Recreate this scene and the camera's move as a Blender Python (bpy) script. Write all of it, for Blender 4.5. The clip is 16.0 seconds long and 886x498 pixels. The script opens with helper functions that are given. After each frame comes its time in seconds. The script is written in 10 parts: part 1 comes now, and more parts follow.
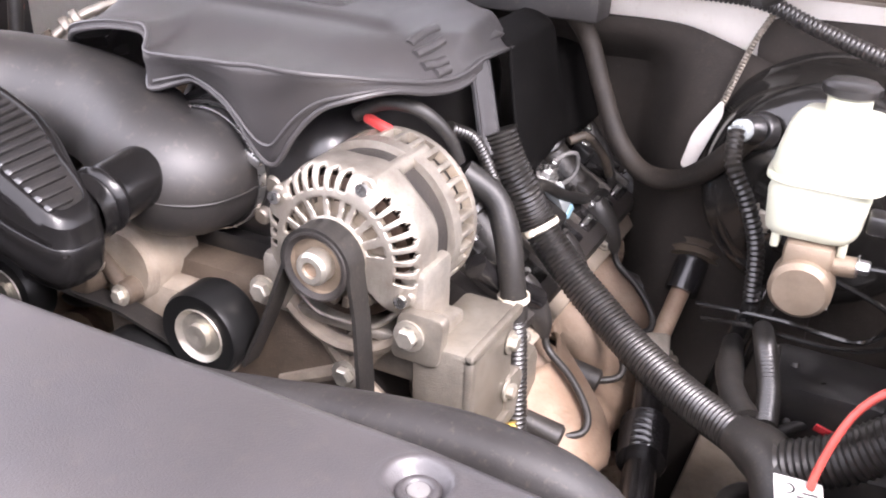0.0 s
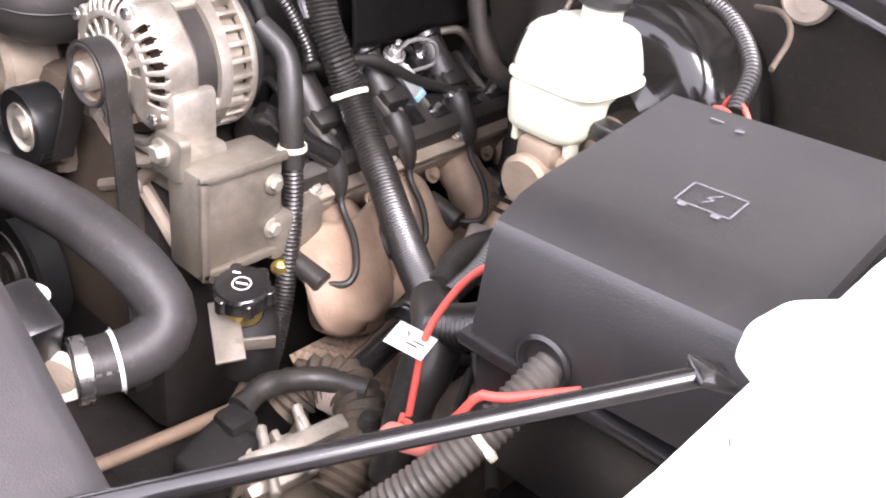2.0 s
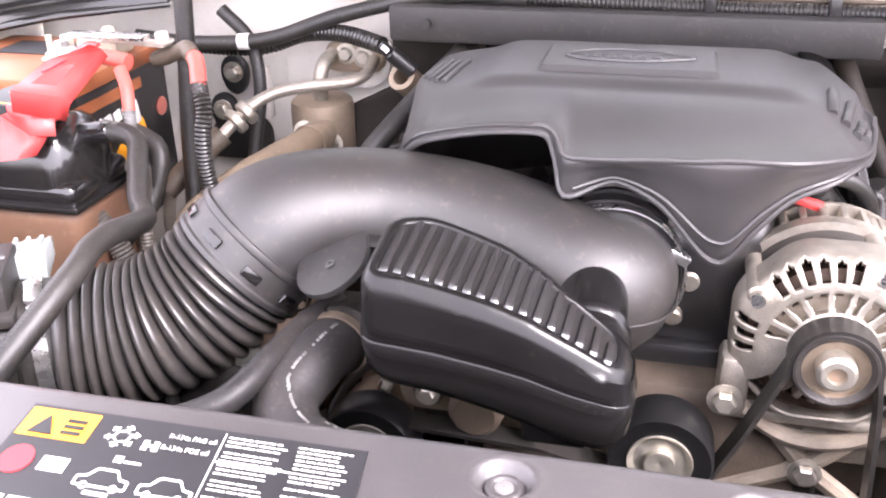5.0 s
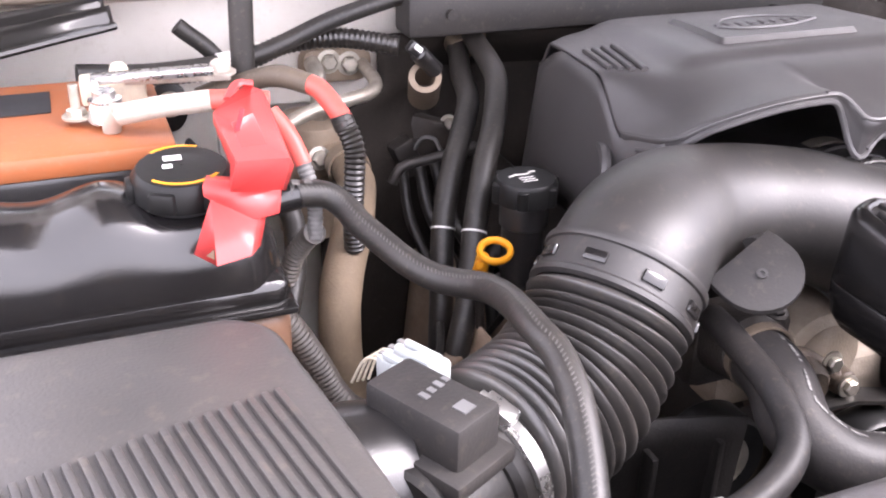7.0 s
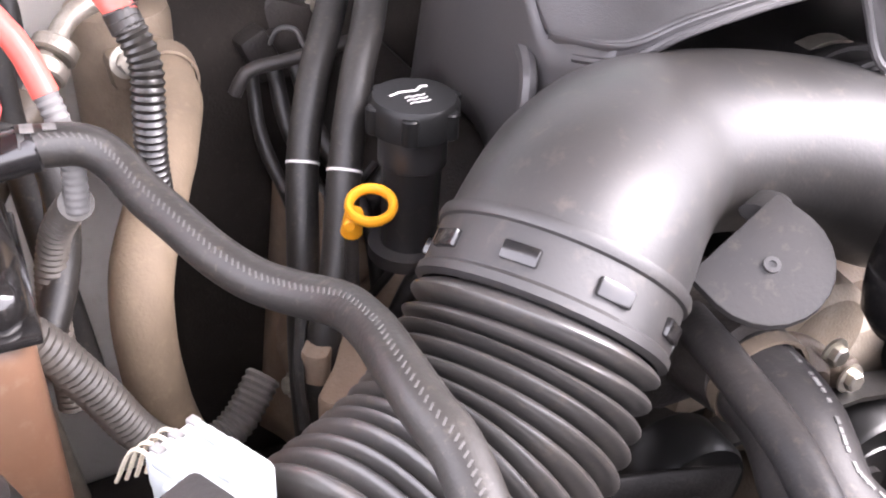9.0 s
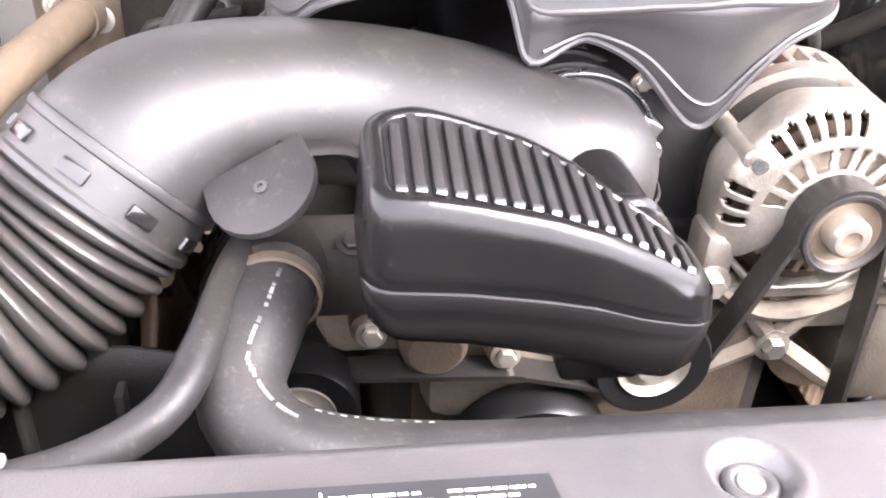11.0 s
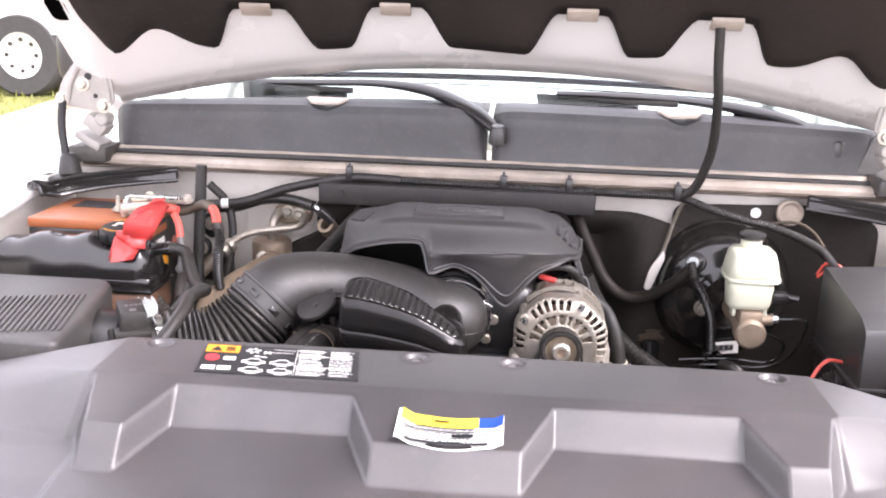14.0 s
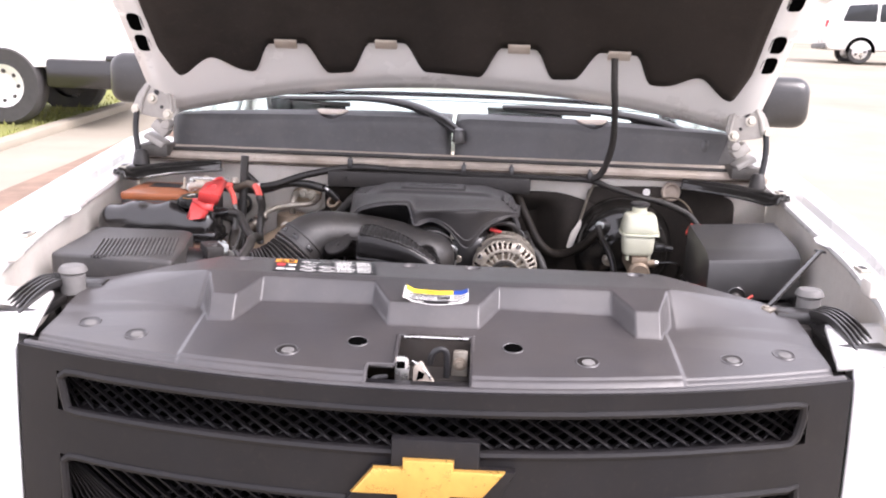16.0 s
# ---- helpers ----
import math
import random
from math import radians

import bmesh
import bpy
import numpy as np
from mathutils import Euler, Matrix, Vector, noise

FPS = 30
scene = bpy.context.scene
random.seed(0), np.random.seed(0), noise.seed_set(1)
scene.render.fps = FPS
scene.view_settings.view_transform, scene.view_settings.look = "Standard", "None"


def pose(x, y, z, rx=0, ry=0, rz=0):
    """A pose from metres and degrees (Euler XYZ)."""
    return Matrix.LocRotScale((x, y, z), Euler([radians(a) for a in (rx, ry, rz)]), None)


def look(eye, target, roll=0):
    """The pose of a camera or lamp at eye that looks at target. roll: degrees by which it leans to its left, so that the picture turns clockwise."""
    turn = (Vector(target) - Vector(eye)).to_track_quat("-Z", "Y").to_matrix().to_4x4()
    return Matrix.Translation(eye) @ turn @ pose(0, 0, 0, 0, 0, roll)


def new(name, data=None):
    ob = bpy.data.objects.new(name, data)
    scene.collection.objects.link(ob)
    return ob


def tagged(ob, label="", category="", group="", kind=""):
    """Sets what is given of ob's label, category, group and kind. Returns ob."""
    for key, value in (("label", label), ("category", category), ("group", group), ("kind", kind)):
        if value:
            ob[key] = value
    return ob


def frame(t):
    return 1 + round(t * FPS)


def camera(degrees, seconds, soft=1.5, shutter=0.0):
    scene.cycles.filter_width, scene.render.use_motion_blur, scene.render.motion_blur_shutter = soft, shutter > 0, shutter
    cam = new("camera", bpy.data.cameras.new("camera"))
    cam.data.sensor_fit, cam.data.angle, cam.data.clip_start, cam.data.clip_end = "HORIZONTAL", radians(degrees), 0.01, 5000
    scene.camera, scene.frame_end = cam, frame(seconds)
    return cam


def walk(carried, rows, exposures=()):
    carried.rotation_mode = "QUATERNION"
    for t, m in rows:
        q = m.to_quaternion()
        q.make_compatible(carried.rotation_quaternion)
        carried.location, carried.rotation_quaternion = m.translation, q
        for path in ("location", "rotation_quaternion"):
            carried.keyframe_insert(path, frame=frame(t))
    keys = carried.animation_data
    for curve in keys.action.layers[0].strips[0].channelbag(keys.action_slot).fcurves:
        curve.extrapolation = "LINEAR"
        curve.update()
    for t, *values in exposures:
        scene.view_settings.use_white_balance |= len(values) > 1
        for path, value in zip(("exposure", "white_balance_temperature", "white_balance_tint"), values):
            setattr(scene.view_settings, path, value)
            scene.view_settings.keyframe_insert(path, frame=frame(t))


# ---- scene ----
cam = camera(50.0, 16.0, soft=2.0)
PATH = [
    (0, (0.572, 0.159, 1.353), (-0.234, 1.759, 0.465), 2.0),
    (0.5, (0.697, 0.158, 1.357), (-0.2, 1.714, 0.476), 2.5),
    (1, (0.844, 0.236, 1.358), (-0.157, 1.727, 0.476), 4.3),
    (1.5, (0.943, 0.281, 1.356), (-0.109, 1.695, 0.411), 6.3),
    (2, (0.981, 0.296, 1.359), (-0.07, 1.645, 0.322), 7.7),
    (2.5, (0.95, 0.298, 1.365), (-0.111, 1.612, 0.293), 8.6),
    (3, (0.801, 0.242, 1.368), (-0.219, 1.58, 0.287), 9.8),
    (3.5, (0.602, 0.155, 1.394), (-0.242, 1.662, 0.387), 3.9),
    (4, (0.425, 0.133, 1.387), (-0.333, 1.757, 0.499), 1.1),
    (4.5, (0.227, 0.123, 1.395), (-0.453, 1.781, 0.506), -1.5),
    (5, (0.013, 0.071, 1.392), (-0.442, 1.811, 0.518), -1.2),
    (5.2, (-0.08, 0.046, 1.396), (-0.38, 1.812, 0.513), -1.1),
    (7.3, (-0.733, 0.297, 1.375), (0.107, 1.858, 0.449), 3.0),
    (7.5, (-0.738, 0.354, 1.37), (0.213, 1.827, 0.408), 4.5),
    (7.8, (-0.72, 0.434, 1.355), (0.28, 1.835, 0.336), 5.3),
    (8, (-0.696, 0.472, 1.347), (0.307, 1.836, 0.282), 5.4),
    (8.2, (-0.678, 0.498, 1.333), (0.328, 1.832, 0.233), 5.3),
    (10.5, (-0.295, 0.287, 1.296), (-0.06, 1.907, 0.146), 1.6),
    (11, (-0.218, 0.233, 1.321), (0.045, 1.881, 0.219), 3.3),
    (11.5, (-0.138, 0.134, 1.345), (0.014, 1.852, 0.333), 3.9),
    (12, (-0.054, 0.034, 1.363), (-0.022, 1.82, 0.464), 3.5),
    (12.5, (0.036, -0.121, 1.389), (-0.058, 1.709, 0.587), 3.1),
    (13, (0.045, -0.322, 1.424), (-0.078, 1.567, 0.779), 2.4),
    (13.5, (0.024, -0.53, 1.463), (-0.134, 1.383, 0.903), 1.3),
    (14, (0.061, -0.728, 1.526), (-0.082, 1.202, 1.022), 1.8),
    (14.5, (0.1, -0.917, 1.545), (-0.003, 1.027, 1.086), 2.9),
    (15, (0.054, -1.122, 1.564), (0.006, 0.838, 1.171), 3.6),
    (15.5, (0.032, -1.3, 1.545), (-0.017, 0.66, 1.149), 3.2),
    (16, (0.055, -1.472, 1.529), (0.006, 0.48, 1.097), 2.1),
]
walk(cam, [(t, look(eye, target, roll)) for t, eye, target, roll in PATH], exposures=[(0.0, 2.45, 6350, 24), (1.0, 2.2, 6350, 24), (1.5, 2.32, 6350, 24), (2.5, 2.36, 6350, 24), (3.5, 2.50, 6350, 24), (4.5, 2.48, 6350, 24), (5.0, 2.77, 6350, 25), (7.5, 2.45, 6350, 25), (8.0, 2.55, 6350, 25), (10.5, 3.45, 6400, 21), (11.0, 3.45, 6400, 21), (11.5, 3.06, 6400, 22), (12.0, 2.58, 6400, 22), (12.5, 2.42, 6400, 23), (13.0, 2.38, 6400, 23), (13.5, 2.10, 6400, 23), (14.5, 1.82, 6400, 22), (16.0, 1.35, 6400, 23)])

# ---- world and light ----
world = bpy.data.worlds.new("sky")
scene.world = world
world.use_nodes = True
wn = world.node_tree
sky = wn.nodes.new("ShaderNodeTexSky")
sky.sky_type, sky.sun_disc = "NISHITA", False
sky.sun_elevation, sky.sun_rotation = radians(48), radians(115)
sky.air_density, sky.dust_density, sky.ozone_density = 1.0, 4.0, 1.0
hs = wn.nodes.new("ShaderNodeHueSaturation")
hs.inputs["Saturation"].default_value = 0.25
wn.links.new(sky.outputs[0], hs.inputs["Color"])
cloud = wn.nodes.new("ShaderNodeMix")               # thin even cloud before the sky
cloud.data_type = "RGBA"
cloud.inputs["Factor"].default_value = 0.6
cloud.inputs[7].default_value = (8.0, 8.1, 8.4, 1)
wn.links.new(hs.outputs[0], cloud.inputs[6])
wn.links.new(cloud.outputs[2], wn.nodes["Background"].inputs[0])
wn.nodes["Background"].inputs[1].default_value = 0.15
sun = new("sun", bpy.data.lights.new("sun", "SUN"))
sun.data.energy, sun.data.angle, sun.data.color = 1.5, radians(30), (1.0, 0.97, 0.93)
sun.matrix_world = look((4.0, -1.4, 5.6), (0, 0.5, 1.0))

# ---- materials ----
def mat(name, color, rough=0.6, metal=0.0, vary=0.25, scale=30.0, bump=0.1, dust=0.0, dust_color=(0.30, 0.24, 0.18),
        spec=0.5, coat=0.0, grain=400.0, coat_rough=0.05, specks=0.5):
    m = bpy.data.materials.new(name)
    m.use_nodes = True
    nt = m.node_tree
    b = nt.nodes["Principled BSDF"]
    def node(kind, **inputs):
        n = nt.nodes.new(kind)
        for k, v in inputs.items():
            n.inputs[k].default_value = v
        return n
    co = node("ShaderNodeTexCoord")
    big = node("ShaderNodeTexNoise", Scale=scale, Detail=6.0, Roughness=0.6)
    fine = node("ShaderNodeTexNoise", Scale=grain, Detail=3.0)
    for n in (big, fine):
        nt.links.new(co.outputs["Object"], n.inputs["Vector"])
    ramp = node("ShaderNodeMapRange")
    ramp.inputs["From Min"].default_value, ramp.inputs["From Max"].default_value = 0.3, 0.7
    ramp.inputs["To Min"].default_value, ramp.inputs["To Max"].default_value = 1.0 - vary, 1.0 + vary
    nt.links.new(big.outputs[0], ramp.inputs["Value"])
    tone = node("ShaderNodeMix")
    tone.data_type, tone.blend_type = "RGBA", "MULTIPLY"
    tone.inputs["Factor"].default_value = 1.0
    tone.inputs["A"].default_value = (*color, 1)
    tone.inputs[6].default_value = (*color, 1)
    nt.links.new(ramp.outputs[0], tone.inputs[7])
    last = tone.outputs[2]
    if dust > 0:
        patch = node("ShaderNodeTexNoise", Scale=scale * 0.35, Detail=8.0, Roughness=0.7)
        nt.links.new(co.outputs["Object"], patch.inputs["Vector"])
        pr = node("ShaderNodeMapRange")
        pr.inputs["From Min"].default_value, pr.inputs["From Max"].default_value = 0.40, 0.68
        pr.inputs["To Min"].default_value, pr.inputs["To Max"].default_value = 0.25 * dust, dust
        nt.links.new(patch.outputs[0], pr.inputs["Value"])
        dm = node("ShaderNodeMix")
        dm.data_type = "RGBA"
        nt.links.new(pr.outputs[0], dm.inputs["Factor"])
        nt.links.new(last, dm.inputs[6])
        dm.inputs[7].default_value = (*dust_color, 1)
        last = dm.outputs[2]
        if specks > 0:                                  # grit and pale spots
            grit = node("ShaderNodeTexNoise", Scale=max(60.0, scale * 9), Detail=4.0, Roughness=0.65)
            nt.links.new(co.outputs["Object"], grit.inputs["Vector"])
            gr = node("ShaderNodeMapRange")
            gr.inputs["From Min"].default_value, gr.inputs["From Max"].default_value = 0.56, 0.74
            gr.inputs["To Max"].default_value = min(1.0, specks * (0.25 + dust))
            nt.links.new(grit.outputs[0], gr.inputs["Value"])
            gm = node("ShaderNodeMix")
            gm.data_type = "RGBA"
            nt.links.new(gr.outputs[0], gm.inputs["Factor"])
            nt.links.new(last, gm.inputs[6])
            gm.inputs[7].default_value = (*dust_color, 1)
            last = gm.outputs[2]
    nt.links.new(last, b.inputs["Base Color"])
    rr = node("ShaderNodeMapRange")
    rr.inputs["To Min"].default_value, rr.inputs["To Max"].default_value = max(rough - 0.12, 0.03), min(rough + 0.12, 1.0)
    nt.links.new(big.outputs[0], rr.inputs["Value"])
    nt.links.new(rr.outputs[0], b.inputs["Roughness"])
    b.inputs["Metallic"].default_value = metal
    b.inputs["Specular IOR Level"].default_value = spec
    b.inputs["Coat Weight"].default_value = coat
    b.inputs["Coat Roughness"].default_value = coat_rough
    if bump > 0:
        bp = node("ShaderNodeBump", Strength=bump, Distance=0.0015)
        nt.links.new(fine.outputs[0], bp.inputs["Height"])
        nt.links.new(bp.outputs[0], b.inputs["Normal"])
    return m


M_COVER = mat("grained_grey_plastic", (0.045, 0.0433, 0.0475), 0.42, vary=0.18, scale=9, bump=0.25, dust=0.09, grain=900, spec=0.6, coat=0.4, coat_rough=0.25, specks=0.12)
M_ENGCOVER = mat("grained_engine_cover_plastic", (0.033, 0.032, 0.034), 0.42, vary=0.16, scale=9, bump=0.2, dust=0.06, grain=900, spec=0.75, specks=0.08)
M_BLACK = mat("black_plastic", (0.011, 0.011, 0.012), 0.32, vary=0.25, scale=14, bump=0.12, dust=0.035, grain=700, spec=0.9, specks=0.25)
M_COIL = mat("dull_grey_coil_plastic", (0.055, 0.054, 0.052), 0.5, vary=0.3, scale=30, bump=0.15, dust=0.22, specks=0.3)
M_GLOSS = mat("smooth_black_plastic", (0.009, 0.009, 0.010), 0.17, vary=0.2, scale=10, bump=0.04, dust=0.03, spec=0.8, specks=0.15)
M_DUCT = mat("moulded_black_duct_plastic", (0.014, 0.014, 0.015), 0.50, vary=0.25, scale=10, bump=0.08, dust=0.08, spec=0.75, coat=0.1, coat_rough=0.5, specks=0.3)
M_RUBBER = mat("black_rubber", (0.012, 0.012, 0.012), 0.46, vary=0.3, scale=22, bump=0.15, dust=0.06, spec=0.55, specks=0.4)
M_CONDUIT = mat("black_corrugated_plastic", (0.010, 0.010, 0.010), 0.33, vary=0.2, scale=30, bump=0.05, dust=0.05, spec=0.75, specks=0.5)
M_DUSTY = mat("dusty_rubber", (0.03, 0.027, 0.024), 0.55, vary=0.3, scale=18, bump=0.2, dust=0.42, dust_color=(0.30, 0.225, 0.155))
M_BELLOWS = mat("dusty_ribbed_rubber", (0.034, 0.033, 0.033), 0.34, vary=0.25, scale=16, bump=0.08, dust=0.16, dust_color=(0.22, 0.175, 0.13), spec=0.9)
M_MATTE = mat("matt_black_plastic", (0.018, 0.018, 0.019), 0.55, vary=0.2, scale=14, bump=0.2, dust=0.06, spec=0.4, specks=0.3)
M_LID = mat("dull_grey_plastic", (0.040, 0.040, 0.042), 0.48, vary=0.2, scale=8, bump=0.2, dust=0.12, spec=0.6, specks=0.3)
M_HOSE = mat("worn_black_hose", (0.020, 0.020, 0.021), 0.50, vary=0.3, scale=20, bump=0.15, dust=0.07, dust_color=(0.22, 0.17, 0.13), spec=0.35)
M_FUSE = mat("fine_grained_black_lid_plastic", (0.017, 0.017, 0.018), 0.36, vary=0.15, scale=9, bump=0.2, dust=0.05, grain=900, spec=0.9, specks=0.1)
M_WEAVE = mat("woven_grey_thread", (0.075, 0.072, 0.068), 0.7, vary=0.2, scale=30, bump=0.1)
M_HOSEPRINT = mat("worn_white_print", (0.15, 0.147, 0.14), 0.6, vary=0.6, scale=60, bump=0.0)
M_GREASE = mat("greasy_brown_casting", (0.075, 0.058, 0.044), 0.6, 0.1, vary=0.4, scale=25, bump=0.5, dust=0.35, dust_color=(0.18, 0.13, 0.085))
# pale colour carries the sunlight on the dashboard
M_CAB = mat("dashboard_with_painted_sunlight", (0.70, 0.78, 0.74), 0.7, vary=0.15, scale=4, bump=0.1)
M_LINER = mat("black_liner_plastic", (0.009, 0.0085, 0.0085), 0.65, vary=0.4, scale=12, bump=0.3, dust=0.1, dust_color=(0.07, 0.055, 0.042), spec=0.3)
M_ALU = mat("cast_aluminium", (0.47, 0.44, 0.385), 0.40, 0.7, vary=0.28, scale=40, bump=0.45, dust=0.5, dust_color=(0.26, 0.20, 0.14), grain=600)
M_DULLALU = mat("dull_cast_aluminium", (0.25, 0.23, 0.195), 0.5, 0.55, vary=0.3, scale=35, bump=0.5, dust=0.6, dust_color=(0.20, 0.155, 0.11), grain=500)
M_STEEL = mat("bright_steel", (0.72, 0.71, 0.69), 0.28, 0.95, vary=0.12, scale=60, bump=0.05)
M_DIRTY = mat("dirty_cast_metal", (0.27, 0.235, 0.195), 0.7, 0.2, vary=0.4, scale=25, bump=0.5, dust=0.6, dust_color=(0.30, 0.225, 0.15))
M_RUST = mat("rusty_heat_shield", (0.31, 0.245, 0.185), 0.62, 0.15, vary=0.35, scale=18, bump=0.5, dust=0.6, dust_color=(0.23, 0.125, 0.07), grain=250, specks=0.4)
M_DARKMETAL = mat("dark_engine_metal", (0.035, 0.033, 0.032), 0.5, 0.3, vary=0.4, scale=25, bump=0.4, dust=0.3, dust_color=(0.10, 0.075, 0.055))
M_WHITE = mat("white_truck_paint", (0.80, 0.79, 0.77), 0.28, vary=0.03, scale=3, bump=0.0, coat=0.4)
M_BAYWHITE = mat("dusty_white_paint", (0.74, 0.71, 0.66), 0.45, vary=0.08, scale=10, bump=0.05, dust=0.35, dust_color=(0.50, 0.43, 0.35))
M_MAT = mat("black_firewall_matting", (0.019, 0.0165, 0.0145), 0.85, vary=0.35, scale=14, bump=0.4, dust=0.3, dust_color=(0.075, 0.058, 0.045), spec=0.3)
M_PAD = mat("black_felt_insulation", (0.020, 0.017, 0.015), 0.95, vary=0.4, scale=6, bump=0.8, dust=0.5, dust_color=(0.050, 0.038, 0.030), grain=250, spec=0.3, specks=0.6)
M_BOOST = mat("gloss_black_enamel", (0.010, 0.010, 0.010), 0.14, vary=0.2, scale=9, bump=0.02, coat=0.3, dust=0.03, specks=0.08)
M_RES = mat("translucent_white_plastic", (0.54, 0.55, 0.44), 0.40, vary=0.06, scale=14, bump=0.03, dust=0.10, dust_color=(0.75, 0.66, 0.42))
M_TAN = mat("bare_tan_aluminium", (0.31, 0.25, 0.19), 0.5, 0.4, vary=0.2, scale=40, bump=0.3, dust=0.4, dust_color=(0.26, 0.18, 0.115))
M_RED = mat("red_plastic", (0.70, 0.075, 0.070), 0.34, vary=0.08, scale=20, bump=0.04)
M_DBLUE = mat("label_deep_blue", (0.02, 0.065, 0.32), 0.45, vary=0.04, scale=20, bump=0.0)
M_CAP = mat("dull_black_cap", (0.010, 0.010, 0.010), 0.35, vary=0.15, scale=20, bump=0.05, spec=0.25)
# black plastic, with the shade under the hood put into its colour
M_FLANK = mat("shade_darkened_black_plastic", (0.0036, 0.0034, 0.0033), 0.70, vary=0.25, scale=12, bump=0.15, dust=0.015, dust_color=(0.05, 0.04, 0.033), spec=0.10)
M_STRAP = mat("tarnished_braid", (0.26, 0.235, 0.20), 0.5, 0.5, vary=0.4, scale=60, bump=0.3, dust=0.3)
M_DUSTHOSE = mat("dusty_black_hose", (0.013, 0.012, 0.011), 0.6, vary=0.4, scale=30, bump=0.3, dust=0.28, dust_color=(0.12, 0.09, 0.065), spec=0.35)
M_GREYCONDUIT = mat("grey_corrugated_sleeve", (0.065, 0.062, 0.058), 0.45, vary=0.25, scale=30, bump=0.1, dust=0.2)
M_RESON = mat("polished_black_plastic", (0.006, 0.006, 0.0065), 0.24, vary=0.25, scale=10, bump=0.05, dust=0.02, spec=0.38, specks=0.06)
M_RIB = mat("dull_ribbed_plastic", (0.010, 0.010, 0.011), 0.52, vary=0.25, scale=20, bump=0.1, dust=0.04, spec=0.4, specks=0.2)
# paler and coated than the ribs: the glint is put into the material
M_EDGE = mat("rib_end_glint", (0.04, 0.04, 0.04), 0.24, vary=0.05, bump=0.0, spec=0.8, coat=0.5, coat_rough=0.2)
M_COWL = mat("sun_faded_cowl_plastic", (0.056, 0.057, 0.062), 0.55, vary=0.3, scale=7, bump=0.15, dust=0.22, dust_color=(0.20, 0.185, 0.17), spec=0.6, specks=0.35)
# white paint greyed for the shade on the hinges, with real dust over it
M_HINGE = mat("shade_greyed_white_steel", (0.40, 0.385, 0.36), 0.5, vary=0.15, scale=20, bump=0.1, dust=0.3, dust_color=(0.27, 0.23, 0.19))
M_SALMON = mat("dusty_salmon_plastic", (0.60, 0.20, 0.155), 0.5, vary=0.12, scale=40, bump=0.1)
M_REDWIRE = mat("red_wire", (0.72, 0.11, 0.085), 0.40, vary=0.1, scale=40, bump=0.0)
M_ORANGE = mat("copper_orange_plastic", (0.34, 0.10, 0.032), 0.40, vary=0.15, scale=16, bump=0.05, dust=0.15)
# stain of the tank; also painted shade in the terminal cover's flap
M_BROWN = mat("brown_tank_stain_and_flap_shade", (0.17, 0.085, 0.05), 0.40, vary=0.2, scale=12, bump=0.05, dust=0.2)
M_YELLOW = mat("yellow_plastic", (0.80, 0.34, 0.015), 0.40, vary=0.06, scale=30, bump=0.02)
M_TIE = mat("cream_nylon", (0.72, 0.66, 0.52), 0.5, vary=0.15, scale=60, bump=0.05, dust=0.25)
M_PAPER = mat("white_label", (0.78, 0.77, 0.74), 0.5, vary=0.04, scale=20, bump=0.0)
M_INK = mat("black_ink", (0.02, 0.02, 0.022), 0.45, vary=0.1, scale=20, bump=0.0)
M_PRINT = mat("grey_white_print", (0.13, 0.13, 0.13), 0.5, vary=0.06, scale=20, bump=0.0)
M_FAINT = mat("faint_grey_print", (0.13, 0.13, 0.135), 0.7, vary=0.06, scale=20, bump=0.0)
M_DARKGREY = mat("dark_grey_coil_metal", (0.06, 0.06, 0.062), 0.4, 0.4, vary=0.2, scale=30, bump=0.1, dust=0.1)
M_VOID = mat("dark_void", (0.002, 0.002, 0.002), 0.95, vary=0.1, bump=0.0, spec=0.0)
M_LYELLOW = mat("label_yellow", (0.85, 0.62, 0.05), 0.45, vary=0.04, scale=20, bump=0.0)
M_LORANGE = mat("label_orange", (0.85, 0.33, 0.03), 0.45, vary=0.04, scale=20, bump=0.0)
M_PBLUE = mat("pale_blue_plastic", (0.30, 0.52, 0.62), 0.45, vary=0.05, scale=20, bump=0.0)
M_LRED = mat("label_red", (0.62, 0.04, 0.05), 0.45, vary=0.04, scale=20, bump=0.0)
M_GOLD = mat("gold_emblem", (0.78, 0.46, 0.12), 0.30, 0.6, vary=0.1, scale=60, bump=0.2)
M_CHROME = mat("chrome", (0.80, 0.80, 0.80), 0.12, 1.0, vary=0.03, scale=20, bump=0.0)
M_LENS = mat("clear_lamp_lens", (0.88, 0.89, 0.90), 0.10, vary=0.05, scale=20, bump=0.02, coat=0.5)
M_CONN = mat("pale_grey_connector", (0.40, 0.43, 0.43), 0.45, vary=0.08, scale=30, bump=0.03)
M_COPPER = mat("copper_windings", (0.07, 0.045, 0.032), 0.4, 0.6, vary=0.3, scale=80, bump=0.2)
M_BRASS = mat("brass", (0.70, 0.52, 0.18), 0.35, 0.85, vary=0.15, scale=50, bump=0.1, dust=0.15)
M_BOLT = mat("zinc_bolt", (0.60, 0.57, 0.50), 0.38, 0.75, vary=0.2, scale=60, bump=0.1, dust=0.2, dust_color=(0.42, 0.32, 0.2))
M_SEAL = mat("dusty_grey_metal_strip", (0.55, 0.50, 0.44), 0.55, 0.15, vary=0.3, scale=12, bump=0.2, dust=0.5, dust_color=(0.36, 0.26, 0.18))
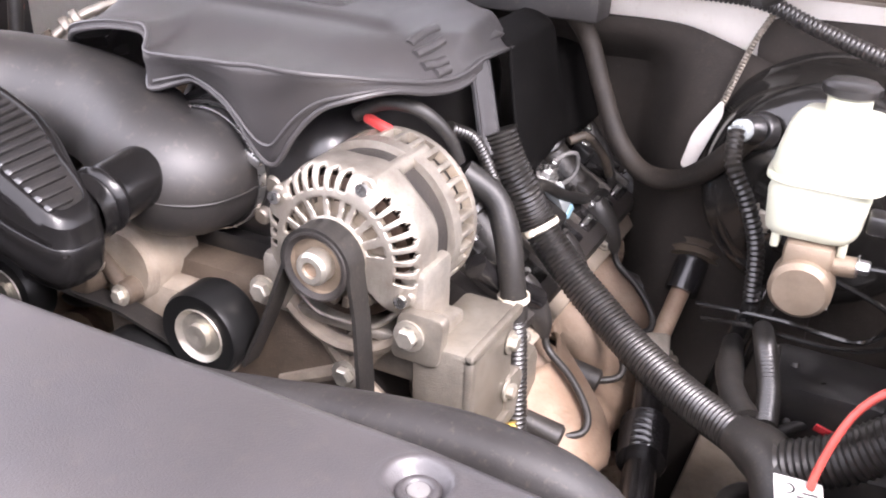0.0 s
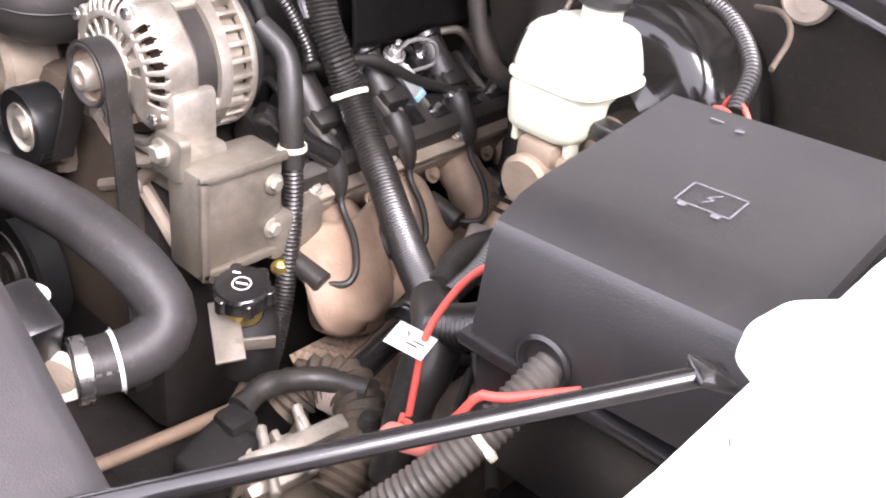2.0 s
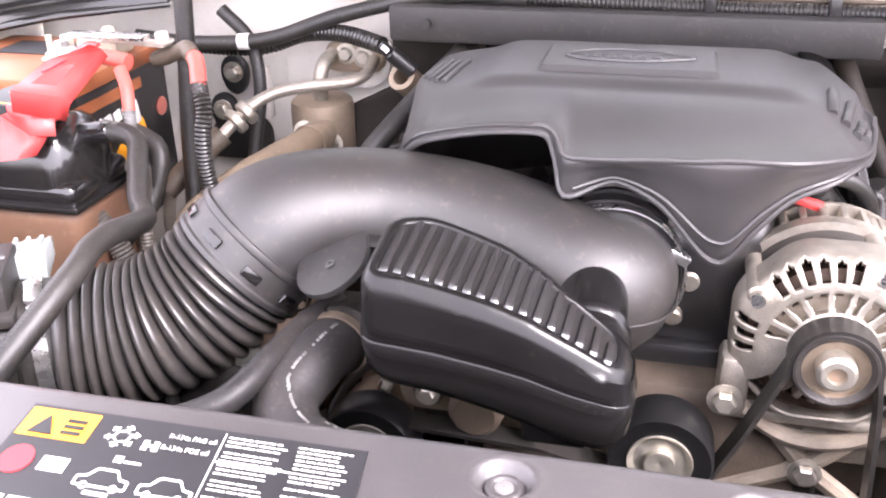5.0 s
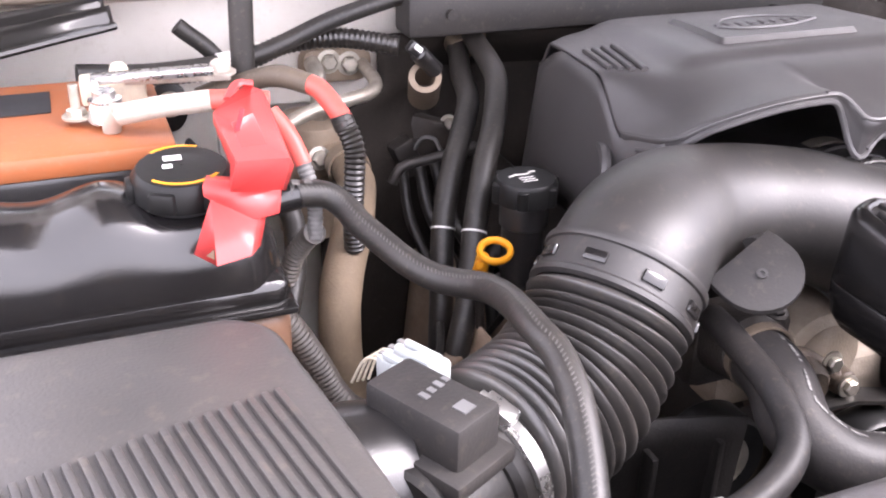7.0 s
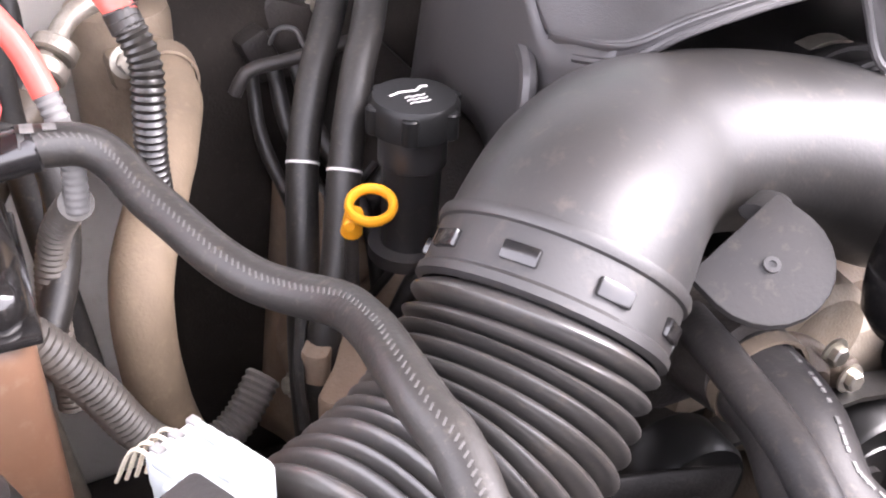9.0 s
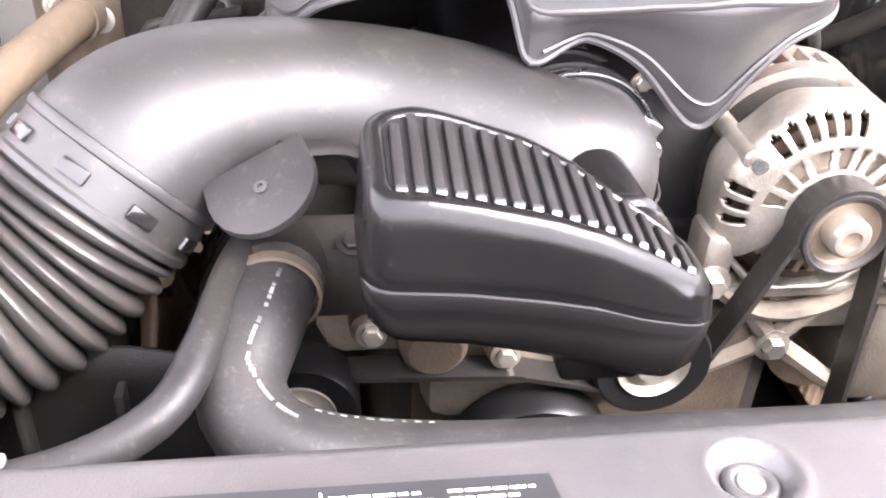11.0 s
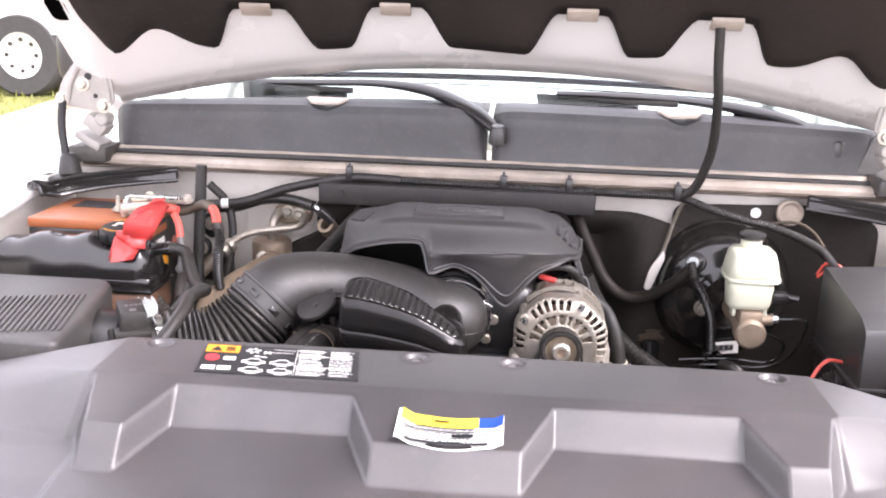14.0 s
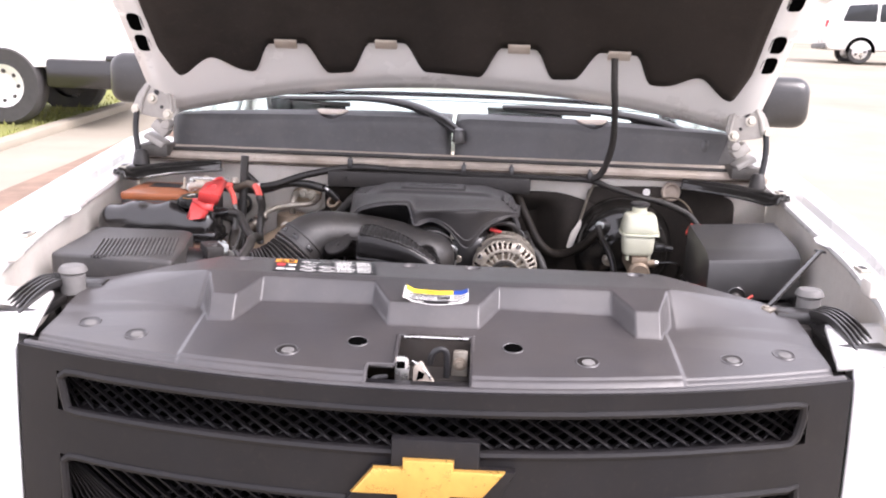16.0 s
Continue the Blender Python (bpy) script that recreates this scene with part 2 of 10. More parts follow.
M_ASPHALT = mat("pale_concrete_paving", (0.31, 0.28, 0.225), 0.9, vary=0.2, scale=0.6, bump=0.3, grain=40, dust=0.35, dust_color=(0.26, 0.22, 0.165))
M_GRASS = mat("grass_green", (0.19, 0.21, 0.05), 0.9, vary=0.4, scale=3, bump=0.5, grain=60, dust=0.35, dust_color=(0.32, 0.28, 0.12))
M_TYRE = mat("tyre_rubber", (0.045, 0.044, 0.044), 0.85, vary=0.15, scale=20, bump=0.2, dust=0.2, dust_color=(0.12, 0.11, 0.10))
M_GLASSDARK = mat("dark_glass", (0.03, 0.035, 0.04), 0.06, vary=0.1, scale=3, bump=0.0)
M_GRILLE = mat("matt_black_grille_plastic", (0.008, 0.008, 0.010), 0.42, vary=0.15, scale=9, bump=0.2, dust=0.03, grain=900, spec=0.3, specks=0.1)
M_GREYCAP = mat("weathered_grey_plastic", (0.16, 0.155, 0.15), 0.6, vary=0.2, scale=20, bump=0.1)
M_TANHOSE = mat("mud_coated_rubber", (0.16, 0.118, 0.078), 0.75, vary=0.3, scale=16, bump=0.3, dust=0.5, dust_color=(0.27, 0.205, 0.14))
M_STONE = mat("pale_rendered_wall", (0.68, 0.66, 0.62), 0.85, vary=0.08, scale=1.5, bump=0.3, grain=50)


def glass(name, tint):
    m = bpy.data.materials.new(name)
    m.use_nodes = True
    b = m.node_tree.nodes["Principled BSDF"]
    b.inputs["Base Color"].default_value = (*tint, 1)
    b.inputs["Roughness"].default_value = 0.02
    b.inputs["Transmission Weight"].default_value = 1.0
    b.inputs["IOR"].default_value = 1.45
    return m


M_GLASS = glass("windscreen_glass", (0.75, 0.90, 0.84))


# ---- mesh helpers ----
ORIGIN = {}


def thing(name, at, label, category, group="", kind=""):
    """An Empty at a thing's base, under which its parts are hung."""
    ob = new(name)
    ob.location = at
    ob.empty_display_size = 0.02
    ORIGIN[ob] = Vector(at)
    return tagged(ob, label, category, group, kind)


def finish(bm, angle=38):
    bmesh.ops.remove_doubles(bm, verts=bm.verts, dist=1e-6)
    bmesh.ops.recalc_face_normals(bm, faces=bm.faces)
    for fc in bm.faces:
        fc.smooth = True
    for e in bm.edges:
        if len(e.link_faces) == 2 and e.calc_face_angle(0) > radians(angle):
            e.smooth = False


def part(name, bm, material, parent, label="", thick=0.0, offset=-1.0, angle=38):
    """Links a bmesh, given in world places, as one mesh object under a thing or a part."""
    finish(bm, angle)
    o = ORIGIN[parent]
    bmesh.ops.translate(bm, vec=-o, verts=bm.verts)
    me = bpy.data.meshes.new(name)
    bm.to_mesh(me)
    bm.free()
    me.materials.append(material)
    ob = new(name, me)
    ob.parent = parent
    ORIGIN[ob] = o
    if thick:
        md = ob.modifiers.new("thickness", "SOLIDIFY")
        md.thickness, md.offset = thick, offset
    return tagged(ob, label)


def solid(name, bm, material, label, category, group="", kind="", at=(0, 0, 0), thick=0.0, offset=-1.0, angle=38):
    """A thing that is one mesh."""
    finish(bm, angle)
    bmesh.ops.translate(bm, vec=-Vector(at), verts=bm.verts)
    me = bpy.data.meshes.new(name)
    bm.to_mesh(me)
    bm.free()
    me.materials.append(material)
    ob = new(name, me)
    ob.location = at
    ORIGIN[ob] = Vector(at)
    if thick:
        md = ob.modifiers.new("thickness", "SOLIDIFY")
        md.thickness, md.offset = thick, offset
    return tagged(ob, label, category, group, kind)


def mesh(*builders):
    bm = bmesh.new()
    for fn in builders:
        fn(bm)
    return bm


def merge(bm, other):
    me = bpy.data.meshes.new("tmp")
    other.to_mesh(me)
    other.free()
    bm.from_mesh(me)
    bpy.data.meshes.remove(me)


def box(bm, c, s, bevel=0.0, m=None, seg=2, taper=1.0):
    b = bmesh.new()
    bmesh.ops.create_cube(b, size=1.0)
    for v in b.verts:
        k = taper if v.co.z > 0 else 1.0
        v.co = Vector((v.co.x * s[0] * k, v.co.y * s[1] * k, v.co.z * s[2]))
    if bevel:
        bmesh.ops.bevel(b, geom=list(b.edges), offset=bevel, segments=seg, profile=0.5, affect="EDGES", clamp_overlap=True)
    mt = Matrix.Translation(c)
    if m is not None:
        mt = mt @ m
    bmesh.ops.transform(b, matrix=mt, verts=b.verts)
    merge(bm, b)


def axis_matrix(p, d):
    """A pose at p whose z axis points along d."""
    return Matrix.Translation(p) @ Vector(d).normalized().to_track_quat("Z", "Y").to_matrix().to_4x4()


def lathe(bm, profile, m=None, seg=32, start=0.0, end=360.0):
    """Turns (radius, height) pairs round the z axis of m."""
    full = abs(end - start) >= 359.9
    n = seg if full else seg + 1
    rings = []
    for r, z in profile:
        ring = []
        for i in range(n):
            a = radians(start + (end - start) * i / seg)
            co = Vector((r * math.cos(a), r * math.sin(a), z))
            ring.append(bm.verts.new(m @ co if m is not None else co))
        rings.append(ring)
    for a, b in zip(rings, rings[1:]):
        for i in range(seg):
            j = (i + 1) % n
            bm.faces.new((a[i], a[j], b[j], b[i]))
    return rings


def rod(bm, p0, p1, r0, r1=None, seg=16, bevel=0.0):
    p0, p1 = Vector(p0), Vector(p1)
    r1 = r0 if r1 is None else r1
    ln = (p1 - p0).length
    b = min(bevel, r0 * 0.5, ln * 0.4)
    prof = [(0.0002, 0), (r0 - b, 0), (r0, b), (r1, ln - b), (r1 - b, ln), (0.0002, ln)]
    lathe(bm, prof, axis_matrix(p0, p1 - p0), seg)


def bolt(bm, p, d, r=0.007, h=0.006):
    """A hexagon head with its washer."""
    m = axis_matrix(p, d)
    lathe(bm, [(0.0002, 0), (r * 1.5, 0), (r * 1.5, r * 0.25), (r * 1.0, r * 0.3)], m, 18)
    lathe(bm, [(r, r * 0.25), (r, h * 0.85), (r * 0.82, h), (0.0002, h)], m, 6)


def curve_points(pts, step):
    """Even points along a smooth line through pts; each may carry more numbers than its place."""
    p = [np.array(q, float) for q in pts]
    p = [2 * p[0] - p[1], *p, 2 * p[-1] - p[-2]]
    fine = []
    for a, b, c, d in zip(p, p[1:], p[2:], p[3:]):
        n = max(4, int(np.linalg.norm((c - b)[:3]) / step * 2) + 1)
        for i in range(n):
            t = i / n
            fine.append(0.5 * (2 * b + (c - a) * t + (2 * a - 5 * b + 4 * c - d) * t * t + (3 * b - a - 3 * c + d) * t ** 3))
    fine.append(p[-2])
    fine = np.array(fine)
    dist = np.r_[0, np.cumsum(np.linalg.norm(np.diff(fine[:, :3], axis=0), axis=1))]
    n = max(2, int(round(dist[-1] / step)))
    s = np.linspace(0, dist[-1], n + 1)
    return np.stack([np.interp(s, dist, fine[:, k]) for k in range(fine.shape[1])], 1), s


def sweep(bm, pts, r=0.01, seg=14, step=0.01, pitch=0.0, amp=0.0, flat=1.0, up=(0, 0, 1), caps=True, wobble=0.0, crest=0.0):
    """A hose along pts (x, y, z[, radius[, flat]]). pitch, amp: its rings. flat: height over width."""
    if pitch:
        step = pitch / (8 if crest else 4)
    line, s = curve_points(pts, step)
    p = [Vector(q[:3]) for q in line]
    rad = line[:, 3] if line.shape[1] > 3 else np.full(len(p), r)
    fl = line[:, 4] if line.shape[1] > 4 else np.full(len(p), flat)
    side, rings = None, []
    for i, q in enumerate(p):
        d = (p[min(i + 1, len(p) - 1)] - p[max(i - 1, 0)]).normalized()
        if side is None:
            side = d.cross(Vector(up))
            if side.length < 0.1:
                side = d.cross(Vector((1, 0, 0.3)))
        side = (side - d * side.dot(d)).normalized()
        top = side.cross(d)
        k = rad[i]
        if pitch:
            k += amp * ((2 * abs(math.sin(math.pi * s[i] / pitch)) ** crest - 1) if crest else math.cos(2 * math.pi * s[i] / pitch))
        if wobble:
            k *= 1 + wobble * noise.noise(q * 40)
        rings.append([bm.verts.new(q + side * (k * math.cos(2 * math.pi * j / seg)) + top * (k * fl[i] * math.sin(2 * math.pi * j / seg))) for j in range(seg)])
    for a, b in zip(rings, rings[1:]):
        for j in range(seg):
            bm.faces.new((a[j], a[(j + 1) % seg], b[(j + 1) % seg], b[j]))
    if caps:
        bm.faces.new(rings[0][::-1])
        bm.faces.new(rings[-1])


def slab(bm, outline, h, m=None, bevel=0.0, seg=2):
    """A flat plate of thickness h on an outline of (x, y), from z 0 up in the pose m."""
    b = bmesh.new()
    vs = [b.verts.new((x, y, 0)) for x, y in outline]
    fc = b.faces.new(vs)
    if fc.normal.z > 0:
        fc.normal_flip()
    ext = bmesh.ops.extrude_face_region(b, geom=[fc])
    bmesh.ops.translate(b, vec=(0, 0, h), verts=[v for v in ext["geom"] if isinstance(v, bmesh.types.BMVert)])
    if bevel:
        b.normal_update()
        ed = [e for e in b.edges if abs(e.verts[0].co.z - e.verts[1].co.z) < 1e-9 and e.verts[0].co.z > h / 2]
        bmesh.ops.bevel(b, geom=ed, offset=bevel, segments=seg, profile=0.5, affect="EDGES", clamp_overlap=True)
    if m is not None:
        bmesh.ops.transform(b, matrix=m, verts=b.verts)
    merge(bm, b)


def sheet(bm, fn, nu, nv):
    """A grid of the points fn(u, v), u and v from 0 to 1."""
    g = [[bm.verts.new(fn(i / nu, j / nv)) for j in range(nv + 1)] for i in range(nu + 1)]
    for i in range(nu):
        for j in range(nv):
            bm.faces.new((g[i][j], g[i + 1][j], g[i + 1][j + 1], g[i][j + 1]))


def smooth(a, b, x):
    t = min(max((x - a) / (b - a), 0.0), 1.0)
    return t * t * (3 - 2 * t)


def lerp(xs, ys, x):
    return float(np.interp(x, xs, ys))


def round_outline(pts, r, n=5):
    """An outline with its corners rounded by r."""
    out = []
    k = len(pts)
    for i in range(k):
        a, b, c = Vector(pts[i - 1]), Vector(pts[i]), Vector(pts[(i + 1) % k])
        u, w = (a - b), (c - b)
        rr = min(r, u.length * 0.45, w.length * 0.45)
        p, q = b + u.normalized() * rr, b + w.normalized() * rr
        for j in range(n + 1):
            t = j / n
            out.append(tuple((1 - t) ** 2 * p + 2 * t * (1 - t) * b + t * t * q))
    return out


def each(name, builders, material, parent, label=""):
    """One part for each builder."""
    return [part(name, mesh(fn), material, parent, label) for fn in builders]


def lettering(words, width, at):
    """Flat letters of the built-in font, facing up, fitted to a width."""
    cu = bpy.data.curves.new("letters", "FONT")
    cu.body, cu.resolution_u, cu.offset = words, 2, 0.012
    ob = bpy.data.objects.new("letters", cu)
    me = bpy.data.meshes.new_from_object(ob)
    bm = bmesh.new()
    bm.from_mesh(me)
    bpy.data.objects.remove(ob)
    bpy.data.curves.remove(cu)
    bpy.data.meshes.remove(me)
    x1 = max(v.co.x for v in bm.verts)
    s = width / x1
    for v in bm.verts:
        v.co = Vector((at[0] + v.co.x * s, at[1] + v.co.y * s, at[2]))
    return bm
# ---- the lot around the truck ----
def lot_z(y):
    """The lot rises gently behind the truck."""
    return 0.044 * (y + 1.5)


def ground_sheet(bm):
    sheet(bm, lambda u, v: Vector(((u - 0.5) * 400, -150 + v * 400, lot_z(-150 + v * 400))), 20, 20)
solid("ground", mesh(ground_sheet), M_ASPHALT, "pale worn concrete paving of the car lot", "ground", kind="structure")


def grass_strip(bm):
    rnd = random.Random(4)
    sheet(bm, lambda u, v: Vector((-4.4 - u * 30, 3.5 + v * 40, lot_z(3.5 + v * 40) + 0.03 + 0.03 * noise.noise(Vector((u * 60, v * 80, 1))))), 60, 60)
    for i in range(5000):
        x, y = -4.45 - rnd.random() * 4, 6 + rnd.random() * 10
        a, h = rnd.random() * 6.28, 0.03 + rnd.random() * 0.05
        w = 0.012
        p = Vector((x, y, lot_z(y) + 0.03))
        d = Vector((math.cos(a), math.sin(a), 0)) * w
        t = p + Vector((rnd.uniform(-0.03, 0.03), rnd.uniform(-0.03, 0.03), h))
        bm.faces.new([bm.verts.new(p - d), bm.verts.new(p + d), bm.verts.new(t)])
solid("grass", mesh(grass_strip), M_GRASS, "patchy yellow-green grass beside the paving", "grass", kind="stuff")
solid("kerb", mesh(lambda bm: box(bm, (-4.32, 22, lot_z(22) + 0.03), (0.16, 40, 0.10), 0.02, pose(0, 0, 0, 2.52, 0, 0))), M_ASPHALT, "low concrete kerb at the edge of the grass", "kerb", kind="structure")


def parked_pickup(at, yaw):
    t = thing("parked_pickup", at, "white pickup truck parked on the grass behind", "truck")
    m = Matrix.Translation(at) @ pose(0, 0, 0, 0, 0, yaw)
    def put(fn):
        bm = bmesh.new()
        fn(bm)
        bmesh.ops.transform(bm, matrix=m, verts=bm.verts)
        return bm
    # body seen from the rear quarter; x along the side, y across
    side = round_outline([(-2.9, 0.62), (-2.9, 1.25), (-0.9, 1.28), (-0.75, 1.95), (0.9, 1.95), (1.5, 1.32), (2.7, 1.2), (2.8, 0.62)], 0.12)
    part("body", put(lambda b: slab(b, side, 1.86, pose(0, 0.93, 0, 90, 0, 0), 0.06)), M_WHITE, t)
    part("bumper", put(lambda b: [box(b, (-2.62, 0, 0.56), (0.80, 1.94, 0.30), 0.04), box(b, (-2.95, 0, 0.72), (0.20, 1.9, 0.08), 0.02)]), M_GLOSS, t, "black step bumper")
    part("tow_hook", put(lambda b: box(b, (-2.85, -0.98, 0.50), (0.16, 0.03, 0.09), 0.01)), M_DARKGREY, t)
    for sx in (-1.75, 1.75):
        part("wheel_arch", put(lambda b: lathe(b, [(0.43, 0.0), (0.56, 0.0), (0.56, 0.02), (0.43, 0.02)], Matrix.Translation((sx, -0.925, 0.44)) @ pose(0, 0, 0, 90, 0, 0), 32, -10, 190)), M_VOID, t, "dark wheel arch")
    for sx in (-1.75, 1.75):
        for sy in (-0.83, 0.83):
            w = part("wheel", put(lambda b: rod(b, (sx, sy - 0.02, 0.41), (sx, sy + 0.02, 0.41), 0.2, seg=24)), M_DARKMETAL, t)
            part("tyre", put(lambda b: lathe(b, [(0.22, -0.11), (0.38, -0.12), (0.41, -0.08), (0.41, 0.08), (0.38, 0.12), (0.22, 0.11)], axis_matrix((sx, sy, 0.41), (0, 1, 0)), 40)), M_TYRE, w)
            part("rim", put(lambda b: [lathe(b, [(0.225, -0.115), (0.21, -0.10), (0.17, -0.09), (0.12, -0.05), (0.05, -0.06), (0.0005, -0.07)], axis_matrix((sx, sy, 0.41), (0, 1 if sy < 0 else -1, 0)), 32)]), M_PAPER, w, "painted white steel rim")
            for i in range(8):
                a = i * math.pi / 4
                q = Vector((sx + 0.155 * math.cos(a), sy, 0.41 + 0.155 * math.sin(a)))
                part("vent_hole", put(lambda b: rod(b, q + Vector((0, math.copysign(0.075, sy), 0)), q + Vector((0, math.copysign(0.092, sy), 0)), 0.022, seg=10)), M_DARKMETAL, w)
    part("step_pad", put(lambda b: box(b, (-2.95, -0.55, 0.765), (0.16, 0.5, 0.012), 0.003)), M_GREYCAP, t)
    part("tail_lamp", put(lambda b: box(b, (-2.86, -0.86, 1.0), (0.12, 0.14, 0.4), 0.03)), M_LRED, t, "red tail lamp")
    return t


parked_pickup((-6.64, 9.45, lot_z(9.2)), 180)


def parked_van(at, yaw):
    t = thing("parked_van", at, "white passenger van parked far off on the lot", "van")
    m = Matrix.Translation(at) @ pose(0, 0, 0, 0, 0, yaw)
    def put(fn):
        bm = bmesh.new()
        fn(bm)
        bmesh.ops.transform(bm, matrix=m, verts=bm.verts)
        return bm
    # rear end first along x
    side = round_outline([(-2.25, 0.36), (-2.36, 0.75), (-2.30, 1.10), (-2.05, 1.72), (-1.7, 1.86), (0.9, 1.82), (1.75, 1.16), (2.55, 0.98), (2.62, 0.36)], 0.14)
    part("body", put(lambda b: slab(b, side, 1.75, pose(0, 0.87, 0, 90, 0, 0), 0.08)), M_WHITE, t)
    for o in ([(-1.92, 1.16), (-1.78, 1.60), (-1.02, 1.66), (-1.02, 1.16)], [(-0.94, 1.16), (-0.94, 1.66), (0.02, 1.65), (0.02, 1.16)], [(0.10, 1.15), (0.10, 1.64), (0.72, 1.58), (1.26, 1.15)]):
        w = part("window", put(lambda b: slab(b, round_outline(o, 0.06), 0.02, pose(0, -0.868, 0, 90, 0, 0), 0.004)), M_GLASSDARK, t, "dark side window")
    part("tail_lamp", put(lambda b: box(b, (-2.27, -0.70, 1.08), (0.10, 0.24, 0.20), 0.03)), M_LRED, t, "red tail lamp")
    part("bumper_strip", put(lambda b: box(b, (-2.30, 0, 0.46), (0.16, 1.60, 0.14), 0.03)), M_GREYCAP, t)
    part("door_handle", put(lambda b: box(b, (-0.12, -0.885, 1.02), (0.18, 0.03, 0.04), 0.01)), M_GREYCAP, t)
    for sx in (-1.36, 1.50):
        for sy in (-0.76, 0.76):
            if sy < 0:
                part("wheel_arch", put(lambda b: lathe(b, [(0.30, 0.0), (0.40, 0.0), (0.40, 0.02), (0.30, 0.02)], Matrix.Translation((sx, -0.868, 0.34)) @ pose(0, 0, 0, 90, 0, 0), 32, -5, 185)), M_VOID, t, "dark wheel arch")
            w = part("wheel", put(lambda b: lathe(b, [(0.2, -0.1), (0.31, -0.11), (0.33, -0.07), (0.33, 0.07), (0.31, 0.11), (0.2, 0.1)], axis_matrix((sx, sy, 0.33), (0, 1, 0)), 32)), M_TYRE, t)
            part("rim", put(lambda b: lathe(b, [(0.215, -0.10), (0.19, -0.11), (0.17, -0.07), (0.06, -0.09), (0.0005, -0.10)], axis_matrix((sx, sy, 0.33), (0, 1 if sy < 0 else -1, 0)), 24)), M_STEEL, w, "alloy rim")
            if sy < 0:
                for k in range(5):
                    a = k * 1.2566
                    q = Vector((sx + 0.13 * math.cos(a), sy - 0.085, 0.33 + 0.13 * math.sin(a)))
                    part("rim_gap", put(lambda b: rod(b, q, q + Vector((0, -0.012, 0)), 0.034, seg=10)), M_DARKMETAL, w)


parked_van((12.4, 27.0, lot_z(27.0)), -8)


def far_building():
    t = thing("building", (14, 46, 0), "pale rendered low building at the end of the lot", "building")
    up = lot_z(44)
    part("wall", mesh(lambda b: box(b, (14, 46, 2.4 + up), (26, 8, 5.2), 0.02)), M_STONE, t)
    part("roof", mesh(lambda b: box(b, (14, 46, 5.1 + up), (26.6, 8.6, 0.25), 0.02)), M_SEAL, t)
    for i in range(6):
        w = part("window", mesh(lambda b: box(b, (4 + i * 4, 41.98, 2.6 + up), (1.8, 0.06, 1.4), 0.01)), M_GLASSDARK, t)
        part("sill", mesh(lambda b: box(b, (4 + i * 4, 41.9, 1.84 + up), (2.0, 0.18, 0.1), 0.01)), M_STONE, w)


far_building()


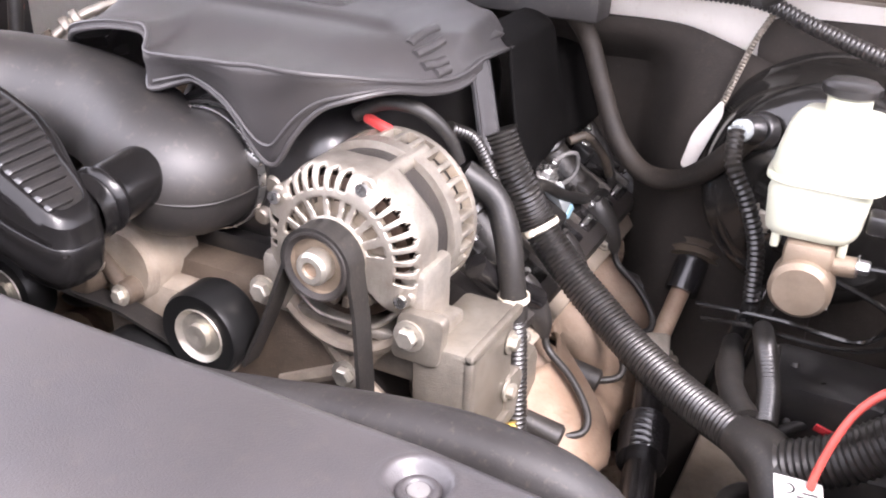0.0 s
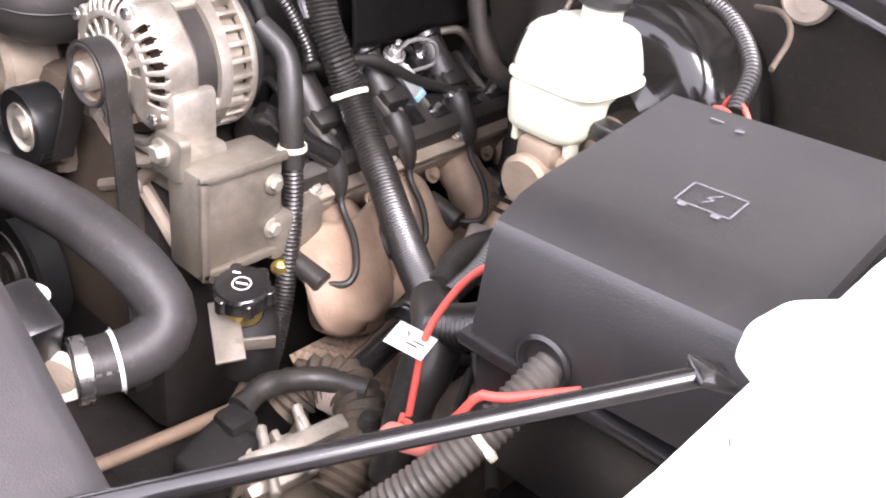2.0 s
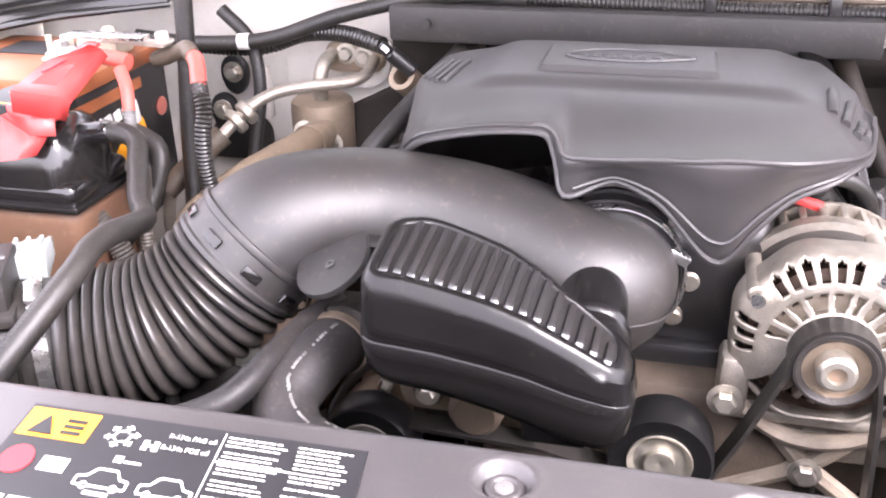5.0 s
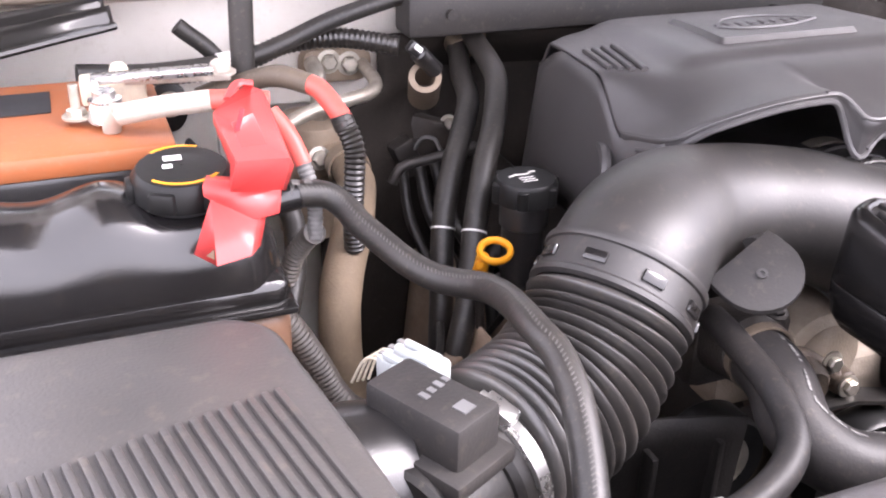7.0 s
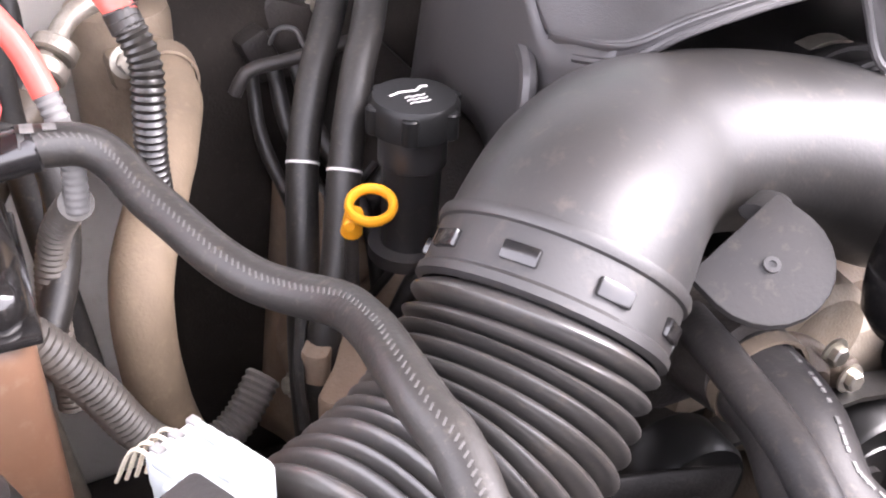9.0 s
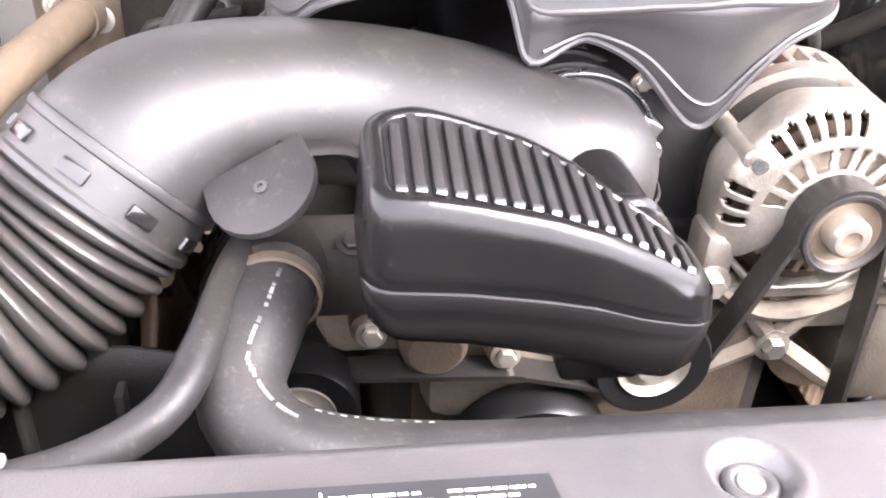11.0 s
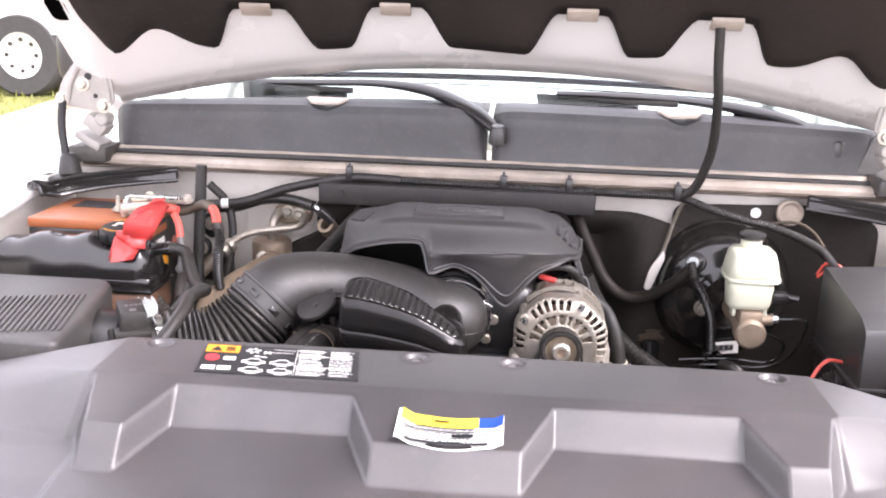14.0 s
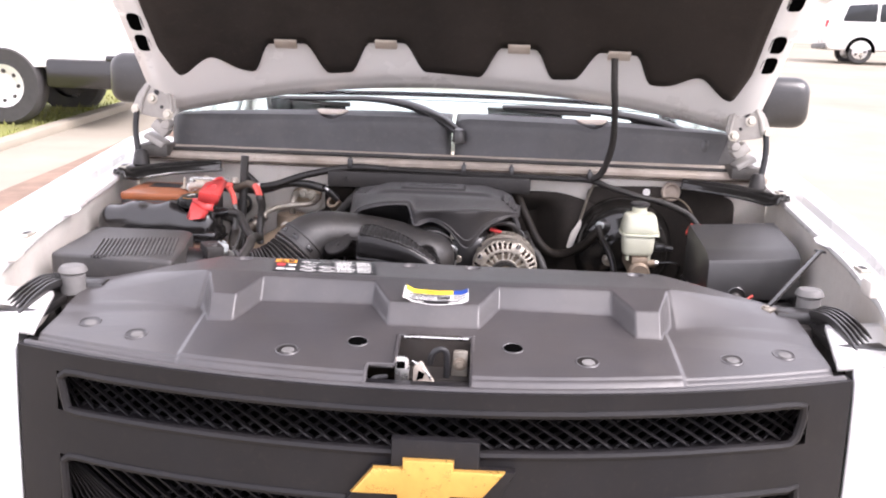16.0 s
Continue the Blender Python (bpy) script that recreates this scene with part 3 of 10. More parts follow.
# ---- body of the truck ----
def fender(sgn, name):
    t = thing(name, (sgn * 0.93, 0.8, 0.45), "glossy white front fender panel of the truck", "fender")
    ys = [0.16, 0.3, 0.57, 0.80, 1.1, 1.5, 1.75]
    xi = [0.815, 0.850, 0.877, 0.885, 0.905, 0.93, 0.94]
    zi = [1.035, 1.062, 1.090, 1.110, 1.13, 1.155, 1.165]
    def fn(u, v):
        y = 0.16 + 1.59 * u
        x, z = lerp(ys, xi, y), lerp(ys, zi, y)
        prof = [(0.0, -0.012), (0.002, 0.0), (0.045, 0.004), (0.052, 0.022), (0.075, 0.034), (0.105, 0.028), (0.13, 0.0), (0.148, -0.06), (0.155, -0.2), (0.15, -0.5)]
        k = v * (len(prof) - 1)
        i = min(int(k), len(prof) - 2)
        f = k - i
        dx = prof[i][0] * (1 - f) + prof[i + 1][0] * f
        dz = prof[i][1] * (1 - f) + prof[i + 1][1] * f
        return Vector((sgn * (x + dx), y, z + dz))
    part("panel", mesh(lambda b: sheet(b, fn, 30, 27)), M_WHITE, t, thick=0.003)
    part("hinge_tab", mesh(lambda b: slab(b, round_outline([(sgn * 0.895, 0.655), (sgn * 0.868, 0.672), (sgn * 0.861, 0.700), (sgn * 0.867, 0.735), (sgn * 0.895, 0.768)][::int(sgn)], 0.008), 0.003, pose(0, 0, 1.1005, 3, 0, 0) @ Matrix.Translation((0, 0, -0.038)), 0.001)), M_WHITE, t, "rounded white tab of the flange")
    def apron(u, v):
        y = 0.30 + 1.1 * u
        x, z = lerp(ys, xi, y), lerp(ys, zi, y) - 0.006
        return Vector((sgn * (x + 0.02 - 0.10 * smooth(0.05, 0.8, v) + 0.03 * math.exp(-((y - 0.95) / 0.2) ** 2) * v), y, z - 0.65 * v))
    part("inner_apron", mesh(lambda b: sheet(b, apron, 24, 16)), M_BAYWHITE, t, "dusty white inner apron", thick=0.003)
    for y in (0.50, 1.2):
        x, z = lerp(ys, xi, y), lerp(ys, zi, y)
        c = part("clip", mesh(lambda b: box(b, (sgn * (x + 0.020), y, z + 0.004), (0.024, 0.044, 0.007), 0.002)), M_BOLT, t)
        part("clip_slot", mesh(lambda b: box(b, (sgn * (x + 0.020), y, z + 0.0085), (0.012, 0.026, 0.0015), 0.0004)), M_INK, c)
    for y in (0.62, 0.80, 0.98, 1.10):
        x, z = lerp(ys, xi, y), lerp(ys, zi, y)
        part("flange_bolt", mesh(lambda b: bolt(b, (sgn * (x + 0.022), y, z + 0.002), (0, 0, 1), 0.007, 0.006)), M_BAYWHITE, t)
    def liner(u, v):
        y = 0.32 + 1.06 * u
        x, z = lerp(ys, xi, y), lerp(ys, zi, y)
        return Vector((sgn * (x - 0.025 - 0.09 * v - 0.03 * math.sin(v * 5 + y * 9) * v), y, z - 0.16 - 0.55 * v + 0.01 * math.sin(y * 25)))
    part("wheelhouse_liner", mesh(lambda b: sheet(b, liner, 40, 16)), M_LINER, t, "black wheelhouse liner", thick=0.003)
    def stops(b):
        y = 0.36
        box(b, (sgn * 0.855, y, 1.082), (0.03, 0.05, 0.035), 0.006)
    part("hood_stop", mesh(stops), M_BAYWHITE, t)
    return t


fender(-1, "fender")
fender(1, "fender")


def recess(x, z):
    """How far the firewall steps back round the rear of the engine."""
    return 0.085 * (1 - smooth(0.25, 0.34, abs(x))) * (1 - smooth(1.03, 1.10, z))


def firewall():
    t = thing("wall_firewall", (0, 1.3, 0.45), "dusty white sheet-metal firewall behind the engine", "firewall", kind="structure")
    def fn(u, v):
        x = -0.93 + 1.86 * u
        z = 0.40 + 0.765 * v
        y = 1.30 + 0.02 * smooth(0.5, 0.9, abs(x)) - 0.012 * smooth(0.93, 1.0, v) + 0.012 * math.sin(x * 9) * (1 - v) + recess(x, z)
        return Vector((x, y, z))
    part("panel", mesh(lambda b: sheet(b, fn, 50, 24)), M_BAYWHITE, t, thick=0.003)
    def ledge(u, v):
        x = -0.91 + 1.82 * u
        prof = [(1.288, 1.150), (1.262, 1.158), (1.258, 1.172), (1.268, 1.178), (1.300, 1.182), (1.310, 1.196)]
        k = v * (len(prof) - 1)
        i = min(int(k), len(prof) - 2)
        f = k - i
        return Vector((x, prof[i][0] * (1 - f) + prof[i + 1][0] * f, prof[i][1] * (1 - f) + prof[i + 1][1] * f))
    part("ledge", mesh(lambda b: sheet(b, ledge, 30, 15)), M_SEAL, t, "dirty bare-metal cowl ledge", thick=0.002)
    part("seal_strip", mesh(lambda b: sweep(b, [(-0.86, 1.29, 1.187), (0, 1.29, 1.188), (0.86, 1.29, 1.184)], 0.006, 8, 0.05, wobble=0.3)), M_RUBBER, t)
    part("edge_line", mesh(lambda b: sweep(b, [(-0.88, 1.2595, 1.161), (-0.3, 1.2590, 1.160), (0.3, 1.2590, 1.161), (0.88, 1.2595, 1.160)], 0.0032, 8, 0.02, wobble=0.5)), M_GREASE, t, "brown dirty edge")
    # matting that hangs over the tunnel and the driver's side
    def matting(u, v):
        x = 0.10 + 0.42 * u
        z = 0.45 + 0.655 * v
        bulge = 0.035 * math.exp(-((x - 0.37) / 0.06) ** 2) * math.exp(-((z - 0.98) / 0.12) ** 2)
        return Vector((x, 1.272 + recess(x, z) - bulge - 0.01 * math.sin(14 * x + 6 * z) - 0.03 * (1 - v), z - 0.05 * smooth(0.3, 0.52, x) * v))
    part("matting", mesh(lambda b: sheet(b, matting, 30, 30)), M_MAT, t, "black firewall sound matting", thick=0.006)
    def matting2(u, v):
        z = 0.45 + 0.645 * v
        x0 = -0.45 + 0.085 * smooth(0.985, 1.03, z)
        x = x0 + (0.12 - x0) * u
        return Vector((x, 1.268 + recess(x, z) - 0.012 * math.sin(11 * x + 8 * z) - 0.02 * (1 - v), z))
    part("matting", mesh(lambda b: sheet(b, matting2, 30, 20)), M_MAT, t, thick=0.006)
    # dark shield under the ledge
    def shield(b):
        box(b, (-0.06, 1.235, 1.127), (0.58, 0.05, 0.045), 0.006)
        rod(b, (-0.30, 1.21, 1.13), (-0.30, 1.204, 1.13), 0.006)
    part("shield", mesh(shield), M_MATTE, t, "dark dusty shield strip")
    # plate behind the booster
    plate = round_outline([(0.40, 0.42), (0.40, 1.125), (0.72, 1.135), (0.83, 1.10), (0.83, 0.42)], 0.03)
    part("plate", mesh(lambda b: slab(b, plate, 0.006, pose(0, 1.288, 0, 90, 0, 0), 0.002)), M_MAT, t, "black plate behind the brake booster")
    part("hole", mesh(lambda b: rod(b, (0.572, 1.2825, 1.114), (0.572, 1.281, 1.114), 0.011, seg=20)), M_PAPER, t, "round bright hole in the plate")
    g = part("grommet", mesh(lambda b: lathe(b, [(0.028, 0.0), (0.028, 0.01), (0.024, 0.014), (0.019, 0.010), (0.017, 0.003), (0.0005, 0.003)], axis_matrix((0.641, 1.283, 1.118), (0, -1, 0)), 28)), M_SEAL, t, "round dusty grommet")
    return t


firewall()

# bay floor and radiator support close the bay below
solid("bay_floor", mesh(lambda b: sheet(b, lambda u, v: Vector((-0.85 + 1.7 * u, 0.30 + 1.05 * v, 0.42 + 0.03 * noise.noise(Vector((u * 9, v * 7, 0))))), 30, 20)), M_DARKMETAL, "dark dirty chassis floor under the engine", "floor", kind="structure", thick=0.004)


def radiator_support():
    t = thing("radiator_support", (0, 0.42, 0.45), "black radiator and its upper support behind the grille", "radiator")
    part("core", mesh(lambda b: box(b, (0, 0.42, 0.68), (1.2, 0.05, 0.52), 0.01)), M_DARKMETAL, t)
    part("side_tank", mesh(lambda b: box(b, (-0.62, 0.43, 0.70), (0.07, 0.075, 0.5), 0.02)), M_BLACK, t)
    part("side_tank", mesh(lambda b: box(b, (0.62, 0.43, 0.70), (0.07, 0.075, 0.5), 0.02)), M_BLACK, t)
    part("shroud", mesh(lambda b: box(b, (0, 0.485, 0.70), (1.1, 0.05, 0.46), 0.02)), M_BLACK, t)
    part("tie_bar", mesh(lambda b: box(b, (0, 0.40, 0.975), (1.5, 0.10, 0.045), 0.01)), M_DARKMETAL, t)
    return t


radiator_support()


# ---- cover over the radiator support ----
def cover_front(x):
    return 0.006 + 0.27 * x * x


def cover_rear(x):
    a = abs(x)
    return lerp([0, 0.40, 0.50, 0.58, 0.66, 0.74], [0.500, 0.498, 0.490, 0.476, 0.462, 0.45], a)


def cover_step(x):
    """Where the step up to the top face ends, seen from the front."""
    a = abs(x)
    return lerp([0, 0.084, 0.122, 0.342, 0.374, 0.420, 0.452, 0.50, 0.60, 0.75], [0.238, 0.240, 0.336, 0.340, 0.244, 0.246, 0.350, 0.375, 0.415, 0.45], a)


def cover_z(x, y):
    a = abs(x)
    low = 0.976 + 0.170 * (y - cover_front(x)) - 0.05 * max(0, y - 0.2) - 0.005 * smooth(0.432, 0.442, a) * (1 - smooth(0.26, 0.30, y))
    top = 1.062 - 0.13 * max(0.0, 0.36 - y) - lerp([0.46, 0.66, 0.75], [0, 0.040, 0.062], a)
    s = cover_step(x)
    w = lerp([0.43, 0.46, 0.7], [0.036, 0.080, 0.125], a)
    k = min(max((y - s + w) / w, 0.0), 1.0)
    z = low + (max(top, low) - low) * (0.55 * k + 0.45 * k * k * (3 - 2 * k))
    r = cover_rear(x)
    z -= 0.016 * smooth(r - 0.018, r + 0.008, y) ** 1.5
    for c in (-0.41, -0.059, 0.071, 0.41):                  # round wells of the rear push pins
        d = math.hypot(x - c, (y - 0.464) * 1.05)
        if d < 0.03:
            z += 0.0012 * math.exp(-((d - 0.0185) / 0.003) ** 2) - 0.0075 * (1 - smooth(0.0105, 0.0175, d))
    f = cover_front(x)
    z -= 0.012 * (1 - smooth(f, f + 0.02, y)) + 0.004 * (1 - smooth(f + 0.022, f + 0.028, y))
    return z


def radiator_cover():
    t = thing("radiator_cover", (0, 0.3, 0.98), "wide grey-black plastic cover over the radiator support", "cover")
    bm = bmesh.new()
    nu, nv = 576, 190
    g = []
    for i in range(nu + 1):
        w = 0.72
        x = -w + 2 * w * i / nu
        col = []
        for j in range(nv + 1):
            f, r = cover_front(x), cover_rear(x)
            y = f + (r - f) * j / nv
            xx = x
            col.append(bm.verts.new((xx, y, cover_z(x, y))))
        g.append(col)
    for i in range(nu):
        for j in range(nv):
            q = (g[i][j], g[i + 1][j], g[i + 1][j + 1], g[i][j + 1])
            c = sum((v.co for v in q), Vector()) / 4
            if -0.058 < c.x < 0.072 and c.y < 0.165:
                continue
            if -0.105 < c.x < -0.05 and c.y < 0.055:
                continue
            bm.faces.new(q)
    # rear edge turned down
    for i in range(nu):
        a, b = g[i][nv].co, g[i + 1][nv].co
        va, vb = bm.verts.new(a + Vector((0, 0.006, -0.03))), bm.verts.new(b + Vector((0, 0.006, -0.03)))
        bm.faces.new((g[i][nv], g[i + 1][nv], vb, va))
    bmesh.ops.delete(bm, geom=[v for v in bm.verts if not v.link_faces], context="VERTS")
    part("panel", bm, M_COVER, t, thick=0.0035, angle=75)
    rim = [(-0.106, 0.012), (-0.106, 0.050), (-0.098, 0.057), (-0.066, 0.058), (-0.059, 0.066), (-0.059, 0.158), (-0.052, 0.166), (0.066, 0.166), (0.073, 0.158), (0.073, 0.012)]
    part("pocket_rim", mesh(lambda b: sweep(b, [(x, y, cover_z(x, y) + 0.001) for x, y in rim], 0.0038, 8, 0.006)), M_COVER, t, "raised rim of the latch pocket")

    def pin(x, y, name="push_pin"):
        z = cover_z(x, y)
        n = Vector((cover_z(x - 0.01, y) - cover_z(x + 0.01, y), cover_z(x, y - 0.01) - cover_z(x, y + 0.01), 0.02))
        m = axis_matrix((x, y, z), n)
        p = part(name, mesh(lambda b: lathe(b, [(0.0112, 0.0002), (0.0110, 0.0018), (0.0100, 0.0030), (0.0084, 0.0034), (0.0070, 0.0030), (0.0062, 0.0020), (0.0003, 0.0018)], m, 36)), M_COVER, t)
        part("plug", mesh(lambda b: lathe(b, [(0.0058, 0.0014), (0.0052, 0.0026), (0.0003, 0.0029)], m, 20)), M_GREYCAP, p)
    for x in (-0.41, -0.065, 0.065, 0.41):
        pin(x + (0.006 if abs(x) < 0.1 else 0.0), 0.464)
    for x, y in ((-0.538, 0.165), (-0.25, 0.10), (0.273, 0.105), (0.538, 0.165), (-0.643, 0.215), (0.643, 0.205)):
        z = cover_z(x, y)
        m = axis_matrix((x, y, z), (0, -0.16, 1))
        p = part("pin_well", mesh(lambda b: lathe(b, [(0.0215, 0.0002), (0.0195, 0.0022), (0.0170, 0.0012)], m, 28)), M_COVER, t)
        part("well_floor", mesh(lambda b: lathe(b, [(0.0182, 0.0009), (0.0003, 0.0008)], m, 24)), M_BLACK, p, "dark sunken well")
        part("pin_head", mesh(lambda b: lathe(b, [(0.0115, 0.0008), (0.0110, 0.0020), (0.006, 0.0026), (0.0003, 0.0026)], m @ Matrix.Translation((0.002, -0.003, 0)), 20)), M_GREYCAP, p, "dusty grey pin")
    for x in (-0.131, 0.145):
        z = cover_z(x, 0.137)
        h = part("hole_rim", mesh(lambda b: lathe(b, [(0.020, 0.0005), (0.0185, 0.0025), (0.0165, 0.001)], axis_matrix((x, 0.137, z), (0, -0.16, 1)), 28)), M_COVER, t)
        part("hole", mesh(lambda b: lathe(b, [(0.017, 0.0014), (0.0003, 0.0013)], axis_matrix((x, 0.137, z), (0, -0.16, 1)), 24)), M_VOID, h)

    # service label
    def flat(b, x0, y0, x1, y1, dz=0.0012, slant=0.0):
        zz = 1.062 + dz
        o = [(x0, y0), (x1, y0), (x1 + slant * (y1 - y0), y1), (x0 + slant * (y1 - y0), y1)]
        slab(b, o, 0.0005, Matrix.Translation((0, 0, zz)))
    def lay(bm):
        """Lays the label's drawing on the cover: stretched to its columns and slightly askew."""
        for v in bm.verts:
            x, y = v.co.x, 0.467 + (v.co.y - 0.470) * 1.06
            x = lerp([-0.343, -0.2012, -0.133], [-0.346, -0.220, -0.136], x) - 0.145 * (y - 0.467)
            v.co.x, v.co.y = x, y
        return bm
    lab = part("service_label", lay(mesh(lambda b: slab(b, [(-0.343, 0.378), (-0.133, 0.378), (-0.133, 0.472), (-0.343, 0.472)], 0.0008, Matrix.Translation((0, 0, 1.0625))))), M_INK, t, "black service label with white print")
    part("warning_field", lay(mesh(lambda b: flat(b, -0.341, 0.445, -0.290, 0.469))), M_LORANGE, lab, "orange warning field")
    part("warning_mark", lay(mesh(lambda b: slab(b, [(-0.333, 0.447), (-0.315, 0.447), (-0.324, 0.463)], 0.0005, Matrix.Translation((0, 0, 1.0642))))), M_INK, lab)
    for k in range(3):
        part("print_bar", lay(mesh(lambda b: flat(b, -0.310, 0.459 - k * 0.005, -0.296, 0.4615 - k * 0.005, 0.0022))), M_INK, lab)
    part("prohibition_mark", lay(mesh(lambda b: lathe(b, [(0.011, 0.0), (0.011, 0.0006), (0.0003, 0.0006)], Matrix.Translation((-0.326, 0.426, 1.0634)), 24))), M_LRED, lab, "red round sign")
    def prints(b):
        rnd = random.Random(3)
        for x, y, s in ((-0.300, 0.426, 0.009), (-0.326, 0.394, 0.010), (-0.303, 0.394, 0.010)):
            flat(b, x - s, y - s * 0.6, x + s, y + s * 0.6)
        for k in range(6):                  # snowflake arms
            a = k * math.pi / 3 + 0.26
            for r0, r1, w in ((0.0060, 0.0120, 0.0011), (0.0088, 0.0100, 0.0030)):
                d, n = Vector((math.cos(a), 0.78 * math.sin(a))), Vector((-math.sin(a), 0.78 * math.cos(a))) * w
                c0 = Vector((-0.268, 0.455))
                slab(b, [tuple(c0 + d * r0 + n), tuple(c0 + d * r0 - n), tuple(c0 + d * r1 - n), tuple(c0 + d * r1 + n)], 0.0005, Matrix.Translation((0, 0, 1.0634)))
            p, q = a, a + math.pi / 3
            slab(b, [(-0.268 + r * math.cos(s), 0.455 + 0.78 * r * math.sin(s)) for r, s in ((0.0052, p), (0.0072, p), (0.0072, q), (0.0052, q))], 0.0005, Matrix.Translation((0, 0, 1.0634)))
        for x0, x1 in ((-0.2515, -0.2478), (-0.2442, -0.2405)):
            flat(b, x0, 0.4470, x1, 0.4545)
        flat(b, -0.2490, 0.4498, -0.2430, 0.4517)
        flat(b, -0.2635, 0.4345, -0.2580, 0.4395)
        flat(b, -0.2565, 0.4350, -0.2450, 0.4365)
        for y, x1 in ((0.4462, -0.139), (0.4105, -0.152)):
            flat(b, -0.2006, y, x1, y + 0.0009)
        for x in (-0.280, -0.238):          # outlines of vehicles
            for y in (0.388, 0.415):
                for p, q in (((0, 0), (0.034, 0)), ((0, 0.006), (0.006, 0.007)), ((0.006, 0.007), (0.011, 0.013)), ((0.011, 0.013), (0.024, 0.013)), ((0.024, 0.013), (0.028, 0.007)), ((0.028, 0.007), (0.034, 0.006)), ((0.034, 0), (0.034, 0.006)), ((0, 0), (0, 0.006))):
                    a, c = Vector((x + p[0], y + p[1])), Vector((x + q[0], y + q[1]))
                    n = (c - a).orthogonal().normalized() * 0.0007
                    slab(b, [tuple(a + n), tuple(a - n), tuple(c - n), tuple(c + n)], 0.0005, Matrix.Translation((0, 0, 1.0634)))
        for x0, x1 in ((-0.199, -0.169), (-0.165, -0.139)):
            y = 0.467
            while y > 0.384:
                x = x0 + rnd.random() * 0.001
                end = x1 - rnd.random() * 0.007
                while x < end:
                    w = 0.0025 + rnd.random() * 0.006
                    flat(b, x, y - 0.0009, min(x + w, end + 0.001), y)
                    x += w + 0.0009
                y -= 0.0033 if rnd.random() > 0.15 else 0.0055
        flat(b, -0.2012, 0.382, -0.2006, 0.469)
        for x in (-0.280, -0.238):
            for y in (0.384, 0.411):
                flat(b, x + 0.010, y - 0.002, x + 0.026, y + 0.0005)
                for k in (0.007, 0.027):
                    slab(b, [(x + k + 0.0028 * math.cos(a * 0.785), y + 0.004 + 0.0028 * math.sin(a * 0.785)) for a in range(8)], 0.0005, Matrix.Translation((0, 0, 1.0634)))
    part("print", lay(mesh(prints)), M_PAPER, lab, "white bars of small print")
    part("lettering", lay(lettering("R-134a PAG oil", 0.0325, (-0.2368, 0.4585, 1.0642))), M_PAPER, lab, "white refrigerant lettering")
    part("lettering", lay(lettering("R-134a POE oil", 0.0325, (-0.2385, 0.4490, 1.0642))), M_PAPER, lab, "white refrigerant lettering")

    # warning sticker on the tongue
    def on_tongue(b, x0, y0, x1, y1, dz):
        n = max(2, int((x1 - x0) / 0.004))
        def fn(u, v):
            x = x0 + (x1 - x0) * u
            y = y0 + (y1 - y0) * v - 0.003 * math.cos((x + 0.06) / 0.123 * math.pi * 2 - math.pi)
            return Vector((x, y, cover_z(x, y) + dz + 0.007 * (1 - smooth(-0.058, -0.040, x)) + 0.005 * smooth(0.050, 0.063, x)))
        sheet(b, fn, n, 2)
    st = part("sticker", mesh(lambda b: on_tongue(b, -0.060, 0.236, 0.063, 0.296, 0.0016)), M_PAPER, t, "wrinkled white warning sticker")
    part("yellow_band", mesh(lambda b: on_tongue(b, -0.056, 0.276, 0.034, 0.297, 0.0024)), M_LYELLOW, st)
    part("blue_corner", mesh(lambda b: on_tongue(b, 0.034, 0.276, 0.062, 0.297, 0.0024)), M_DBLUE, st)
    def tiny(b):
        rnd = random.Random(5)
        for y0, y1, x0, x1 in ((0.2712, 0.2738, -0.040, 0.030), (0.2640, 0.2668, -0.052, 0.030), (0.2545, 0.2605, 0.004, 0.029), (0.2390, 0.2435, -0.048, 0.046)):
            on_tongue(b, x0, y0, x1, y1, 0.0038)
        for y, x0, x1 in [(0.2695, -0.045, 0.029), (0.2620, -0.050, 0.029), (0.2590, -0.050, 0.000), (0.2560, -0.050, 0.000), (0.2525, -0.050, 0.029), (0.2490, -0.050, 0.029), (0.2462, -0.050, 0.029)] + [(0.2715 - 0.0033 * k, 0.034, 0.058) for k in range(8)]:
            x = x0
            while x < x1:
                w = min(0.002 + 0.007 * rnd.random(), x1 - x)
                on_tongue(b, x, y - 0.0016, x + w, y, 0.0038)
                x += w + 0.0018
        on_tongue(b, -0.018, 0.284, 0.000, 0.287, 0.0044)
    part("print", mesh(tiny), M_INK, st)
    return t


radiator_cover()


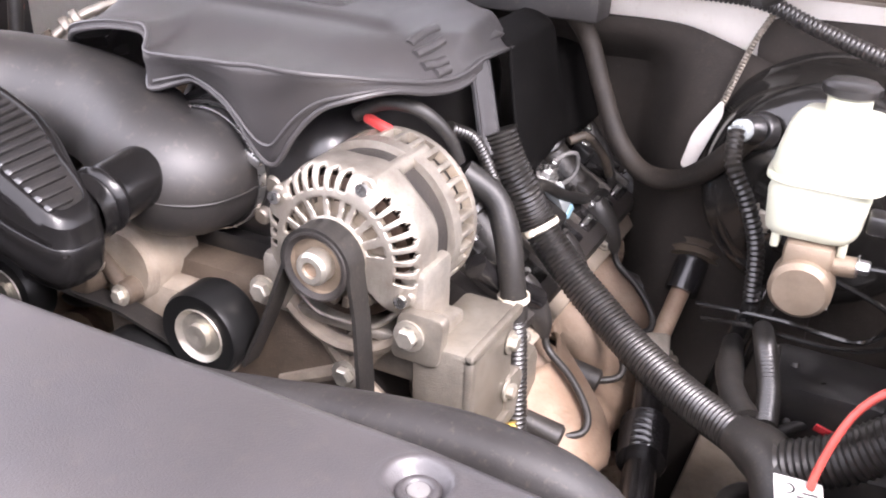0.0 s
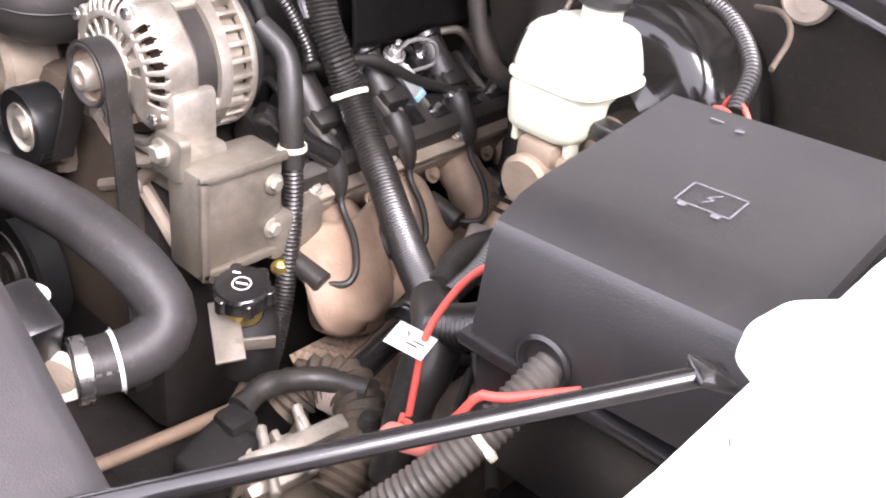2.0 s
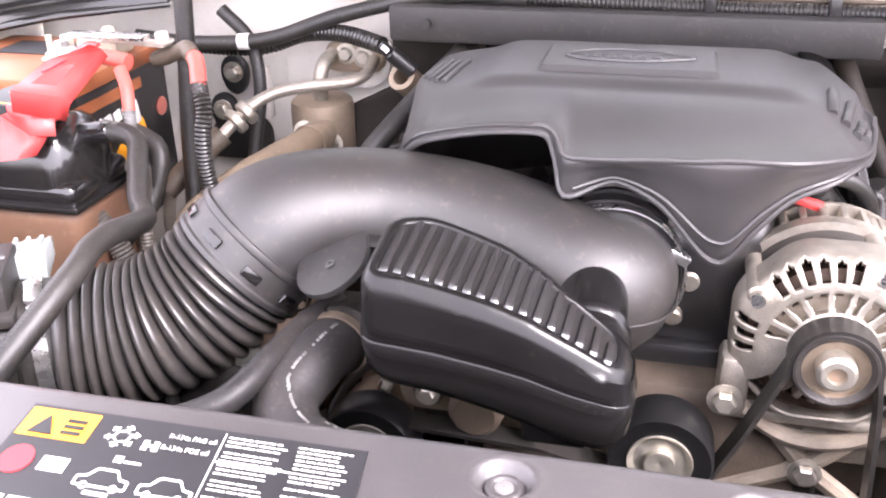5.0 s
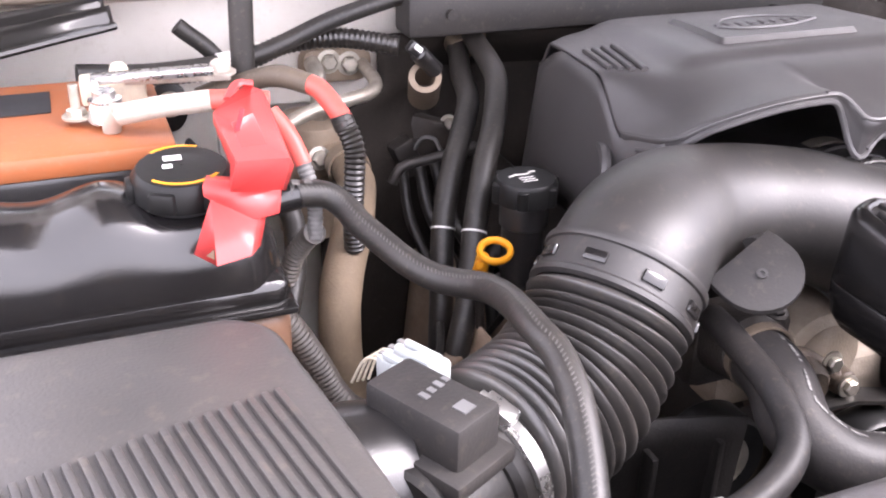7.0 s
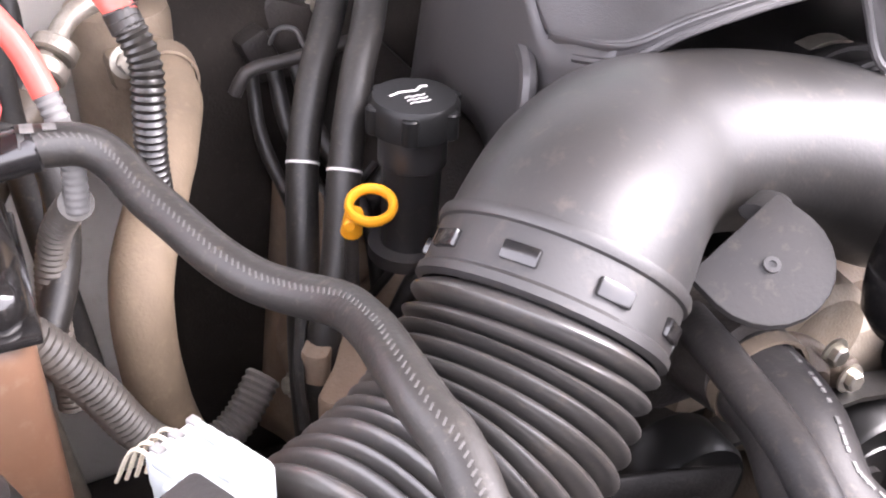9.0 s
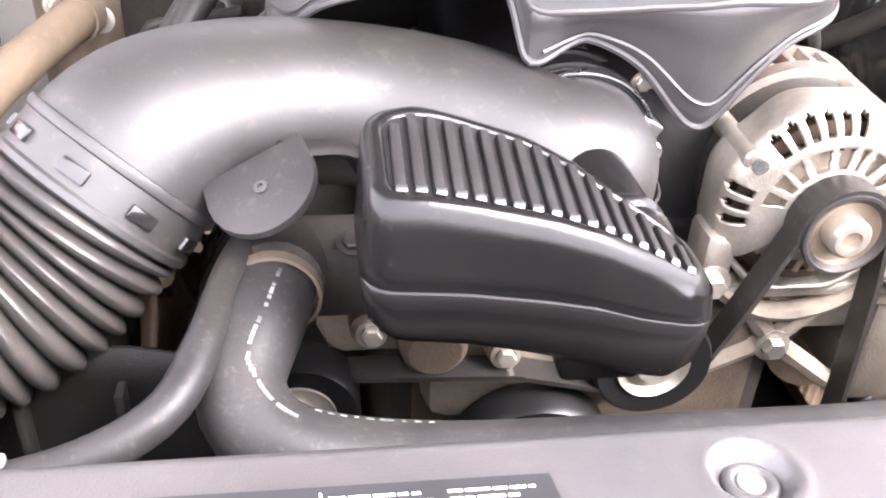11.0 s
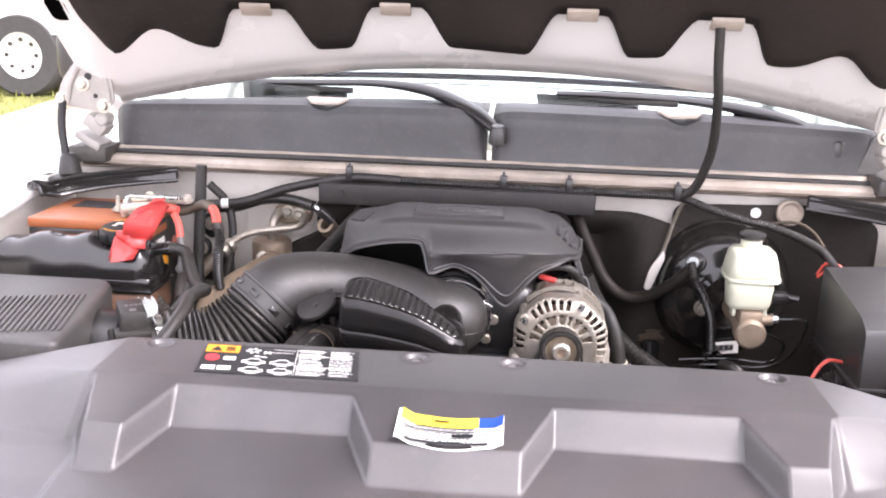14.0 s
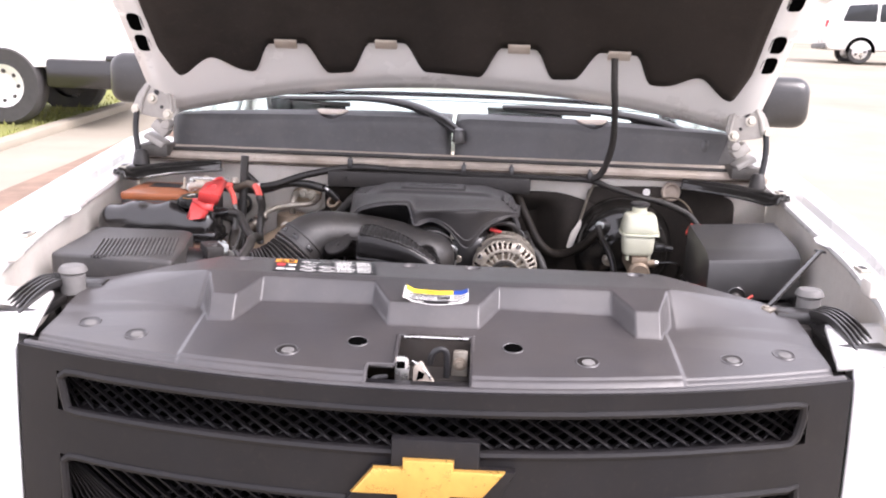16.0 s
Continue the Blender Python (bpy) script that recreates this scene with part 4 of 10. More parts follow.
def hood_latch():
    t = thing("hood_latch", (0.005, 0.08, 0.95), "worn bare-metal hood latch in the cover's pocket", "latch")
    part("plate", mesh(lambda b: box(b, (0.007, 0.10, 0.945), (0.135, 0.16, 0.008), 0.002)), M_DARKMETAL, t)
    part("back_plate", mesh(lambda b: slab(b, round_outline([(-0.058, 0.93), (0.070, 0.93), (0.070, 1.000), (0.055, 1.008), (-0.045, 1.008), (-0.058, 1.0)], 0.008), 0.004, pose(0, 0.165, 0, 90, 0, 0))), M_DARKMETAL, t)
    part("top_edge", mesh(lambda b: sweep(b, [(-0.05, 0.160, 1.004), (0.066, 0.160, 1.004)], 0.0025, 8, 0.02)), M_STEEL, t)
    part("side_plate", mesh(lambda b: [slab(b, round_outline([(-0.058, 0.925), (-0.034, 0.925), (-0.034, 0.992), (-0.040, 0.998), (-0.058, 0.998)], 0.004), 0.006, pose(0, 0.07, 0, 90, 0, 0) , 0.001)]), M_STEEL, t, "bright worn side plate")
    part("slot", mesh(lambda b: box(b, (-0.048, 0.0635, 0.984), (0.014, 0.002, 0.012), 0.0006)), M_VOID, t)
    part("striker_pocket", mesh(lambda b: slab(b, round_outline([(-0.028, 0.925), (0.002, 0.925), (0.012, 0.945), (0.000, 0.962), (-0.014, 0.985), (-0.028, 0.975)], 0.005), 0.012, pose(0, 0.09, 0, 90, 0, 0), 0.002)), M_SEAL, t, "tan bare-metal pawl plate")
    part("pawl_hole", mesh(lambda b: slab(b, [(-0.022, 0.952), (-0.010, 0.957), (-0.008, 0.965), (-0.018, 0.970)], 0.002, pose(0, 0.0785, 0, 90, 0, 0))), M_VOID, t)
    part("hook", mesh(lambda b: sweep(b, [(0.000, 0.105, 0.975), (0.004, 0.100, 0.993), (0.016, 0.100, 1.003), (0.027, 0.102, 0.998), (0.030, 0.105, 0.975), (0.029, 0.108, 0.945)], 0.0055, 10, 0.004)), M_INK, t, "black hook")
    part("spring", mesh(lambda b: sweep(b, [(-0.030, 0.085, 0.985), (-0.012, 0.080, 0.975), (0.004, 0.078, 0.955)], 0.002, 8, 0.004)), M_STEEL, t)
    part("arm", mesh(lambda b: slab(b, round_outline([(0.036, 0.93), (0.066, 0.93), (0.066, 0.995), (0.040, 0.995)], 0.006), 0.008, pose(0, 0.125, 0, 90, 0, 0), 0.002)), M_ALU, t)
    part("bolt", mesh(lambda b: bolt(b, (0.052, 0.116, 0.972), (0, -1, 0), 0.008, 0.007)), M_DIRTY, t)
    part("lever", mesh(lambda b: [box(b, (-0.079, 0.025, 0.953), (0.040, 0.045, 0.016), 0.004), sweep(b, [(-0.10, 0.02, 0.958), (-0.092, 0.048, 0.964), (-0.07, 0.055, 0.966)], 0.004, 8, 0.006)]), M_INK, t, "black release lever")
    return t


hood_latch()


# ---- grille and lamps ----
def grille_y(x, z):
    return -0.012 + 0.265 * x * x + 0.10 * max(0.0, 0.955 - z) * -0.25


def grille():
    t = thing("grille", (0, 0.0, 0.5), "matt black plastic truck grille with mesh inserts and gold emblem", "grille")
    def bar(x0, x1, z0, z1, depth=0.05, lip=0.012):
        def fn(u, v):
            x = x0 + (x1 - x0) * u
            a = v * 4
            if a < 1:
                y, z = depth * (1 - a), z1
            elif a < 3:
                y, z = 0.0, z1 + (z0 - z1) * (a - 1) / 2
            else:
                y, z = depth * (a - 3), z0
            return Vector((x, grille_y(x, z) + y, z))
        bm = bmesh.new()
        sheet(bm, fn, max(8, int(abs(x1 - x0) * 60)), 8)
        return bm
    top = part("top_bar", bar(-0.745, 0.745, 0.930, 0.966), M_GRILLE, t)
    part("lip", mesh(lambda b: sweep(b, [(x, cover_front(x) - 0.004, 0.966) for x in np.linspace(-0.735, 0.735, 9)], 0.006, 8, 0.04)), M_COVER, top)
    part("middle_bar", bar(-0.70, 0.70, 0.775, 0.858), M_GRILLE, t)
    part("bottom_bar", bar(-0.70, 0.70, 0.50, 0.56), M_GRILLE, t)
    for s in (-1, 1):
        part("side_bar", bar(s * 0.662, s * 0.745, 0.50, 0.932), M_GRILLE, t)
    def emblem_base(b):
        o = [(-0.135, -0.05), (-0.09, 0.012), (-0.06, 0.012), (-0.06, 0.062), (0.085, 0.062), (0.085, 0.012), (0.145, 0.012), (0.115, -0.05), (0.06, -0.05), (0.06, -0.085), (-0.07, -0.085), (-0.07, -0.05)]
        slab(b, [(x + 0.006, z + 0.828) for x, z in o], 0.02, pose(0, -0.012, 0, 90, 0, 0), 0.004)
    part("emblem_base", mesh(emblem_base), M_GRILLE, t)
    e = [(-0.125, -0.026), (-0.088, 0.020), (-0.040, 0.020), (-0.040, 0.036), (0.044, 0.036), (0.044, 0.020), (0.128, 0.020), (0.092, -0.026), (0.040, -0.026), (0.040, -0.046), (-0.048, -0.046), (-0.048, -0.026)]
    em = part("emblem", mesh(lambda b: slab(b, [(x + 0.006, z + 0.824) for x, z in e], 0.012, pose(0, -0.034, 0, 90, 0, 0), 0.005)), M_GOLD, t, "gold cross-shaped emblem")
    def grid(z0, z1):
        bm = bmesh.new()
        p = 0.034
        for sgn in (-1, 1):
            x = -0.70
            while x < 0.70:
                n = int((z1 - z0) / 0.012)
                a = Vector((x, 0, z0))
                c = Vector((x + sgn * (z1 - z0) * 1.5, 0, z1))
                for q in (a, c):
                    q.x = max(-0.68, min(0.68, q.x))
                d = (c - a)
                if d.length > 0.01:
                    mid = [a + d * k / 4 for k in range(5)]
                    pts = [Vector((q.x, grille_y(q.x, q.z) + 0.035 + 0.004 * sgn, q.z)) for q in mid]
                    for q0, q1 in zip(pts, pts[1:]):
                        n2 = Vector((0, -0.003, 0))
                        w = Vector((0, 0, 0.0022))
                        vs = [bm.verts.new(v) for v in (q0 - w + n2, q1 - w + n2, q1 + w + n2, q0 + w + n2, q0 - w * 1.5 - n2 * 2, q1 - w * 1.5 - n2 * 2, q1 + w * 1.5 - n2 * 2, q0 + w * 1.5 - n2 * 2)]
                        for f in ((0, 1, 2, 3), (1, 5, 6, 2), (0, 3, 7, 4), (3, 2, 6, 7), (0, 4, 5, 1)):
                            bm.faces.new([vs[k] for k in f])
                x += p
        return bm
    part("mesh_insert", grid(0.856, 0.932), M_GRILLE, t, "black diamond mesh")
    part("mesh_insert", grid(0.56, 0.776), M_GRILLE, t, "black diamond mesh")
    # added black sheet that stands in for the shade behind the mesh
    part("shade_backing", mesh(lambda b: sheet(b, lambda u, v: Vector((-0.7 + 1.4 * u, 0.09 + 0.2 * (1.4 * u - 0.7) ** 2, 0.5 + 0.45 * v)), 20, 4)), M_VOID, t)
    for z0, z1 in ((0.858, 0.931), (0.562, 0.773)):
        loop = [(-0.655, z1 - 0.012), (-0.64, z1), (0.64, z1), (0.655, z1 - 0.012), (0.645, z0 + 0.012), (0.63, z0), (-0.63, z0), (-0.645, z0 + 0.012), (-0.655, z1 - 0.012)]
        pts = []
        for (xa, za), (xb, zb) in zip(loop, loop[1:]):
            n = max(1, int(abs(xb - xa) / 0.08))
            pts += [(xa + (xb - xa) * k / n, grille_y(xa + (xb - xa) * k / n, za) + 0.004, za + (zb - za) * k / n) for k in range(n)]
        pts.append(pts[0])
        part("bezel", mesh(lambda b: sweep(b, pts, 0.0085, 8, 0.02)), M_GRILLE, t, "raised rim round the opening")
    return t


grille()


def headlight(s):
    t = thing("headlight", (s * 0.86, 0.2, 0.6), "clear-lens headlamp beside the black grille", "headlight")
    def lens(u, v):
        a = 0.755 + 0.22 * u
        x = s * a
        z = 0.985 - 0.36 * v - 0.02 * u
        y = grille_y(a, z) + 0.006 + 0.55 * max(0, a - 0.86) ** 1.0 * 0.9 - 0.012 * math.sin(v * math.pi)
        return Vector((x, y, z))
    part("lens", mesh(lambda b: sheet(b, lens, 14, 14)), M_LENS, t, thick=0.01)
    part("housing", mesh(lambda b: sheet(b, lambda u, v: lens(u, v) + Vector((0, 0.05 + 0.02 * math.sin(v * 6.28), 0)), 14, 14)), M_CHROME, t, "silvered reflector", thick=0.01)
    part("top_shelf", mesh(lambda b: sheet(b, lambda u, v: Vector((s * (0.725 + 0.14 * u + 0.03 * v), 0.155 + 0.04 * u + 0.16 * v, 0.985 + 0.03 * v)), 8, 8)), M_WHITE, t, thick=0.01)
    each("bracket_rib", [lambda b, k=k: sweep(b, [(s * (0.748 + 0.010 * k), 0.380 + 0.010 * k, 1.018), (s * (0.762 + 0.011 * k), 0.33 + 0.010 * k, 1.024), (s * (0.775 + 0.012 * k), 0.27 + 0.010 * k, 1.010), (s * (0.782 + 0.012 * k), 0.225 + 0.010 * k, 0.990)], 0.0042, 6, 0.02, flat=2.0) for k in range(5)], M_BLACK, t)
    part("bracket", mesh(lambda b: [box(b, (s * 0.795, 0.31, 0.990), (0.10, 0.16, 0.02), 0.006), box(b, (s * 0.75, 0.40, 1.005), (0.14, 0.05, 0.03), 0.008)]), M_BLACK, t, "ribbed black lamp bracket")
    cx, cy = (-0.738, 0.37) if s < 0 else (0.761, 0.432)
    part("adjuster_cap", mesh(lambda b: [rod(b, (cx, cy, 0.995), (cx, cy, 1.040), 0.024, 0.024, 18, 0.004), rod(b, (cx, cy, 1.040), (cx, cy, 1.056), 0.029, 0.026, 18, 0.004)]), M_GREYCAP, t, "grey threaded cap")
    return t


headlight(-1)
headlight(1)


def support_brace():
    t = thing("support_brace", (0.67, 0.407, 1.0), "glossy black steel brace rod from fender to radiator support", "brace")
    part("tube", mesh(lambda b: sweep(b, [(0.672, 0.41, 1.02), (0.76, 0.53, 1.052), (0.858, 0.665, 1.085)], 0.0056, 14, 0.02)), M_GLOSS, t)
    part("lug", mesh(lambda b: [box(b, (0.668, 0.402, 1.018), (0.03, 0.03, 0.006), 0.002, pose(0, 0, 0, 0, 0, 50)), bolt(b, (0.666, 0.40, 1.02), (0, 0, 1), 0.007)]), M_ALU, t)
    part("lug", mesh(lambda b: box(b, (0.862, 0.67, 1.086), (0.022, 0.022, 0.005), 0.002, pose(0, 0, 0, 0, 15, 50))), M_GLOSS, t)


support_brace()


# ---- hood, cowl and windscreen ----
HOOD_TILT = radians(42)


def hood_point(x, s, off=0.0):
    """A place on the raised hood's underside: s metres from its rear edge, off metres below it."""
    y0 = 1.415 - 0.17 * x * x
    z0 = 1.300 - 0.01 * x * x
    crown = 0.05 * smooth(0.0, 0.5, s) * (1 - (x / 0.85) ** 2)
    y = y0 - s * math.cos(HOOD_TILT) + crown * math.sin(HOOD_TILT)
    z = z0 + s * math.sin(HOOD_TILT) + crown * math.cos(HOOD_TILT)
    return Vector((x, y - off * math.sin(HOOD_TILT), z - off * math.cos(HOOD_TILT)))


def hood_edge(x):
    """How far the rear edge is drawn in along the hood."""
    return 0.125 - 0.125 * min(1.0, abs(x) / 0.80) ** 2.2


def hood():
    t = thing("hood", (0, 1.4, 1.3), "raised white hood with black felt insulation beneath", "hood")
    W = 0.86
    part("skin", mesh(lambda b: sheet(b, lambda u, v: hood_point(-W + 2 * W * u, hood_edge(-W + 2 * W * u) - 0.01 + (1.40 - hood_edge(-W + 2 * W * u)) * v, -0.035), 30, 24)), M_WHITE, t, thick=0.002)
    def inner(u, v):
        x = -W + 2 * W * u
        e = hood_edge(x)
        s = e + (1.40 - e) * v
        a = abs(x)
        off = 0.0 + 0.02 * smooth(0.02, 0.07, s - e)
        off -= 0.03 * smooth(0.80, 0.86, a)
        return hood_point(x, s, off)
    part("inner_panel", mesh(lambda b: sheet(b, inner, 60, 50)), M_WHITE, t, "white inner panel", thick=0.002)
    # insulation with a scalloped rear edge
    clips = (-0.453, -0.186, 0.175, 0.441)
    def edge(x):
        s = 0.205
        for c in clips:
            s += 0.105 * (1 - smooth(0.045, 0.105, abs(x - c)))
        a = abs(x)
        s += 0.05 * math.exp(-((a - 0.66) / 0.05) ** 2) - 0.03 * math.exp(-((a - 0.76) / 0.05) ** 2) + 0.10 * smooth(0.76, 0.80, a)
        return s
    def pad(u, v):
        w = 0.785
        x = -w + 2 * w * u
        s = edge(x) + (1.31 - edge(x)) * v
        quilt = 0.008 * math.sin(x * 11) * math.sin(s * 9)
        roll = 0.012 * (1 - smooth(0, 0.05, v)) + 0.012 * smooth(0.75, 0.785, abs(x))
        return hood_point(x, s, 0.040 + quilt - roll)
    part("insulation", mesh(lambda b: sheet(b, pad, 160, 30)), M_PAD, t, "black felt pad with scalloped edge", thick=0.012, offset=1.0)
    for c in clips:
        p = hood_point(c, 0.325, 0.046)
        part("clip", mesh(lambda b: box(b, p, (0.060, 0.03, 0.008), 0.002, pose(0, 0, 0, -42, 0, 0))), M_SEAL, t, "pale metal pad clip")
    for s in (-1, 1):
        for along in (0.308, 0.386, 0.536, 0.68):
            x = s * 0.818
            p = hood_point(x, along, 0.014)
            part("slot", mesh(lambda b: slab(b, round_outline([(-0.019, -0.03), (0.019, -0.03), (0.019, 0.03), (-0.019, 0.03)], 0.016), 0.003, Matrix.Translation(p) @ pose(0, 0, 0, -42, 0, 0) @ pose(0, 0, 0, 180, 0, 0))), M_VOID, t, "dark oval slot")
    return t


hood()


def hood_hinge(s):
    t = thing("hinge_assembly", (s * 0.86, 1.22, 1.15), "white painted steel hood hinge", "hinge")
    c = -0.846 if s < 0 else 0.828              # middle of the pressed plate
    def px(d):
        return c + s * d
    outline = [(0.012, 1.392), (-0.036, 1.390), (-0.058, 1.345), (-0.062, 1.302), (-0.038, 1.277), (0.010, 1.284), (0.050, 1.292), (0.062, 1.310), (0.048, 1.345)]
    def face(b):
        o = [(px(x), z) for x, z in outline]
        slab(b, round_outline(o if s < 0 else o[::-1], 0.008), 0.005, pose(0, 1.222, 0, 90, 0, 0), 0.0015)
    # plate's grey holds the shade that falls on the white paint
    part("plate", mesh(face), M_HINGE, t)
    part("rib", mesh(lambda b: [sweep(b, [(px(0.040), 1.217, 1.300), (px(0.030), 1.215, 1.340), (px(0.006), 1.217, 1.384)], 0.007, 10, 0.01), sweep(b, [(px(-0.052), 1.217, 1.300), (px(-0.046), 1.215, 1.345), (px(-0.030), 1.217, 1.384)], 0.005, 10, 0.01)]), M_HINGE, t)
    part("flange", mesh(lambda b: box(b, (px(-0.010), 1.215, 1.394), (0.062, 0.045, 0.005), 0.001, pose(0, 0, 0, -20, 0, 0))), M_HINGE, t)
    each("hole", [lambda b, q=q: rod(b, (px(q[0]), 1.2165, q[1]), (px(q[0]), 1.2160, q[1]), q[2], seg=16) for q in ((-0.008, 1.352, 0.008), (-0.022, 1.312, 0.005))], M_INK, t)
    each("bolt", [lambda b, q=q: bolt(b, (px(q[0]), 1.216, q[1]), (0, -1, 0.1), 0.010, 0.012) for q in ((0.050, 1.303), (0.004, 1.335), (-0.040, 1.292))], M_BOLT, t)
    part("arm", mesh(lambda b: [box(b, (px(-0.012), 1.245, 1.250), (0.050, 0.05, 0.030), 0.006, pose(0, 0, 0, 0, -s * 38, 0)), box(b, (px(0.008), 1.26, 1.215), (0.060, 0.07, 0.018), 0.005, pose(0, 0, 0, 0, -s * 30, 0)), rod(b, (px(-0.030), 1.215, 1.262), (px(-0.030), 1.26, 1.262), 0.013, seg=16, bevel=0.003)]), M_HINGE, t, "worn white hinge arm with bare edges")
    part("base", mesh(lambda b: box(b, (px(0.012), 1.275, 1.185), (0.085, 0.09, 0.035), 0.006)), M_COIL, t)
    part("bumper", mesh(lambda b: [rod(b, (px(0.034), 1.195, 1.145), (px(0.034), 1.195, 1.192), 0.024, 0.018, 18, 0.006), box(b, (px(0.034), 1.195, 1.137), (0.07, 0.07, 0.02), 0.006)]), M_RUBBER, t, "black rubber hood bumper")
    part("strut", mesh(lambda b: sweep(b, [(px(0.048), 1.212, 1.300), (px(0.052), 1.208, 1.250), (px(0.044), 1.200, 1.185)], 0.0085, 12, 0.01)), M_INK, t, "black strut")
    return t


hood_hinge(-1)
hood_hinge(1)


def cowl():
    t = thing("cowl_panel", (0, 1.35, 1.19), "sun-faded black plastic cowl panel below the windscreen", "cowl")
    def fn(x0, x1):
        def g(u, v):
            x = x0 + (x1 - x0) * u
            prof = [(1.312, 1.192), (1.314, 1.208), (1.318, 1.285), (1.328, 1.302), (1.37, 1.308), (1.50, 1.312)]
            k = v * 5
            i = min(int(k), 4)
            f = k - i
            y = prof[i][0] * (1 - f) + prof[i + 1][0] * f
            z = prof[i][1] * (1 - f) + prof[i + 1][1] * f
            e = smooth(0.0, 0.03, min(x - x0, x1 - x))
            notch = max(0.0, 1 - abs(x - (-0.36 if x < 0 else 0.41)) / 0.035) * smooth(1.27, 1.30, z)
            z -= 0.016 * notch
            return Vector((x, y - 0.10 * (x / 0.85) ** 2 * smooth(1.3, 1.5, y) + 0.02 * (1 - e), z - 0.012 * (1 - e) - 0.018 * (x / 0.85) ** 2))
        return g
    part("panel", mesh(lambda b: sheet(b, fn(-0.83, -0.002), 40, 20)), M_COWL, t, thick=0.004)
    part("panel", mesh(lambda b: sheet(b, fn(0.008, 0.83), 40, 20)), M_COWL, t, thick=0.004)
    for x in (-0.36, 0.41):
        part("nozzle_patch", mesh(lambda b: slab(b, round_outline([(-0.05, 0.0), (0.05, 0.0), (0.03, -0.045), (-0.03, -0.045)], 0.01), 0.003, Matrix.Translation((x, 1.375, 1.3095)) @ pose(0, 0, 0, 12, 0, 0))), M_SEAL, t, "worn grey patch")
    return t


cowl()


def windscreen():
    t = thing("windscreen", (0, 1.5, 1.29), "sloping green-tinted truck windscreen", "windscreen")
    g = part("glass", mesh(lambda b: sheet(b, lambda u, v: Vector((-0.80 + 1.6 * u, 1.44 - 0.10 * (1.6 * u - 0.8) ** 2 / 0.64 + 0.81 * v, 1.312 - 0.018 * (2 * u - 1) ** 2 + 0.50 * v)), 20, 8)), M_GLASS, t, thick=0.005)
    g.visible_shadow = False
    # sunlight is painted in: the dashboard's colour is paler for it
    part("dashboard", mesh(lambda b: box(b, (0, 1.95, 1.22), (1.5, 0.7, 0.1), 0.03)), M_CAB, t, "dashboard top with sunlight put into its pale colour")
    part("pillar", mesh(lambda b: sweep(b, [(-0.83, 1.38, 1.28), (-0.80, 2.3, 1.86)], 0.035, 10, 0.1)), M_WHITE, t)
    part("pillar", mesh(lambda b: sweep(b, [(0.83, 1.38, 1.28), (0.80, 2.3, 1.86)], 0.035, 10, 0.1)), M_WHITE, t)
    part("paper", mesh(lambda b: box(b, (0.32, 1.62, 1.285), (0.22, 0.05, 0.004))), M_PAPER, t, "white paper on the dashboard")


windscreen()


def wiper(pts, pivot):
    t = thing("wiper", pivot, "black windscreen wiper arm resting on the cowl", "wiper")
    part("arm", mesh(lambda b: sweep(b, [(*p, r) for p, r in zip(pts, (0.017, 0.023, 0.021, 0.015, 0.013, 0.011))], seg=12, step=0.02, flat=0.6)), M_BLACK, t)
    part("pivot", mesh(lambda b: rod(b, Vector(pivot) - Vector((0, 0, 0.02)), Vector(pivot) + Vector((0, -0.01, 0.02)), 0.02, 0.016, 14, 0.004)), M_BLACK, t)
    a, b2 = Vector(pts[-1]), Vector(pts[-2])
    d = (a - b2).normalized()
    part("blade", mesh(lambda b: box(b, a - d * 0.02 + Vector((0, 0.0, -0.01)), (0.5, 0.012, 0.014), 0.003, pose(0, 0, 0, 0, 0, math.degrees(math.atan2(d.y, d.x)) if d.x > 0 else math.degrees(math.atan2(-d.y, -d.x))))), M_RUBBER, t)


wiper([(0.020, 1.300, 1.262), (-0.03, 1.335, 1.295), (-0.13, 1.40, 1.330), (-0.25, 1.42, 1.343), (-0.40, 1.445, 1.338), (-0.585, 1.46, 1.332)], (0.020, 1.300, 1.255))
wiper([(0.735, 1.335, 1.255), (0.65, 1.37, 1.296), (0.548, 1.40, 1.318), (0.42, 1.43, 1.330), (0.259, 1.45, 1.333), (0.148, 1.47, 1.331)], (0.735, 1.335, 1.25))


def door_mirror(s):
    t = thing("door_mirror", (s * 1.10, 1.9, 1.2), "black folding door mirror", "mirror")
    part("shell", mesh(lambda b: box(b, (s * 1.09, 1.80, 1.36), (0.19, 0.10, 0.17), 0.06, seg=5)), M_BLACK, t)
    part("stalk", mesh(lambda b: box(b, (s * 0.98, 1.84, 1.29), (0.12, 0.05, 0.06), 0.015)), M_BLACK, t)


door_mirror(-1)
door_mirror(1)


def cab_side():
    for s in (-1, 1):
        solid("door", mesh(lambda b: sheet(b, lambda u, v: Vector((s * (0.955 + 0.03 * math.sin(v * 3.1)), 1.752 + 1.1 * u, 0.5 + 0.72 * v)), 10, 10)), M_WHITE, "white front door of the truck", "door", at=(s * 0.95, 1.75, 0.5), thick=0.01)


cab_side()


def washer_hose():
    a = hood_point(0.43, 0.32, 0.05)
    solid("washer_hose", mesh(lambda b: sweep(b, [tuple(a), (0.436, 1.142, 1.42), (0.444, 1.155, 1.36), (0.450, 1.185, 1.275), (0.444, 1.205, 1.22), (0.428, 1.225, 1.17), (0.405, 1.238, 1.150)], 0.0095, 12, 0.01)), M_RUBBER, "black rubber washer hose hanging from the hood", "hose", at=(0.375, 1.235, 1.155))


washer_hose()



